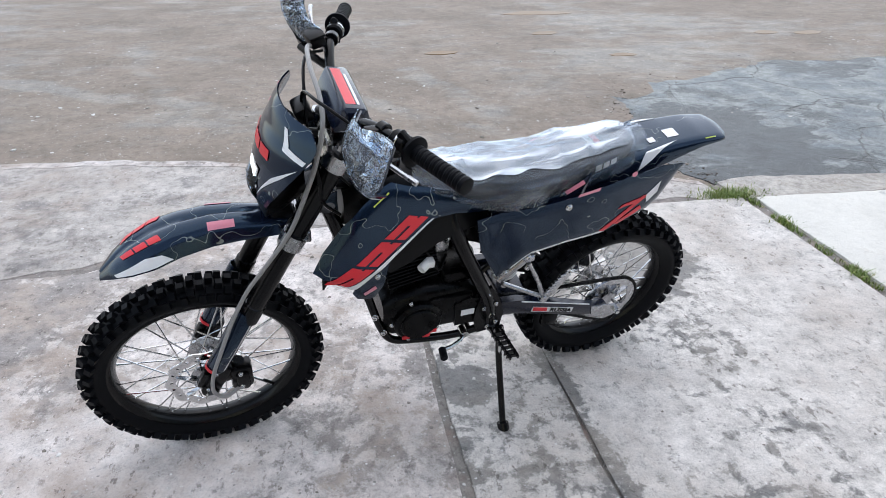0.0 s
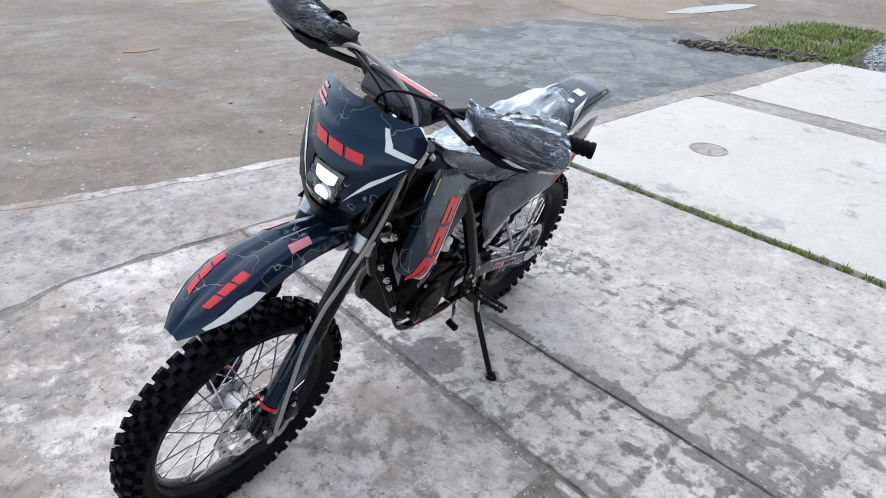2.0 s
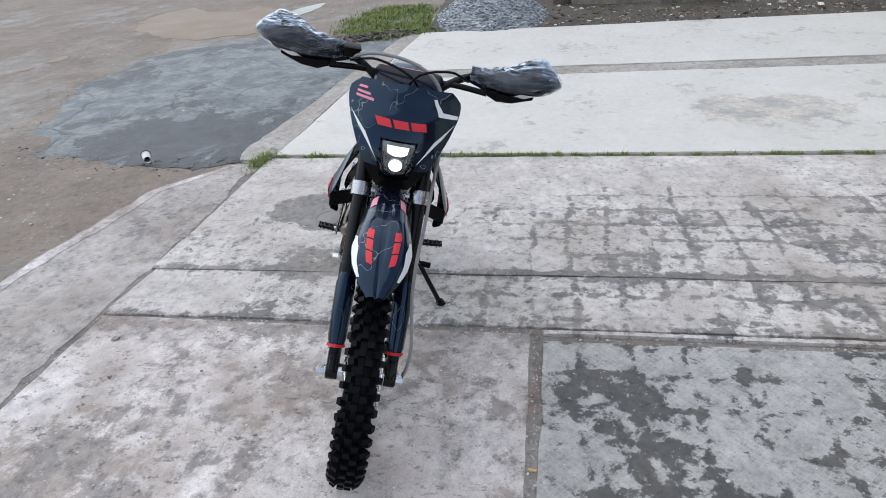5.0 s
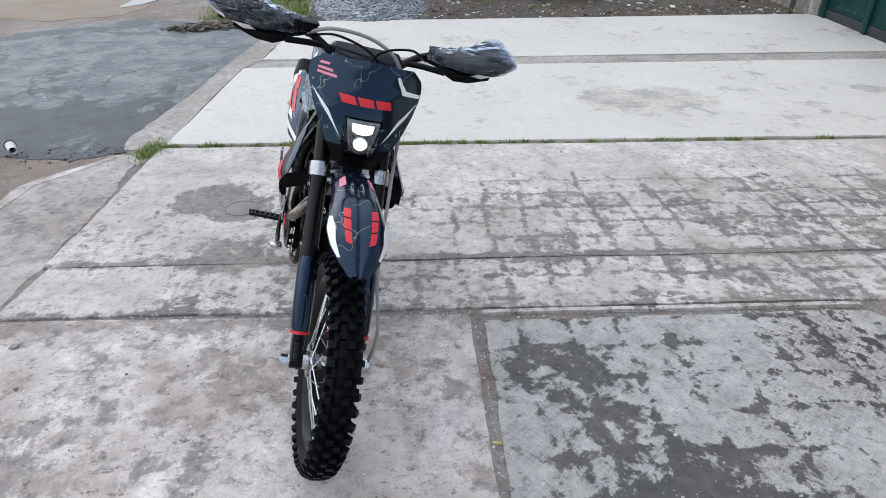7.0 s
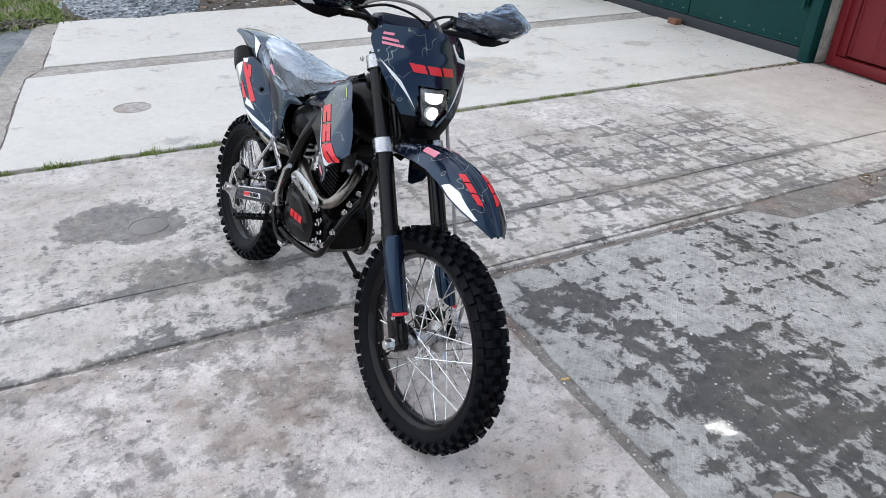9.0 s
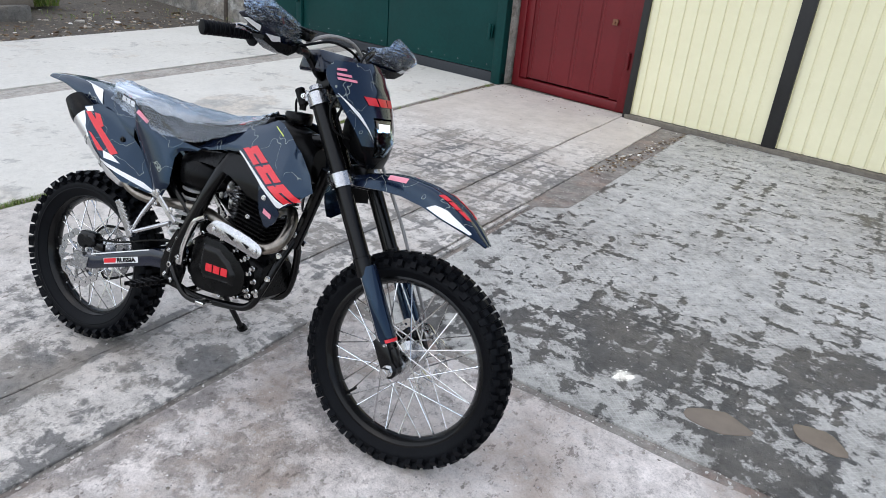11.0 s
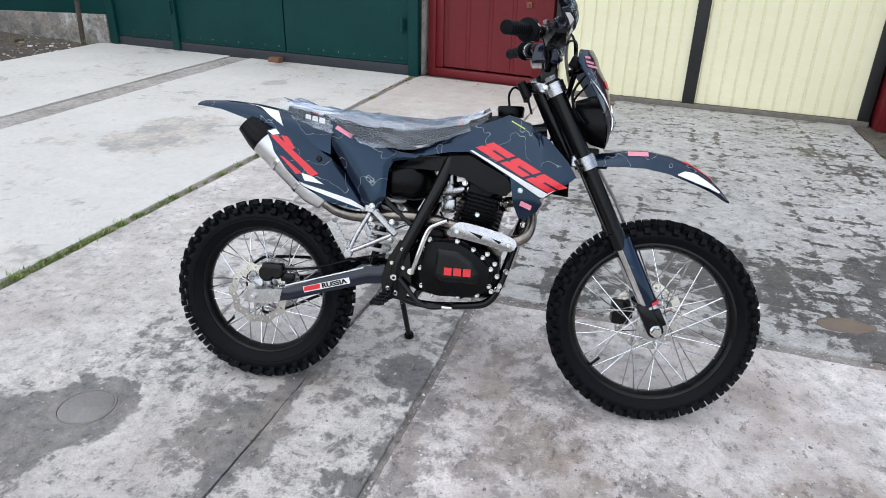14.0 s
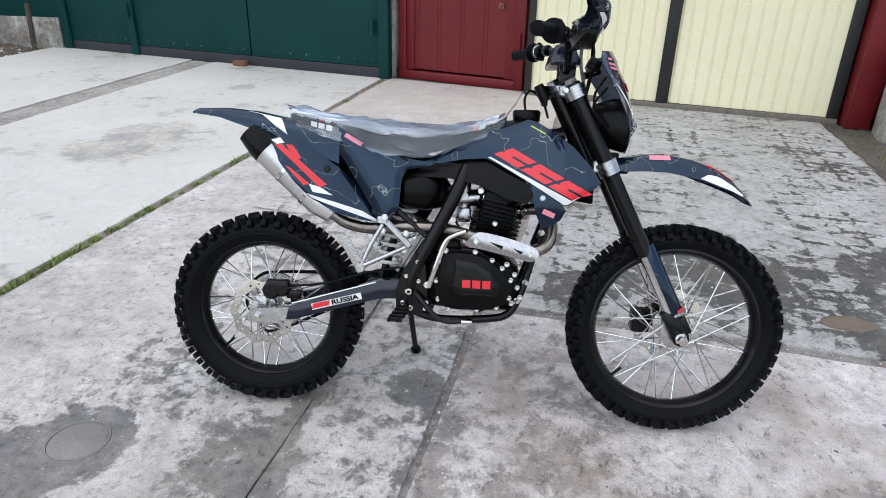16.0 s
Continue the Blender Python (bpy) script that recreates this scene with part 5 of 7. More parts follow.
for a in (-2.4, -2.0, -0.9):
    c, s_ = math.cos(a), math.sin(a)
    part("red_mark", moved(box(-0.012, 0.012, 0, 0.002, -0.007, 0.007), Matrix.Translation((0.685 + 0.066 * c, 0.1255, 0.45 + 0.066 * s_))), RED_DECAL, stator)
for k in range(5):
    a = 2 * math.pi * k / 5
    part("bolt", bolt((0.685 + 0.085 * math.cos(a), 0.108, 0.45 + 0.085 * math.sin(a)), (0, 1, 0), 0.006), STEEL, case)
part("sprocket_cover", panel([(0.47, 0.4), (0.56, 0.4), (0.57, 0.5), (0.52, 0.52), (0.46, 0.5)], lambda a, b: (a, 0.12, b), 0.02, 0.03), ENGINE, case)
part("label", panel([(0.5, 0.445), (0.545, 0.445), (0.545, 0.47), (0.5, 0.47)], lambda a, b: (a, 0.1225, b), 0.001, 0.05), WHITE_DECAL, case)
lean = Matrix.Translation((0.69, 0, 0.58)) @ Matrix.Rotation(0.2, 4, "Y")
fins = []
cyl = [moved(box(-0.055, 0.06, -0.055, 0.055, 0, 0.2, 0.012), lean)]
for k in range(10):
    z = 0.015 + k * 0.014
    g_ = 0.078 if k < 7 else 0.07
    fins.append(moved(box(-g_, g_ + 0.004, -0.08, 0.08, z, z + 0.0045, 0.0015, 1), lean))
cyl.append(moved(box(-0.06, 0.065, -0.065, 0.065, 0.17, 0.225, 0.014), lean))
barrel = part("cylinder", joined(*cyl), ENGINE, bike, "black finned cylinder and head")
for f_ in fins:
    part("cooling_fin", f_, ENGINE, barrel)
for x, y, z in ((-0.04, -0.08, 0.2), (0.045, -0.08, 0.2), (0.0, -0.08, 0.21), (-0.07, -0.07, 0.17)):
    part("bolt", moved(bolt((x, y * 0.82, z), (0, -1, 0), 0.009, 0.012), lean), STEEL, barrel)
    part("bolt", moved(bolt((x, -y * 0.82, z), (0, 1, 0), 0.009, 0.012), lean), STEEL, barrel)
for x, y in ((-0.04, -0.067), (0.045, -0.067), (0.0, -0.082)):
    part("bolt", moved(bolt((x, y, 0.195 if y > -0.08 else 0.08), (0, -1, 0), 0.007), lean), STEEL, barrel)
part("spark_plug_cap", tube([(0.75, -0.07, 0.72), (0.78, -0.1, 0.73), (0.84, -0.09, 0.78), (0.86, -0.04, 0.86)], 0.006, 8), BLACK, barrel)
carb = part("carburettor", joined(rod((0.55, 0, 0.72), (0.66, 0, 0.735), 0.028, 20), rod((0.6, 0, 0.68), (0.6, 0, 0.8), 0.022, 20), box(0.575, 0.625, -0.035, 0.035, 0.65, 0.7, 0.01), rod((0.6, -0.05, 0.74), (0.6, 0.05, 0.74), 0.014, 14), rod((0.57, -0.045, 0.7), (0.57, -0.06, 0.7), 0.012, 10)), ALU, bike, "grey cast carburettor")
part("intake_rubber", lathe([(0.024, 0), (0.034, 0.004), (0.03, 0.012), (0.034, 0.02), (0.03, 0.028), (0.034, 0.036), (0.028, 0.05)], 20, (0.65, 0, 0.735), (0.71, 0, 0.74)), RUBBER, carb)
part("hose_clip", lathe([(0.0355, 0), (0.0365, 0.0), (0.0365, 0.008), (0.0355, 0.008)], 20, (0.663, 0, 0.736), (0.71, 0, 0.74)), STEEL, carb)
part("airbox", loft([oval(0.38, 0.76, 0.06, 0.05, 4), oval(0.41, 0.755, 0.092, 0.068, 3), oval(0.48, 0.755, 0.096, 0.07, 3), oval(0.53, 0.75, 0.07, 0.055, 3), oval(0.56, 0.73, 0.03, 0.03, 2)]), BLACK, bike)
part("wire", tube([(0.6, 0.07, 0.68), (0.63, 0.1, 0.65), (0.66, 0.09, 0.7), (0.7, 0.085, 0.78)], 0.004, 7), BLACK, bike)
part("wire", tube([(0.58, -0.08, 0.66), (0.62, -0.1, 0.6), (0.68, -0.1, 0.57)], 0.004, 7), BLACK, bike)
part("connector", joined(rod((0.67, 0.11, 0.7), (0.7, 0.13, 0.694), 0.014, 12, bev=0.002), box(0.655, 0.678, 0.1, 0.125, 0.688, 0.712, 0.003)), WHITE_PLASTIC, bike, "white plastic wiring connector")

# exhaust
ex = part("exhaust_pipe", tube([(0.79, -0.02, 0.7), (0.85, -0.045, 0.705), (0.885, -0.09, 0.67), (0.875, -0.13, 0.61), (0.82, -0.142, 0.585), (0.74, -0.14, 0.6), (0.64, -0.12, 0.62), (0.54, -0.09, 0.635), (0.42, -0.085, 0.635), (0.31, -0.095, 0.625), (0.23, -0.108, 0.64), (0.17, -0.115, 0.68)], 0.0185, 14, 6), PIPE, bike, "heat-tinted steel exhaust header")
part("exhaust_flange", joined(rod((0.785, -0.015, 0.695), (0.8, -0.022, 0.7), 0.032, 16), bolt((0.8, 0.015, 0.705), (1, 0, 0)), bolt((0.8, -0.055, 0.705), (1, 0, 0))), STEEL, ex)
SH = [(0.617, 0.605), (0.64, 0.632), (0.668, 0.642), (0.75, 0.627), (0.825, 0.605), (0.846, 0.585), (0.838, 0.565), (0.816, 0.557), (0.745, 0.573), (0.655, 0.59), (0.63, 0.592)]
sh = part("heat_shield", panel([(p.x, p.y) for p in curve_through([(*q, 0) for q in SH], 4, True)], lambda a, b: (a, -0.172 + 6 * (b - 0.6 + 0.25 * (a - 0.73)) ** 2, b), 0.003, 0.012), ALU, ex, "bare aluminium heat shield with two slots")
part("slot", panel([(0.69, 0.615), (0.735, 0.603), (0.73, 0.592)], lambda a, b: (a, -0.1735, b), 0.001, 0.05), BLACK, sh)
part("slot", panel([(0.765, 0.598), (0.797, 0.588), (0.79, 0.58)], lambda a, b: (a, -0.1735, b), 0.001, 0.05), BLACK, sh)
for q in ((0.65, 0.612), (0.82, 0.58)):
    part("bolt", bolt((q[0], -0.173, q[1]), (0, -1, 0), 0.007), STEEL, sh)
A, D = Vector((0.185, -0.106, 0.662)), Vector((-0.04, -0.11, 0.866))
can = part("silencer", lathe([(0.02, 0.0), (0.03, 0.005), (0.044, 0.05), (0.046, 0.06), (0.046, 0.3), (0.047, 0.302)], 28, A, D), CAN, bike, "brushed aluminium silencer")
d = (D - A).normalized()
part("end_cap", lathe([(0.0475, -0.01), (0.048, 0.0), (0.046, 0.02), (0.034, 0.075), (0.028, 0.075), (0.026, 0.05), (0.001, 0.05)], 28, D, D + d), BLACK, can, "black tapered end cap")
for t_ in (0.1, 0.2):
    part("band", lathe([(0.0475, 0), (0.049, 0.001), (0.049, 0.013), (0.0475, 0.014)], 28, A + d * t_, D + d), STEEL, can)
part("bracket", bar(A + d * 0.24 + Vector((0, 0.02, 0.03)), A + d * 0.24 + Vector((0.02, 0.06, 0.08)), 0.02, 0.008), STEEL, can)

# swingarm, chain and shock
for s in (-1, 1):
    y = s * 0.105
    arm = part("swingarm", loft([[(x, y + a * 0.016, z + b * h) for a, b in ((-1, -0.85), (-1, 0.85), (-0.85, 1), (0.85, 1), (1, 0.85), (1, -0.85), (0.85, -1), (-0.85, -1))]
                                 for x, z, h in ((0.43, 0.435, 0.03), (0.34, 0.427, 0.031), (0.2, 0.382, 0.028), (0.06, 0.334, 0.024), (-0.03, 0.318, 0.02))]), NAVY_PLAIN, bike, "navy painted box-section swingarm")
    part("axle_plate", panel([(0.04, 0.35), (0.03, 0.308), (0.0, 0.292), (-0.09, 0.292), (-0.105, 0.315), (-0.09, 0.335), (-0.01, 0.345)], lambda a, b, s=s, y=y: (a, y + s * 0.019, b), 0.005, 0.03), ALU, arm)
    part("axle_nut", joined(rod((REAR[0], y + s * 0.018, REAR[1]), (REAR[0], y + s * 0.032, REAR[1]), 0.013, 6), rod((REAR[0], y, REAR[1]), (REAR[0], y + s * 0.04, REAR[1]), 0.008, 12)), STEEL, arm)
    part("edge_stripe", bar((0.05, y + s * 0.0165, 0.364), (0.33, y + s * 0.0165, 0.4525), 0.002, 0.004, 0, (0, 0, 1)), WHITE_DECAL, arm)
    lab = part("label", panel([(0.12, 0.345), (0.285, 0.393), (0.28, 0.414), (0.115, 0.366)], lambda a, b, s=s, y=y: (a, y + s * 0.0172, b), 0.001, 0.05), WHITE_DECAL, arm, "white label with a red bar and black print")
    x0, x1 = ((0.12, 0.177) if s < 0 else (0.224, 0.28))
    part("red_mark", panel([(x0, 0.349 + (x0 - 0.12) * 0.29), (x1, 0.349 + (x1 - 0.12) * 0.29), (x1, 0.366 + (x1 - 0.12) * 0.29), (x0, 0.366 + (x0 - 0.12) * 0.29)], lambda a, b, s=s, y=y: (a, y + s * 0.0186, b), 0.001, 0.05), RED_DECAL, lab)
    font = bpy.data.curves.new("word", "FONT")
    font.body, font.size, font.extrude, font.offset = "RUSSIA", 0.0225, 0.0006, 0.0007
    font.align_x = "CENTER"
    word = new("word", font)
    dg = bpy.context.evaluated_depsgraph_get()
    me = bpy.data.meshes.new_from_object(word.evaluated_get(dg))
    bpy.data.objects.remove(word)
    word = new("word", me)
    me.materials.clear()
    me.materials.append(BLACK)
    word.parent = lab
    xm = 0.23 if s < 0 else 0.17
    word.matrix_basis = Matrix.Translation((xm, y + s * 0.0194, 0.3492 + (xm - 0.12) * 0.29)) @ Matrix.Rotation(-0.282 if s < 0 else -0.282, 4, "Y") @ Matrix.Rotation(math.pi / 2, 4, "X") @ Matrix.Diagonal((1.3, 1, 1, 1)) @ (Matrix.Identity(4) if s < 0 else Matrix.Rotation(math.pi, 4, "Y"))
part("swingarm_bridge", box(0.28, 0.38, -0.09, 0.09, 0.395, 0.435, 0.01), NAVY_PLAIN, bike)
chain_pts = [(0.52, 0.075, 0.475), (0.3, 0.075, 0.44), (-0.05, 0.075, 0.422), (-0.13, 0.075, 0.402), (-0.172, 0.075, 0.345), (-0.172, 0.075, 0.28), (-0.125, 0.075, 0.222), (-0.06, 0.075, 0.205), (0.3, 0.075, 0.37), (0.52, 0.075, 0.41)]
part("chain", joined(*[bar(a, b, 0.012, 0.011, 0.002) for a, b in list(zip(curve_through(chain_pts, 9), curve_through(chain_pts, 9)[1:]))[::1]]), ENGINE, bike, "dark drive chain")
n = 46
spr = joined(lathe([(0.078, 0.07), (0.104, 0.07), (0.107, 0.073), (0.104, 0.078), (0.078, 0.078)], 46, closed=True), *[bar((0.03 * math.cos(a), 0.074, 0.03 * math.sin(a)), (0.08 * math.cos(a), 0.074, 0.08 * math.sin(a)), 0.006, 0.022, 0.001, (0, 1, 0)) for a in (2 * math.pi * k / 5 for k in range(5))])
part("sprocket", spr, ALU, rear_wheel, "bare aluminium rear sprocket")
part("chain_guide", joined(box(0.14, 0.2, 0.062, 0.09, 0.25, 0.31, 0.008)), BLACK, bike)
shock = part("shock_absorber", joined(rod((0.33, 0, 0.44), (0.43, 0, 0.8), 0.014, 14), rod((0.4, 0, 0.7), (0.43, 0, 0.8), 0.026, 18)), BLACK_SATIN, bike)
coil = []
for k in range(8 * 14 + 1):
    a = 2 * math.pi * k / 14
    t_ = k / (8 * 14)
    c = Vector((0.345, 0, 0.48)).lerp(Vector((0.41, 0, 0.72)), t_)
    coil.append(c + 0.04 * (math.cos(a) * Vector((0.96, 0, -0.26)) + math.sin(a) * Vector((0, 1, 0))))
part("spring", tube(coil, 0.0065, 8, 1), WHITE_PLASTIC, shock, "pale grey coil spring")
rc = part("brake_caliper", joined(rod((-0.03, -0.1, 0.395), (-0.03, -0.05, 0.395), 0.03, 18, bev=0.006), rod((0.008, -0.1, 0.4), (0.008, -0.05, 0.4), 0.024, 18, bev=0.006), box(-0.05, 0.03, -0.095, -0.06, 0.405, 0.432, 0.01, 3), box(0.02, 0.07, -0.09, -0.075, 0.37, 0.4, 0.004)), BLACK_SATIN, bike, "black rear brake caliper")
part("brake_hose", tube([(0.02, -0.08, 0.41), (0.15, -0.085, 0.43), (0.28, -0.08, 0.47), (0.4, -0.09, 0.5)], 0.004, 7), BLACK, rc)

# rear footrest hangers, pegs, kick lever, gear pedal, stand
for s in (-1, 1):
    h = part("footrest_hanger", joined(bar((0.44, s * 0.126, 0.575), (0.36, s * 0.13, 0.655), 0.01, 0.022, 0.004), bar((0.365, s * 0.13, 0.655), (0.33, s * 0.128, 0.66), 0.012, 0.024, 0.004),
        tube([(0.425, s * 0.134, 0.575), (0.35, s * 0.152, 0.54), (0.288, s * 0.166, 0.512)], 0.0075, 12), tube([(0.35, s * 0.136, 0.645), (0.315, s * 0.152, 0.58), (0.288, s * 0.166, 0.515)], 0.0075, 12),
        rod((0.288, s * 0.155, 0.508), (0.288, s * 0.178, 0.508), 0.014, 12, bev=0.002)), ALU, bike, "bare aluminium pillion footrest hanger")
    part("footrest", joined(bar((0.29, s * 0.168, 0.495), (0.222, s * 0.172, 0.612), 0.024, 0.011, 0.002, (0, 1, 0)), *[bar(Vector((0.288, s * 0.172, 0.502)).lerp(Vector((0.224, s * 0.174, 0.61)), k / 9) + Vector((0.006, 0, 0.004)), Vector((0.288, s * 0.172, 0.502)).lerp(Vector((0.224, s * 0.174, 0.61)), (k + 0.5) / 9) + Vector((0.012, 0, 0.007)), 0.025, 0.007, 0.001, (0, 1, 0)) for k in range(2, 9)]), ALU, h)
    for q in ((0.425, 0.62), (0.42, 0.565), (0.35, 0.625)):
        part("bolt", bolt((q[0], s * 0.133, q[1]), (0, s, 0), 0.008), STEEL, h)
    peg = part("foot_peg", bar((0.415, s * 0.12, 0.37), (0.44, s * 0.14, 0.372), 0.02, 0.03, 0.003), BLACK_SATIN, bike, "black serrated steel foot peg")
    for dx in (-0.022, 0.022):
        part("rail", bar((0.425 + dx * 0.8, s * 0.128, 0.37), (0.41 + dx * 0.6, s * 0.275, 0.374), 0.006, 0.014, 0.001), BLACK_SATIN, peg)
    for i, y_ in enumerate((0.17, 0.19, 0.21, 0.23, 0.25, 0.265)):
        part("tooth", bar((0.4 - 0.06 * (y_ - 0.17), s * y_, 0.374), (0.446 - 0.12 * (y_ - 0.17), s * y_, 0.374), 0.005, 0.014 if i % 2 else 0.02, 0.001), BLACK_SATIN, peg)
kick = part("kick_lever", joined(tube([(0.505, -0.15, 0.455), (0.525, -0.165, 0.52), (0.555, -0.165, 0.605), (0.585, -0.17, 0.63), (0.62, -0.18, 0.646)], 0.0085, 10), rod((0.5, -0.125, 0.46), (0.5, -0.158, 0.46), 0.011, 14, bev=0.002)), STEEL, bike, "bright steel kick-start lever")
bp = part("brake_pedal", tube([(0.46, -0.14, 0.43), (0.49, -0.15, 0.4), (0.53, -0.155, 0.36), (0.57, -0.155, 0.345), (0.63, -0.16, 0.352)], 0.009, 10), BLACK_SATIN, bike, "black rear brake pedal with bright tip")
part("pedal_tip", box(0.615, 0.65, -0.185, -0.14, 0.345, 0.36, 0.003), STEEL, bp)
gp = part("gear_pedal", joined(tube([(0.525, 0.12, 0.36), (0.545, 0.15, 0.362), (0.59, 0.175, 0.368), (0.62, 0.185, 0.375)], 0.007, 10), rod((0.525, 0.1, 0.36), (0.525, 0.135, 0.36), 0.014, 12)), STEEL, bike, "bright steel gear pedal with rubber tip")
part("pedal_rubber", rod((0.622, 0.18, 0.376), (0.628, 0.222, 0.376), 0.0125, 12, bev=0.003), RUBBER, gp)
st = part("side_stand", joined(tube([(0.405, 0.15, 0.34), (0.41, 0.185, 0.27), (0.421, 0.325, 0.07)], 0.011, 12), rod((0.421, 0.318, 0.08), (0.421, 0.338, 0.058), 0.02, 14), bar((0.4, 0.12, 0.36), (0.405, 0.155, 0.32), 0.03, 0.04, 0.004)), BLACK_SATIN, bike, "black steel side stand, folded out")
part("bolt", bolt((0.4, 0.155, 0.345), (0, 1, 0), 0.011, 0.01), STEEL, st)
part("stand_spring", joined(tube([(0.41, 0.165, 0.35), (0.41, 0.19, 0.25)], 0.005, 8), tube([(0.4, 0.15, 0.38), (0.41, 0.165, 0.35)], 0.002, 6)), STEEL, st)
bm_ = bike.matrix_world @ Vector((1.19, 0, 0.985))
new("headlamp_beam", beam).matrix_world = look(bm_, (-0.81, 0.83, 0))

# tank, shrouds and side panels
WIDTH = ((0.30, 0.105), (0.45, 0.11), (0.6, 0.135), (0.7, 0.157), (0.83, 0.189), (0.9, 0.207), (1.02, 0.205))


def flank(x, z, s, off=0.0):
    """The outer skin of the tank shroud."""
    w, = along(WIDTH, x)
    y = w - 0.42 * max(0.0, z - 0.79) - 0.25 * max(0.0, 0.72 - z)
    return (x, s * (y + off), z)


tank = part("fuel_tank", loft([oval(0.56, 0.88, 0.05, 0.06, 3), oval(0.62, 0.89, 0.07, 0.07, 2.5), oval(0.7, 0.9, 0.082, 0.085, 2.5), oval(0.78, 0.9, 0.085, 0.092, 2.5), oval(0.86, 0.885, 0.07, 0.085, 2.5), oval(0.9, 0.865, 0.04, 0.055, 2.5)]), BLACK, bike, "black plastic fuel tank")
part("tank_cap", joined(lathe([(0.042, 0), (0.044, 0.004), (0.046, 0.03), (0.042, 0.038), (0.001, 0.04)], 12, (0.79, 0.012, 0.985), (0.785, 0.012, 1.2)), tube([(0.785, 0, 1.015), (0.78, 0.0, 1.06), (0.8, 0.01, 1.085), (0.84, 0.02, 1.05), (0.86, 0.02, 1.0)], 0.004, 8)), BLACK, tank, "black screw cap with breather hose")

SHROUD = [(1.015, 0.812), (0.985, 0.858), (0.93, 0.915), (0.873, 0.955), (0.82, 0.985), (0.79, 0.992), (0.745, 0.972), (0.69, 0.955), (0.6, 0.92), (0.5, 0.868), (0.47, 0.845), (0.52, 0.845), (0.6, 0.862), (0.665, 0.868), (0.7, 0.855), (0.8, 0.803), (0.905, 0.742), (0.92, 0.742), (0.97, 0.775)]
LOWER = [(0.81, 0.797), (0.905, 0.741), (0.915, 0.725), (0.9, 0.695), (0.862, 0.668), (0.845, 0.67), (0.825, 0.715)]
COVER = [(0.43, 0.8), (0.47, 0.835), (0.53, 0.84), (0.665, 0.858), (0.8, 0.795), (0.82, 0.76), (0.8, 0.735), (0.74, 0.745), (0.65, 0.785), (0.55, 0.8)]
SIDE = [(0.2, 0.945), (0.275, 0.895), (0.38, 0.868), (0.44, 0.853), (0.505, 0.845), (0.49, 0.835), (0.42, 0.822), (0.405, 0.795), (0.398, 0.7), (0.37, 0.655), (0.335, 0.645), (0.31, 0.7), (0.27, 0.76), (0.205, 0.86)]


def shroud(x, z, s, off=0.0):
    return flank(x, z, s, off + 0.006 * math.sin(math.pi * max(0, min(1, (x - 0.5) / 0.5))) - rolled(SHROUD, x, z))


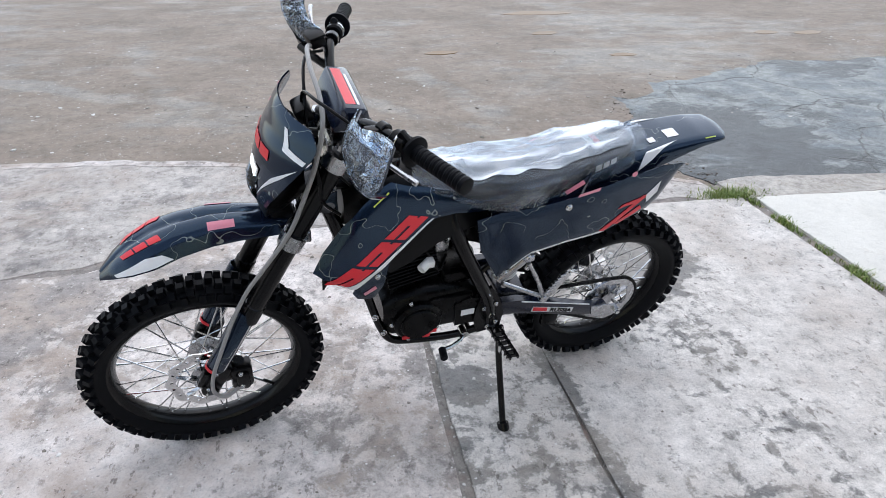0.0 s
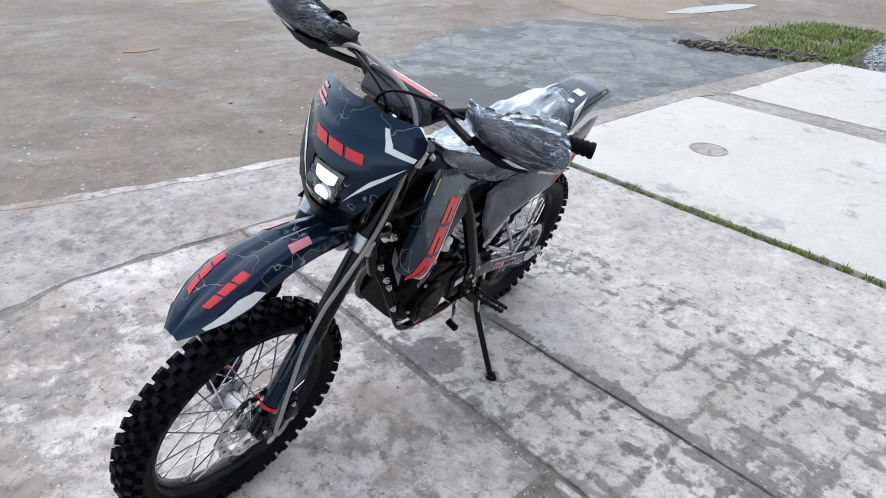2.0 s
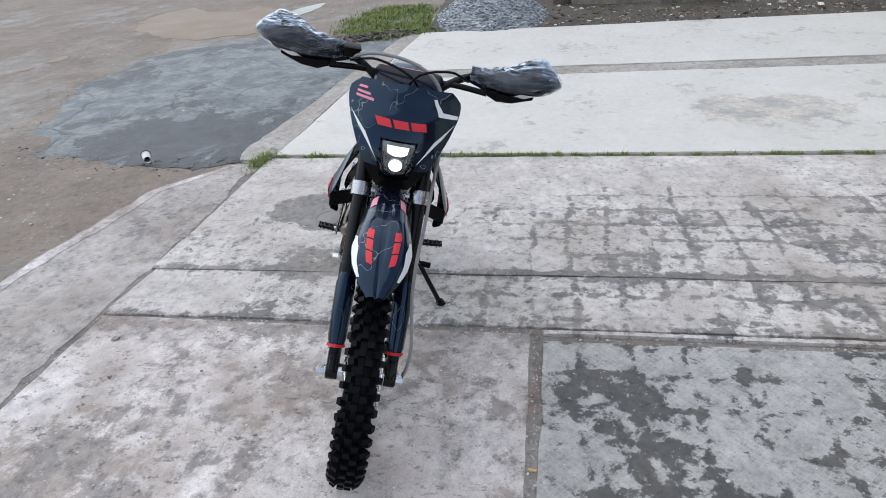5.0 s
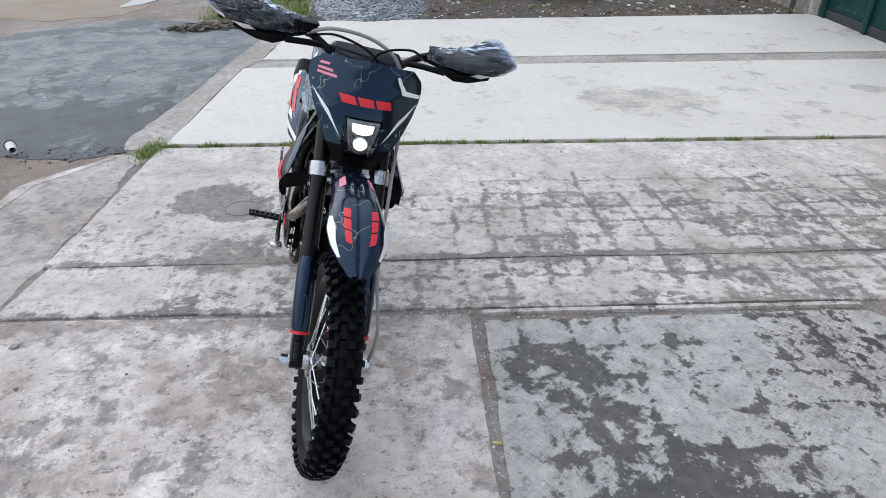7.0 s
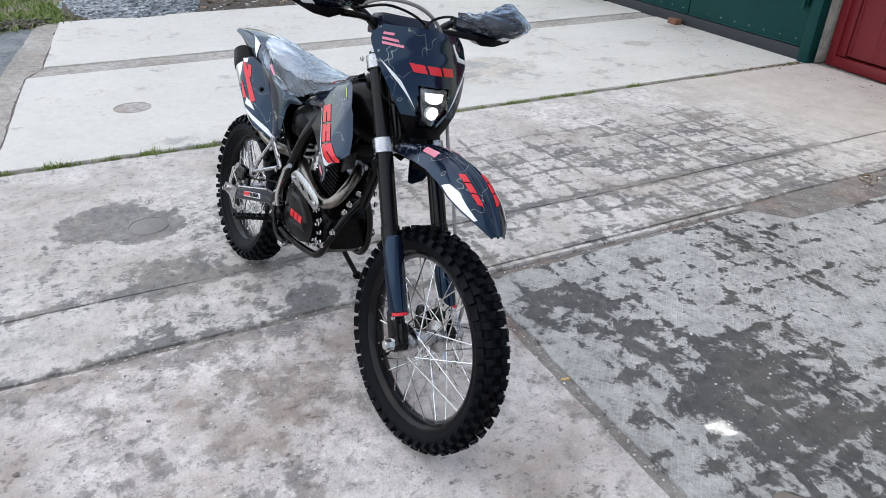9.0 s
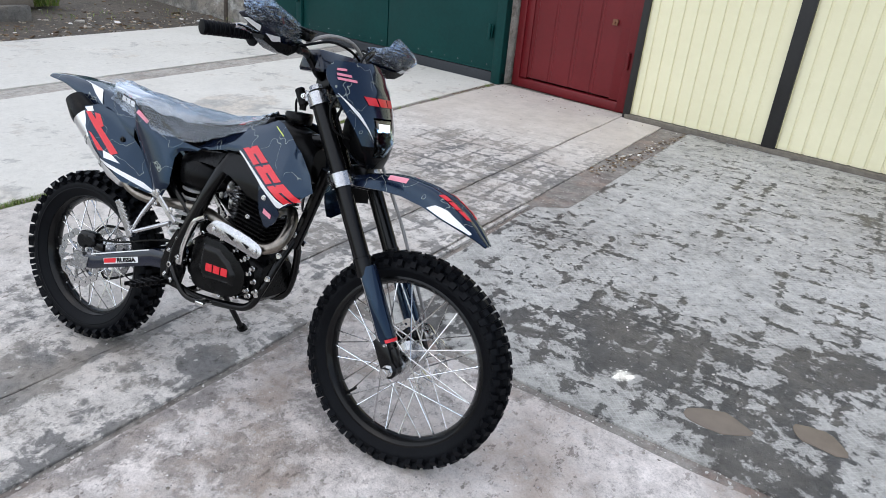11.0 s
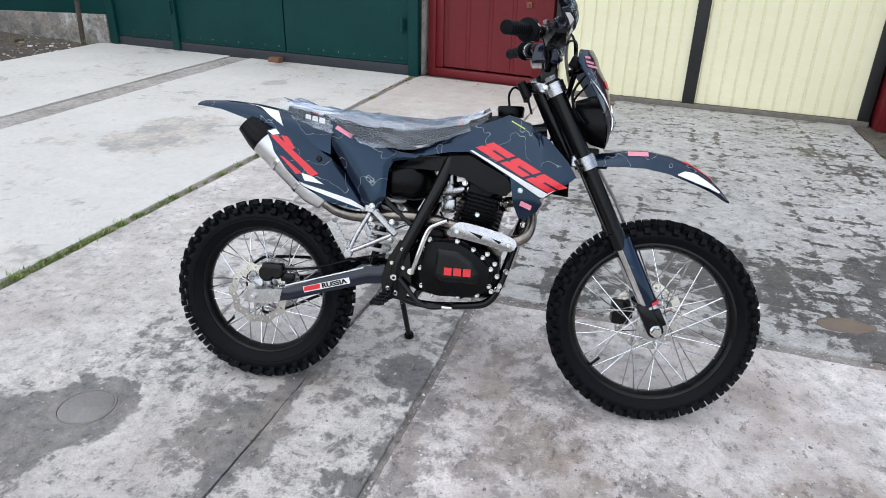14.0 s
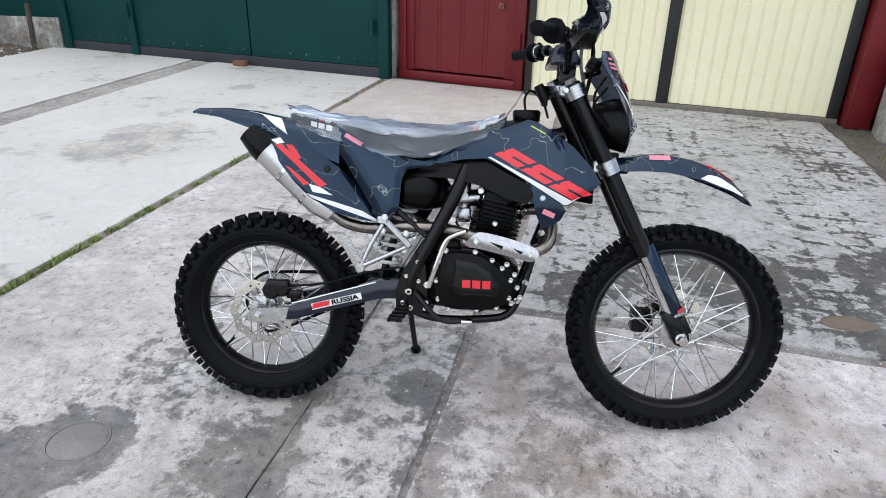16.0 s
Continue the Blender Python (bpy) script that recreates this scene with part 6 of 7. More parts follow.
for s in (-1, 1):
    sk = part("tank_shroud", panel(SHROUD, lambda a, b, s=s: shroud(a, b, s), 0.004, 0.01), NAVY, bike, "glossy navy tank shroud with red and white graphics", 50)
    # slanted marks along the lower edge
    ax, az, bx, bz = 0.672, 0.874, 0.93, 0.742
    ux, uz = (bx - ax), (bz - az)
    for i in range(3):
        t0, t1 = 0.0 + i * 0.325, 0.29 + i * 0.325
        for lo, hi in ((0.0, 0.42), (0.56, 1.0)):
            q = []
            for t_, h in ((t0, lo), (t1, lo), (t1, hi), (t0, hi)):
                q.append((ax + ux * (t_ + 0.02) + 0.058 * h + 0.012, az + uz * (t_ + 0.02) + 0.02 * h + 0.012))
            part("red_mark", panel(q, lambda a, b, s=s: shroud(a, b, s, 0.002), 0.001, 0.01), RED_DECAL, sk)
        t0 = t0 + 0.02
        q = [(ax + ux * (t_ + 0.02) + 0.058 * h + 0.012, az + uz * (t_ + 0.02) + 0.02 * h + 0.012) for t_, h in ((t0, 0.4), (t0 + 0.1, 0.4), (t0 + 0.1, 0.58), (t0, 0.58))]
        part("red_mark", panel(q, lambda a, b, s=s: shroud(a, b, s, 0.0019), 0.001, 0.01), RED_DECAL, sk)
    part("white_stripe", panel([(0.672, 0.872), (0.68, 0.874), (0.93, 0.757), (0.952, 0.769), (0.918, 0.744), (0.906, 0.7445), (0.8, 0.806)], lambda a, b, s=s: shroud(a, b, s, 0.0026), 0.001, 0.008), WHITE_DECAL, sk)
    part("lime_mark", panel([(0.80, 0.975), (0.845, 0.952), (0.8435, 0.949), (0.799, 0.972)], lambda a, b, s=s: shroud(a, b, s, 0.002), 0.001, 0.01), LIME_DECAL, sk)
    lo = part("lower_shroud", panel(LOWER, lambda a, b, s=s: flank(a, b, s, -0.004), 0.004, 0.02), NAVY, bike, "dark lower shroud with a small red label")
    part("label", panel([(0.85, 0.728), (0.885, 0.715), (0.88, 0.7), (0.845, 0.713)], lambda a, b, s=s: flank(a, b, s, -0.002), 0.001, 0.03), PINK_DECAL, lo)
    part("bolt", bolt(flank(0.845, 0.76, s, -0.003), (0, s, 0), 0.007), STEEL, lo)
    part("tank_cover", panel(COVER, lambda a, b, s=s: flank(a, b, s, -0.022), 0.004, 0.02), BLACK, bike, "matt black cover below the shroud")
    part("radiator_vane", sheet([[(0.99 - 0.03 * k, s * (0.195 - 0.04 * k), z) for k in range(3)] for z in (0.75, 0.775, 0.8)], 0.004), BLACK, bike)

    def hip(x, z, s=s, off=0.0):
        return (x, s * (0.112 + 0.04 * max(0.0, 0.9 - z) + 0.014 * math.sin(math.pi * max(0, min(1, (x - 0.22 + 0.5 * (z - 0.8)) / 0.24))) - rolled(SIDE, x, z) + off), z)

    sd = part("side_panel", panel(SIDE, hip, 0.004, 0.01), NAVY, bike, "navy side panel with printed height lines", 50)
    part("bolt", bolt(hip(0.355, 0.668), (0, s, 0), 0.009), STEEL, sd)
    part("label", panel([(0.225, 0.928), (0.28, 0.899), (0.272, 0.888), (0.218, 0.917)], lambda a, b: hip(a, b, off=0.002), 0.001, 0.01), PINK_DECAL, sd)

# number panels: the right one stands out over the silencer
RIGHT = [(-0.015, 0.9), (0.03, 0.915), (0.09, 0.898), (0.16, 0.856), (0.25, 0.77), (0.3, 0.72), (0.34, 0.655), (0.3, 0.652), (0.218, 0.672), (0.118, 0.725), (0.07, 0.77), (0.02, 0.83)]


def out_r(x, z):
    s = 0.6 * (x - 0.1) + 0.8 * (z - 0.73)
    return (x, -0.168 + 0.2 * max(0.0, x - 0.2) + 0.55 * max(0.0, s - 0.02) + rolled(RIGHT, x, z), z)


np_r = part("number_panel", panel(RIGHT, out_r, 0.004, 0.01), NAVY, bike, "navy side number panel with red and white marks", 50)
LEFT = [(-0.105, 0.945), (-0.03, 0.955), (0.1, 0.935), (0.25, 0.895), (0.36, 0.872), (0.47, 0.86), (0.545, 0.845), (0.52, 0.73), (0.45, 0.605), (0.36, 0.69), (0.25, 0.72), (0.13, 0.735), (-0.02, 0.8), (-0.05, 0.83)]


def out_l(x, z, off=0.0):
    return (x, 0.135 + 0.02 * math.sin(math.pi * min(1, max(0, (x + 0.1) / 0.58))) - rolled(LEFT, x, z) + off, z)


np_l = part("number_panel", panel(LEFT, out_l, 0.004, 0.01), NAVY, bike, "long navy side panel with red and white marks", 50)


def moved_out(f, off):
    def g(x, z):
        p = f(x, z)
        return (p[0], p[1] + off, p[2])
    return g


o = moved_out(out_r, -0.002)
for q, m in (([(0.0, 0.885), (0.022, 0.885), (0.17, 0.765), (0.15, 0.755)], RED_DECAL), ([(0.035, 0.885), (0.055, 0.883), (0.085, 0.845), (0.07, 0.835)], RED_DECAL), ([(0.04, 0.82), (0.055, 0.815), (0.12, 0.765), (0.1, 0.762)], RED_DECAL),
             ([(0.117, 0.766), (0.15, 0.757), (0.192, 0.732), (0.13, 0.742)], WHITE_DECAL), ([(0.11, 0.737), (0.2, 0.712), (0.28, 0.685), (0.335, 0.652), (0.32, 0.652), (0.2, 0.698), (0.125, 0.724)], WHITE_DECAL),
             ([(-0.01, 0.897), (0.015, 0.905), (0.03, 0.89), (0.01, 0.885)], WHITE_DECAL)):
    part("red_mark" if m is RED_DECAL else "white_mark", panel(q, o, 0.001, 0.01), m, np_r)
part("bolt", bolt(out_r(0.165, 0.813), (0, -1, 0), 0.009), BLACK_SATIN, np_r)
o = lambda a, b: out_l(a, b, 0.002)
for q, m in (([(0.13, 0.742), (0.145, 0.752), (0.02, 0.862), (0.0, 0.862)], RED_DECAL), ([(0.1, 0.768), (0.08, 0.765), (0.01, 0.81), (0.02, 0.825)], RED_DECAL), ([(0.1, 0.83), (0.085, 0.842), (0.03, 0.855), (0.03, 0.84)], RED_DECAL),
             ([(0.0, 0.83), (0.01, 0.86), (-0.03, 0.905), (-0.03, 0.865)], WHITE_DECAL), ([(0.12, 0.742), (0.14, 0.75), (0.25, 0.733), (0.36, 0.703), (0.41, 0.65), (0.415, 0.635), (0.36, 0.693), (0.25, 0.723)], WHITE_DECAL)):
    part("red_mark" if m is RED_DECAL else "white_mark", panel(q, o, 0.001, 0.01), m, np_l)
part("bolt", bolt(out_l(0.275, 0.865), (0, 1, 0), 0.009), STEEL, np_l)
part("label", panel([(0.25, 0.905), (0.185, 0.92), (0.185, 0.908), (0.25, 0.893)], lambda a, b: out_l(a, b, 0.002), 0.001, 0.03), PINK_DECAL, np_l)

# tail
TAIL = ((-0.302, 0.983, 0.055, 0.004), (-0.29, 0.988, 0.072, 0.008), (-0.2, 0.992, 0.08, 0.022), (-0.1, 0.985, 0.088, 0.045), (0.0, 0.968, 0.095, 0.062), (0.1, 0.95, 0.102, 0.075), (0.2, 0.925, 0.108, 0.085))


def tail(x, v, off=0.0):
    z, wide, drop = along(TAIL, x)
    return (x, (wide + off) * max(-1, min(1, v * 1.15)), z - drop * max(0.0, (abs(v) - 0.72) / 0.28) - 0.01 * v * v + off)


tl = part("rear_mudguard", sheet([[tail(-0.302 + 0.502 * i / 30, v / 12) for v in range(-12, 13)] for i in range(31)], 0.004, (0, 0, 1)), NAVY, bike, "slim navy rear mudguard with stickers", 50)
for s in (-1, 1):
    part("white_stripe", panel([(-0.11, s * 0.6), (-0.02, s * 0.82), (0.03, s * 0.9), (0.0, s * 0.68)], lambda a, b: tail(a, b, 0.002), 0.001, 0.03, (0, 0, 1)), WHITE_DECAL, tl)
part("lime_mark", panel([(-0.25, 0.775), (-0.21, 0.78), (-0.21, 0.75), (-0.25, 0.745)], lambda a, b: tail(a, b, 0.002), 0.001, 0.03, (0, 0, 1)), LIME_DECAL, tl)
part("sticker", panel([(-0.13, 0.05), (-0.09, 0.05), (-0.09, 0.42), (-0.13, 0.42)], lambda a, b: tail(a, b, 0.002), 0.001, 0.03, (0, 0, 1)), WHITE_DECAL, tl)
part("sticker", panel([(-0.05, 0.22), (-0.028, 0.22), (-0.028, 0.42), (-0.05, 0.42)], lambda a, b: tail(a, b, 0.002), 0.001, 0.03, (0, 0, 1)), WHITE_DECAL, tl)
part("sticker", panel([(0.075 + 0.009 * math.cos(k * 0.4), 0.945 + 0.009 * math.sin(k * 0.4)) for k in range(15)], lambda a, b: (a, 0.1455, b), 0.001, 0.03), PINK_DECAL, tl)
part("inner_mudguard", sheet([[(0.1 + 0.3 * i / 8, y, 0.84 - 0.22 * (i / 8) ** 1.6 - 0.0 * y) for y in (-0.085, -0.05, 0, 0.05, 0.085)] for i in range(9)], 0.004), BLACK, bike)

# seat: cover, then the loose film over it
SEAT = ((0.02, 0.985, 0.03, 0.965), (0.06, 0.985, 0.07, 0.945), (0.15, 0.972, 0.088, 0.925), (0.25, 0.962, 0.096, 0.895), (0.36, 0.95, 0.1, 0.868), (0.46, 0.946, 0.098, 0.868), (0.55, 0.952, 0.088, 0.89), (0.64, 0.965, 0.072, 0.925), (0.7, 0.985, 0.05, 0.965), (0.725, 1.0, 0.03, 0.985))


SECTION = ((0.0, 1.0, 0.0), (0.12, 1.0, 0.3), (0.22, 0.96, 0.58), (0.29, 0.86, 0.76), (0.36, 0.62, 0.88), (0.43, 0.3, 0.965), (0.5, 0.0, 1.0))


def seat_ring(x, grow):
    top, half, low = along(SEAT, x)
    out = []
    for i in range(25):
        k = i / 24
        u, w = along(SECTION, min(k, 1 - k))
        out.append(Vector((x, math.copysign(1, 0.5 - k) * (half + grow) * u, low - grow * 0.6 + (top - low + grow * 1.6) * w)))
    return out


sx = [0.02 + 0.705 * i / 36 for i in range(37)]
seat = part("seat", sheet([seat_ring(x, 0) for x in sx], 0.004, (0, 0, 1)), SEAT_CLOTH, bike, "long black seat under clear film", 60)
part("seat_base", panel([(0.05, 0.96), (0.2, 0.91), (0.36, 0.87), (0.47, 0.87), (0.62, 0.92), (0.7, 0.97), (0.4, 0.93), (0.1, 0.965)], lambda a, b: (a, 0.05, b), 0.1, 0.05, (0, 1, 0)), BLACK, seat)
for x0 in (0.125, 0.62):
    for s in (0, 1):
        ring = [[Vector(p) + Vector((0, 0, 0.0015)) for p in seat_ring(x, 0.001)[11:19]] for x in (x0 + s * 0.02, x0 + 0.018 + s * 0.02)]
        part("stripe", sheet(ring, 0.001, (0, 0, 1)), WHITE_DECAL if s else RED_DECAL, seat)
for i in range(3):
    for s in (-1, 1):
        x0 = 0.1 + 0.026 * i
        ring = [[Vector(p) for p in (seat_ring(x, 0.0015)[2:6] if s > 0 else seat_ring(x, 0.0015)[19:23])] for x in (x0, x0 + 0.02)]
        part("white_mark", sheet(ring, 0.001), WHITE_DECAL, seat)


def fold(x, k):
    """Height of the creases in the film: narrow ridges fanning down and forward from the top."""
    v = abs(k - 0.5) * 0.36
    out = 0.0
    for scale, turn, size, seed in ((8.0, 0.35, 0.012, 1.0), (14.0, 0.7, 0.008, 5.0)):
        c, s_ = math.cos(turn), math.sin(turn)
        p, q = (x * c + v * s_) * scale * 0.3, (-x * s_ + v * c) * scale
        out += size * (1 - abs(noise.noise(Vector((p, q, seed + (20 if k > 0.5 else 0)))))) ** 5
    return out


def film_ring(x, rest):
    top, half, low = along(SEAT, x)
    hem = 0.006 + 0.012 * noise.noise(Vector((x * 9, 2, 0))) + 0.006 * noise.noise(Vector((x * 31, 5, 0)))
    out = []
    for i in range(73):
        k = i / 72
        u, w = along(SECTION, min(k, 1 - k))
        f = fold(x, k) + 0.005
        out.append(Vector((x - rest, math.copysign(1, 0.5 - k) * (half + f + 0.016 * (1 - w) ** 3) * u, low + (top - low + f) * w - hem * (1 - w) ** 4 + 0.25 * rest)))
    return out


rings = [film_ring(0.02, r) for r in (0.03, 0.015)] + [film_ring(0.02 + 0.7 * i / 150, 0.0) for i in range(151)]
part("seat_film", sheet(rings, 0, (0, 0, 1)), FILM, seat, "creased clear packing film", 80)


def crown_ring(x):
    """An added milky sheet that whitens the crown of the seat, as sky sheen does."""
    ring = film_ring(x, 0.0)
    lo, hi = 0.335 + 0.05 * noise.noise(Vector((x * 12, 1, 3))), 0.79 + 0.07 * noise.noise(Vector((x * 9, 7, 3))) + 0.05 * noise.noise(Vector((x * 31, 7, 8)))
    out = []
    for i in range(41):
        k = (lo + (hi - lo) * i / 40) * 72
        p = ring[int(k)].lerp(ring[int(k) + 1], k - int(k))
        out.append(p + Vector((0, 0, 0.004 + 0.004 * noise.noise(Vector((x * 14, i * 0.16, 2))) * math.sin(math.pi * i / 40))))
    return out


part("seat_film", sheet([crown_ring(0.03 + 0.67 * i / 130) for i in range(131)], 0, (0, 0, 1)), FILM_CROWN, seat, "milky sheet added to whiten the film on the seat crown", 80)

# ---- ground details ----
def inside(p, poly):
    hit, j = False, len(poly) - 1
    for i in range(len(poly)):
        (xi, yi), (xj, yj) = poly[i], poly[j]
        if (yi > p[1]) != (yj > p[1]) and p[0] < (xj - xi) * (p[1] - yi) / (yj - yi) + xi:
            hit = not hit
        j = i
    return hit


def flat_sheet(name, outline, z, mat, label, category, kind="structure", seed=1, size=0.08, thick=0.02):
    """A thin ragged patch lying on the ground."""
    ob = slab(name, outline, z, thick, mat, seed, 0.1, size, bev=0)
    return tagged(ob, label, category, kind=kind)


def ring_of(x, y, a, b, turn=0.0, n=14):
    c, s = math.cos(radians(turn)), math.sin(radians(turn))
    return [(x + a * math.cos(t) * c - b * math.sin(t) * s, y + a * math.cos(t) * s + b * math.sin(t) * c) for t in (2 * math.pi * k / n for k in range(n))]


flat_sheet("mortar_edge", [(2.5, 3.17), (4.83, 3.09), (5.18, 2.97), (7.36, 2.83), (7.42, 3.05), (5.2, 3.27), (3.8, 3.36), (2.75, 3.5), (2.5, 3.42)], -0.004, STRIP,
           "brown crumbling mortar edge between slab and asphalt", "mortar edge", seed=21, size=0.035, thick=0.06)

# puddles
MUDDY_FILM, n, l, b = material("thin_muddy_water")
l.new(mix(n, l, noise_tex(n, l, 12, 6), (0.14, 0.115, 0.09), (0.22, 0.18, 0.14)), b.inputs["Base Color"])
b.inputs["Roughness"].default_value = 0.2
for x, y, a, b, turn, seed in ((9.4, 6.9, 2.0, 1.25, 35, 3), (3.4, 9.8, 0.5, 0.22, 0, 4), (3.05, 8.3, 0.2, 0.1, 10, 5), (6.5, 7.85, 0.24, 0.11, 5, 6), (3.5, 7.0, 0.16, 0.07, 0, 7), (1.5, 7.4, 0.2, 0.08, 8, 8), (5.95, 7.95, 0.18, 0.1, 0, 9)):
    flat_sheet("puddle", ring_of(x, y, a, b, turn), -0.021, MUD_WATER, "shallow puddle of muddy brown water on the dirt road", "puddle", "", seed, min(0.2, 0.5 * min(a, b)) + 0.02)
for x, y, a, b, seed in ((-1.22, 0.86, 0.13, 0.06, 12), (-1.55, 0.74, 0.1, 0.06, 13)):
    flat_sheet("puddle", ring_of(x, y, a, b, 10), 0.002, MUDDY_FILM, "small brown puddle on the damp concrete plate", "puddle", "", seed, 0.09, 0.004)

flat_sheet("puddle", ring_of(9.8, 5.55, 1.15, 0.2, -8), -0.0165, PUDDLE, "long clear puddle with the bright sky in it", "puddle", "", 15, 0.06)

# pale crumbling rim of the apron
rim = [(-6, 4.6), (-1.4, 4.5), (-0.5, 4.3), (0.7, 4.02), (1.9, 3.85), (2.42, 3.5)]
flat_sheet("apron_edge", [(x, y - 0.1) for x, y in rim] + [(x, y - 0.02) for x, y in rim[::-1]], -0.0065, CONCRETE_OLD, "pale worn rim of the concrete apron", "apron edge", seed=9, size=0.06)

# round covers let into the slabs
cv = part("manhole_cover", lathe([(0.001, 0.002), (0.118, 0.002), (0.118, 0.005), (0.001, 0.005)], 40), APRON, None, "", 30)
cv.matrix_world = pose(3.6, 2.32, 0, 90)
tagged(cv, "small round dark cover let into the concrete", "manhole cover")
part("rim", lathe([(0.12, 0.002), (0.135, 0.002), (0.135, 0.0065), (0.12, 0.0065)], 40, closed=True), STRIP, cv)
cv = part("manhole_cover", lathe([(0.001, 0.0005), (0.088, 0.0005), (0.09, 0.002), (0.087, 0.0032), (0.001, 0.0028)], 40), DAMP, None, "", 30)
cv.matrix_world = pose(1.5, 2.4, 0, 90)
tagged(cv, "round concrete cover in a damp dark patch", "manhole cover")
part("rim", lathe([(0.0925, 0.0005), (0.1, 0.0005), (0.099, 0.0035), (0.0935, 0.0035)], 40, closed=True), DAMP, cv)


# loose stones and grit
def stones_mesh(places, seed, rough=0.35, seg=0):
    rnd = random.Random(seed)
    verts, faces = [], []
    for x, y, z, r in places:
        base = len(verts)
        turn = rnd.random() * 6.3
        sx, sy, sz = r * rnd.uniform(0.7, 1.3), r * rnd.uniform(0.7, 1.3), r * rnd.uniform(0.45, 0.8)
        for dx, dy, dz in ((1, 0, 0), (0, 1, 0), (-1, 0, 0), (0, -1, 0), (0.6, 0.6, 0.7), (-0.6, 0.6, 0.7), (-0.6, -0.6, 0.7), (0.6, -0.6, 0.7)):
            k = 1 + rnd.uniform(-rough, rough)
            ux, uy = dx * sx * k, dy * sy * k
            verts.append((x + ux * math.cos(turn) - uy * math.sin(turn), y + ux * math.sin(turn) + uy * math.cos(turn), z + dz * sz * k))
        for f in ((0, 1, 4), (1, 5, 4), (1, 2, 5), (2, 6, 5), (2, 3, 6), (3, 7, 6), (3, 0, 7), (0, 4, 7), (4, 5, 6), (4, 6, 7)):
            faces.append([base + i for i in f])
    return verts, faces


def stuff(name, verts, faces, mat, label, category, smooth=False):
    me = bpy.data.meshes.new(name)
    me.from_pydata(verts, [], faces)
    me.materials.append(mat)
    if smooth:
        me.shade_smooth()
    return tagged(new(name, me), label, category, kind="stuff")


def island(name, stops, rough=0.85):
    """Colour picked stone by stone."""
    m, n, l, b = material(name)
    g_ = n.new("ShaderNodeNewGeometry")
    c = ramp(n, l, g_.outputs["Random Per Island"], stops)
    l.new(mix(n, l, 0.6, c, ramp(n, l, noise_tex(n, l, 90, 5), [(0.3, 0.6), (0.7, 1.2)]), "MULTIPLY"), b.inputs["Base Color"])
    b.inputs["Roughness"].default_value = rough
    return m


GRIT = island("grit", [(0.0, (0.16, 0.14, 0.12)), (0.35, (0.36, 0.33, 0.3)), (0.8, (0.5, 0.48, 0.45)), (1.0, (0.68, 0.67, 0.65))])
BLUE_GRAVEL = island("blue_grey_gravel", [(0.0, (0.1, 0.115, 0.13)), (0.5, (0.26, 0.29, 0.32)), (1.0, (0.55, 0.58, 0.6))])
CLOD = island("dark_clod", [(0.0, (0.03, 0.024, 0.018)), (0.6, (0.09, 0.07, 0.055)), (1.0, (0.22, 0.19, 0.16))])
LITTER = island("soil_litter", [(0.0, (0.05, 0.035, 0.025)), (0.45, (0.2, 0.13, 0.07)), (0.8, (0.4, 0.34, 0.27)), (1.0, (0.8, 0.79, 0.77))])
BLADE = island("grass_blade", [(0.0, (0.07, 0.12, 0.02)), (0.5, (0.16, 0.25, 0.04)), (0.85, (0.28, 0.33, 0.08)), (1.0, (0.34, 0.3, 0.14))], 0.6)

rnd = random.Random(5)
pl = []
for _ in range(2600):
    x, y = rnd.uniform(-2.0, 2.5), rnd.uniform(-3.4, 3.2)
    if noise.noise(Vector((x * 1.3, y * 1.3, 7))) < rnd.uniform(-0.5, 0.4):
        continue
    on = 0.0 if x > 0.42 or y < 1.13 else -0.01
    pl.append((x, y, on, abs(rnd.gauss(0, 0.0025)) + 0.0018))
stuff("grit", *stones_mesh(pl, 1), GRIT, "scattered grit and small pebbles on the slabs", "grit")
pl = [(rnd.uniform(-3.2, 0.4), rnd.uniform(1.2, 4.2), -0.011, abs(rnd.gauss(0, 0.003)) + 0.0018) for _ in range(1500)]
stuff("grit", *stones_mesh(pl, 2), GRIT, "pale grit scattered over worn concrete", "grit")
pl = []
for _ in range(3000):
    x, y = rnd.uniform(-6, 11), 4.1 + abs(rnd.gauss(0, 3.0))
    pl.append((x, y, -0.026 + 0.006 * noise.noise(Vector((x * 0.5, y * 0.5, 3))), abs(rnd.gauss(0, 0.005)) + 0.003))
stuff("grit", *stones_mesh(pl, 3), GRIT, "pebbles pressed into the dirt road", "pebbles")
pl = []
for x0, y0, x1, y1, wd, k in ((0.398, 1.15, 0.428, 3.2, 0.012, 160), (-2.0, 1.155, 0.36, 1.152, 0.014, 260), (0.37, -0.6, 0.37, 1.1, 0.022, 240), (0.14, -3.6, 0.38, -0.9, 0.08, 300), (5.3, -4.4, 5.0, 3.0, 0.12, 260), (2.6, 3.25, 7.3, 2.95, 0.09, 420), (2.59, -4, 2.555, 3.2, 0.02, 300)):
    for _ in range(k):
        t = rnd.random()
        pl.append((x0 + (x1 - x0) * t + rnd.gauss(0, wd if abs(x1 - x0) < 1 else 0.01), y0 + (y1 - y0) * t + rnd.gauss(0, wd if abs(y1 - y0) < 1 else 0.01), -0.011, abs(rnd.gauss(0, 0.0022)) + 0.0016))
stuff("grit", *stones_mesh(pl, 4), GRIT, "coarse grit lying in the slab joints", "grit")
pl = []
for _ in range(330):
    t = rnd.random()
    pl.append((0.1 + 0.25 * t + rnd.gauss(0, 0.05), -3.5 + 1.9 * t, -0.006, rnd.uniform(0.004, 0.014)))
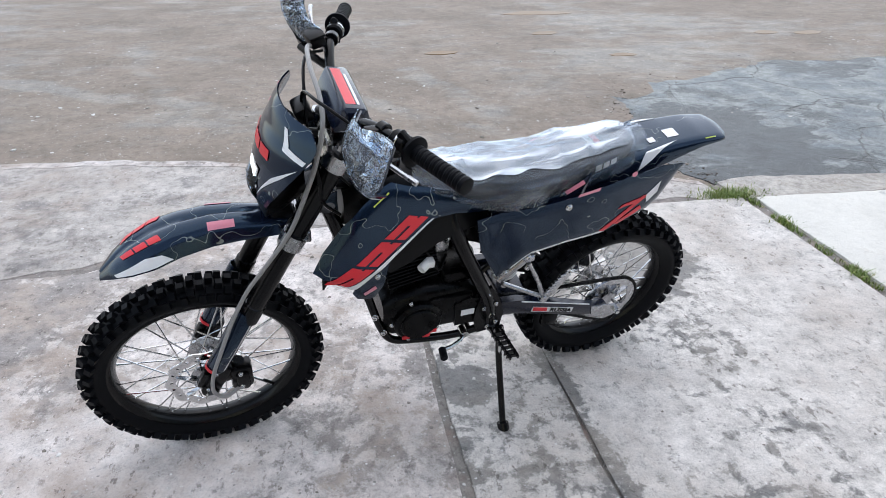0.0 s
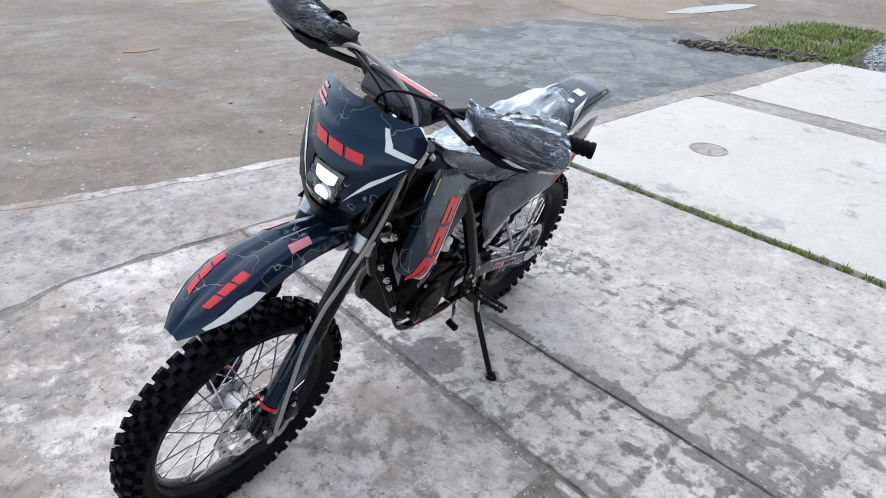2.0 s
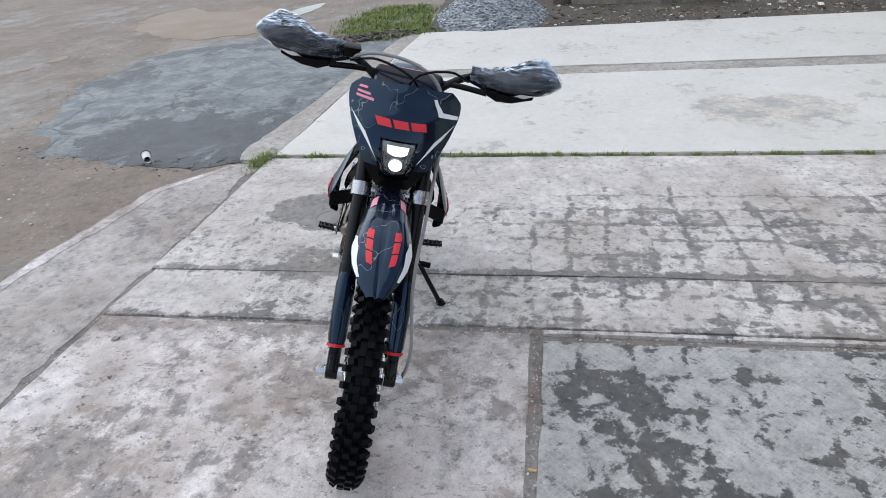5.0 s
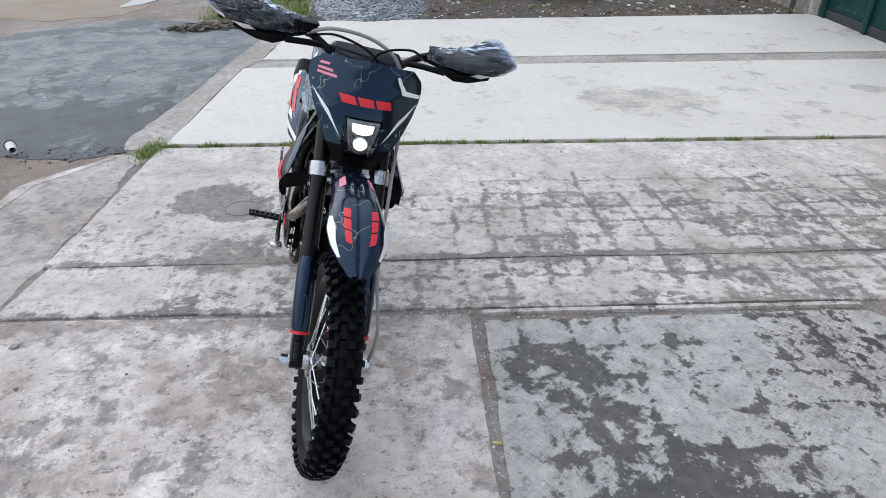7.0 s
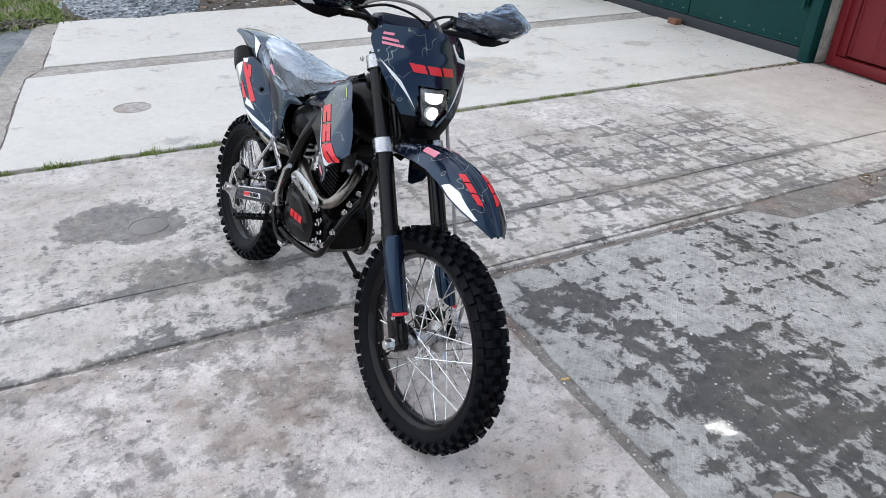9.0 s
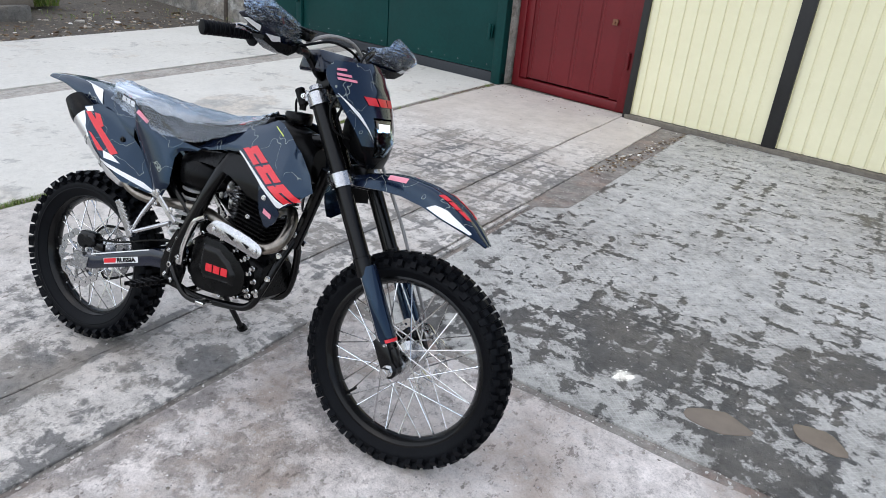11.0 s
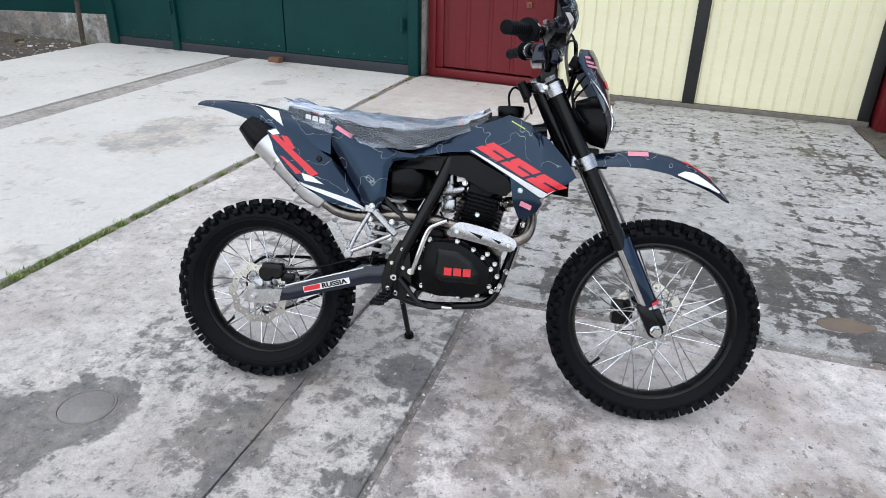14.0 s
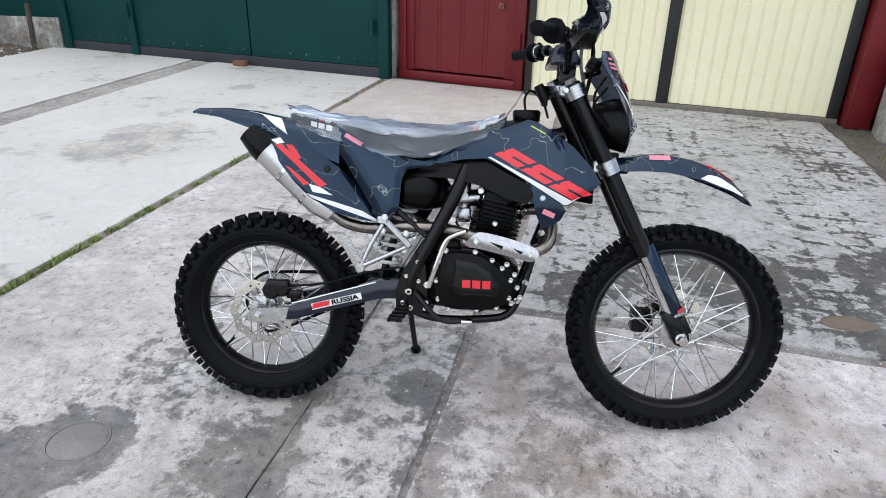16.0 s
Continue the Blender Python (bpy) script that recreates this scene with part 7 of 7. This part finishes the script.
for _ in range(240):
    pl.append((2.6 + rnd.gauss(0, 0.03), rnd.uniform(-3.95, -3.0), -0.008, rnd.uniform(0.004, 0.013)))
for _ in range(260):
    pl.append((rnd.uniform(-2.2, 5.5), -3.35 - 0.11 * rnd.uniform(0, 5) + rnd.gauss(0, 0.03), 0.0, rnd.uniform(0.003, 0.009)))
stuff("leaf_litter", *stones_mesh(pl, 5, 0.6), LITTER, "dry leaf litter in a joint before the gate", "litter")


# grass
def blades(places, seed):
    rnd = random.Random(seed)
    verts, faces = [], []
    for x, y, z, h, w in places:
        a = rnd.random() * 6.3
        lean = rnd.uniform(0.15, 0.9) * h
        d, sd = (math.cos(a), math.sin(a)), (-math.sin(a), math.cos(a))
        b0 = len(verts)
        for t, k in ((0, 1.0), (0.5, 0.8), (1.0, 0.1)):
            u = lean * t * t
            for sg in (-1, 1):
                verts.append((x + d[0] * u + sd[0] * w * k * sg, y + d[1] * u + sd[1] * w * k * sg, z + h * t * (1 - 0.25 * t)))
        faces += [(b0, b0 + 1, b0 + 3, b0 + 2), (b0 + 2, b0 + 3, b0 + 5, b0 + 4)]
    return verts, faces


pl = []
for _ in range(16000):
    y = rnd.uniform(-4.0, 3.25)
    tuft = noise.noise(Vector((0, y * 5.5, 4))) + 0.6 * noise.noise(Vector((0, y * 17, 8)))
    dense = 0.1 + 1.1 * tuft + (0.5 * noise.noise(Vector((0, y * 1.1, 2))) + 0.12) + (0.12 if y > 0.2 else -0.1) - (0.25 if y < -2.2 else 0)
    if rnd.random() > dense:
        continue
    wide = 0.012 + 0.022 * max(0, dense - 0.2)
    pl.append((2.585 - 0.0047 * (y + 4) + rnd.gauss(0, wide), y, -0.012, rnd.uniform(0.01, 0.05) * (0.6 + 0.7 * dense), rnd.uniform(0.0012, 0.0035)))
for _ in range(1200):
    pl.append((2.47 + rnd.gauss(0, 0.1), 3.24 + rnd.gauss(0, 0.045), -0.012, rnd.uniform(0.01, 0.05), rnd.uniform(0.0014, 0.003)))
stuff("grass", *blades(pl, 8), BLADE, "low green weeds growing in the slab joint", "grass")
GRASS = [(7.45, 2.75), (7.1, 3.5), (7.6, 4.1), (8.8, 4.3), (10.0, 4.0), (10.2, 3.2), (8.6, 2.9), (8.2, 2.6)]
pl = []
while len(pl) < 9000:
    x, y = rnd.uniform(7.0, 10.3), rnd.uniform(2.4, 4.4)
    if inside((x, y), GRASS) and noise.noise(Vector((x * 2.5, y * 2.5, 1))) > rnd.uniform(-0.35, 0.4):
        x, y = x + rnd.gauss(0, 0.1), y + rnd.gauss(0, 0.1)
        pl.append((x, y, -0.03, rnd.uniform(0.03, 0.1), rnd.uniform(0.003, 0.007)))
stuff("grass", *blades(pl, 9), BLADE, "patch of bright green grass by the gravel heap", "grass")
pl = []
for _ in range(1500):
    x, y = 7.7 + abs(rnd.gauss(0, 1.0)), rnd.uniform(-4.4, 2.6)
    if noise.noise(Vector((x * 1.8, y * 1.8, 9))) > 0.2:
        pl.append((x, y, 0.02 + 0.09 * (x - 7.6), rnd.uniform(0.02, 0.1), rnd.uniform(0.002, 0.005)))
for _ in range(110):
    pl.append((-2.35 + rnd.gauss(0, 0.14), rnd.uniform(-3.2, -1.6), -0.01, rnd.uniform(0.02, 0.09), rnd.uniform(0.002, 0.004)))
stuff("weeds", *blades(pl, 10), BLADE, "sparse weeds on bare dark soil", "weeds")

# bank of dark soil past the slabs, and soil beside the plate
def bank(x, y):
    edge = 7.4 + (2.84 - y) * 0.0715
    d = max(0.0, x - edge)
    return -0.03 + min(0.28, 0.08 * d) + 0.02 * noise.noise(Vector((x * 2, y * 2, 0))) * min(1, d * 3)


grid = [[(7.4 + (2.84 - y) * 0.0715 - 0.12 + 0.22 * i, y, bank(7.4 + (2.84 - y) * 0.0715 - 0.12 + 0.22 * i, y)) for i in range(24)] for y in (2.8 - 0.25 * k for k in range(36))]
tagged(part("soil_bank", sheet(grid, 0, (0, 0, 1)), SOIL, None, "", 60), "bank of bare dark soil with scattered litter", "soil", kind="structure")
pl = []
for _ in range(1500):
    y = rnd.uniform(-5.5, 2.6)
    x = 7.45 + (2.84 - y) * 0.0715 + abs(rnd.gauss(0, 0.9))
    pl.append((x, y, bank(x, y) - 0.002, abs(rnd.gauss(0, 0.014)) + 0.005))
stuff("soil_litter", *stones_mesh(pl, 12, 0.6), LITTER, "bits of litter and dead leaves on the soil", "litter")
flat_sheet("soil_patch", [(-3.4, -3.0), (-2.1, -3.25), (-2.09, 1.1), (-3.6, 1.1)], -0.006, SOIL, "dark soil beside the damp concrete plate", "soil", seed=31, size=0.05)

# dark clods at the end of the asphalt
pl = []
for _ in range(900):
    t = rnd.random()
    x, y = 6.95 + 0.55 * t + rnd.gauss(0, 0.1), 4.35 - 1.25 * t + rnd.gauss(0, 0.1)
    pl.append((x, y, -0.02 + 0.05 * rnd.random() * math.exp(-abs(rnd.gauss(0, 1))), rnd.uniform(0.012, 0.045)))
stuff("clods", *stones_mesh(pl, 13, 0.5), CLOD, "line of dark soil clods and rubble", "clods")

pl = []
for (ax, ay), (bx, by), many, wide in (((2.5, 3.3), (2.42, 4.0), 150, 0.09), ((2.42, 4.0), (2.55, 4.9), 110, 0.09), ((2.55, 4.9), (2.8, 5.75), 60, 0.1), ((2.8, 5.75), (3.7, 5.95), 40, 0.14), ((3.7, 5.95), (5.0, 6.5), 40, 0.16), ((2.45, 3.45), (4.7, 3.28), 300, 0.05), ((4.7, 3.28), (7.2, 3.0), 240, 0.06)):
    for _ in range(many):
        t = rnd.random()
        pl.append((ax + (bx - ax) * t + rnd.gauss(0, wide), ay + (by - ay) * t + rnd.gauss(0, wide), -0.02, abs(rnd.gauss(0, 0.004)) + 0.002))
stuff("rubble", *stones_mesh(pl, 15, 0.5), CLOD, "dark crumbs along the broken edge of the asphalt", "rubble")

# gravel heap
HX, HY = 8.55, 1.95


def heap(x, y):
    d = math.hypot((x - HX) / 1.25, (y - HY) / 0.95)
    return -0.04 + 0.55 * max(0.0, 1 - d) ** 0.9 * (1 + 0.2 * noise.noise(Vector((x * 2, y * 2, 3))))


grid = [[(HX + 1.3 * u / 14, HY + 1.0 * v / 14, heap(HX + 1.3 * u / 14, HY + 1.0 * v / 14)) for u in range(-14, 15)] for v in range(-14, 15)]
tagged(part("gravel_heap", sheet(grid, 0, (0, 0, 1)), GRAVEL, None, "", 60), "heap of blue-grey crushed gravel", "gravel heap", kind="stuff")
pl = []
while len(pl) < 5200:
    x, y = HX + rnd.uniform(-1.35, 1.35), HY + rnd.uniform(-1.05, 1.05)
    if math.hypot((x - HX) / 1.3, (y - HY) / 1.0) < 1:
        pl.append((x, y, heap(x, y) - 0.004, rnd.uniform(0.012, 0.03)))
stuff("gravel", *stones_mesh(pl, 14), BLUE_GRAVEL, "loose crushed stone on the heap", "gravel")

# tree foot, low kerb and posts beyond the soil
BARK = surface("bark", (0.035, 0.026, 0.02), (0.1, 0.08, 0.062), 0.95, grain=30, patch=6, relief=0.9, depth=0.02)
rings = []
for z, r in ((-0.1, 0.2), (0.05, 0.16), (0.2, 0.125), (0.6, 0.11), (1.4, 0.1), (2.4, 0.085), (3.2, 0.06)):
    rings.append([(r * math.cos(a) * (1 + 0.18 * noise.noise(Vector((math.cos(a) * 2, math.sin(a) * 2, z)))) + 0.04 * z, r * math.sin(a), z) for a in (2 * math.pi * k / 14 for k in range(14))])
tree = thing("tree", pose(9.05, 0.87, 0.1), "dark tree trunk standing on the soil bank", "tree")
tr = part("trunk", loft(rings), BARK, tree, "", 60)
for a, z in ((0.5, 2.0), (2.6, 2.3), (4.4, 2.7)):
    part("limb", tube([(0.08, 0, z), (0.08 + 0.5 * math.cos(a), 0.5 * math.sin(a), z + 0.5), (0.1 + 1.1 * math.cos(a), 1.1 * math.sin(a), z + 1.2)], 0.045, 8, 4, 0.012), BARK, tree)
crown_v, crown_f = [], []
for _ in range(2600):
    a, q = rnd.uniform(0, 6.3), rnd.random() ** 0.5
    c = Vector((0.15 + 1.4 * q * math.cos(a), 1.4 * q * math.sin(a), 3.6 + rnd.gauss(0, 0.5)))
    u, v = Vector((rnd.gauss(0, 1), rnd.gauss(0, 1), rnd.gauss(0, 1))).normalized() * 0.05, Vector((rnd.gauss(0, 1), rnd.gauss(0, 1), rnd.gauss(0, 1))).normalized() * 0.03
    b0 = len(crown_v)
    crown_v += [tuple(c - u), tuple(c + v), tuple(c + u), tuple(c - v)]
    crown_f.append((b0, b0 + 1, b0 + 2, b0 + 3))
me = bpy.data.meshes.new("crown")
me.from_pydata(crown_v, [], crown_f)
me.materials.append(LEAF)
cr = new("crown", me)
cr.parent = tree

fence = thing("fence", pose(9.0, 0.75, 0.0, 0, 0, -94), "low weathered fence of dark posts, boards and a whitened kerb", "fence")
part("kerb", box(0, 2.4, -0.08, 0.08, -0.05, 0.26, 0.02), WHITEWASH, fence, "flaking whitewashed concrete kerb")
for x in (0.06, 1.5, 2.4):
    part("post", box(x - 0.06, x + 0.06, 0.1, 0.2, -0.05, 1.3, 0.01), WOOD_GREY, fence)
for z in (0.22, 0.42, 0.75):
    part("board", box(1.45, 2.5, 0.06, 0.09, z, z + 0.12, 0.006), WOOD_GREY, fence)
pl = []
for _ in range(2500):
    pl.append((9.45 + abs(rnd.gauss(0, 0.3)), rnd.uniform(-2.4, 0.7), 0.15, rnd.uniform(0.1, 0.5), rnd.uniform(0.004, 0.012)))
stuff("weeds", *blades(pl, 16), BLADE, "dark green plants behind the fence", "plants")
tagged(part("post", rod((7.98, -4.3, 0.0), (8.0, -4.36, 0.62), 0.035, 10), BARK), "short dark post against the whitewashed plinth", "post")

# single small things
tagged(part("brick", moved(box(-0.1, 0.1, -0.045, 0.045, 0, 0.07, 0.01), pose(4.62, -4.13, 0.0, 0, 4, -14)), RUST), "rust-brown brick lying under the green gate", "brick")
cup = thing("paper_cup", pose(2.45, 4.16, 0.006, 0, 84, 35), "crumpled white paper cup lying on the asphalt edge", "litter")
part("cup", moved(lathe([(0.026, 0), (0.034, 0.095), (0.037, 0.097), (0.035, 0.1), (0.031, 0.096), (0.023, 0.004)], 18, closed=True), pose(-0.03, 0, -0.045, 90)), PAPER, cup)
part("lid", moved(lathe([(0.0385, 0.0), (0.0385, 0.008), (0.03, 0.014), (0.001, 0.014)], 18), pose(-0.03, 0.0, 0.05, 90)), BLACK, cup, "dark plastic lid")
WOOD_PALE = surface("pale_wood", (0.5, 0.34, 0.12), (0.66, 0.48, 0.2), 0.8, grain=60, patch=20)
tagged(part("wood_chip", moved(box(-0.016, 0.016, -0.005, 0.005, 0, 0.007, 0.002), pose(-0.38, 1.152, -0.012, 0, 8, 70)), WOOD_PALE), "small yellow wood chip in the slab joint", "wood chip")
v_, f_ = stones_mesh([(0, 0, 0, 0.022)], 3)
me = bpy.data.meshes.new("stone")
me.from_pydata(v_, [], f_)
me.materials.append(PLINTH)
st = new("stone", me)
st.matrix_world = pose(0.23, 3.05, -0.01)
tagged(st, "dark stone lying on the worn slab", "stone")
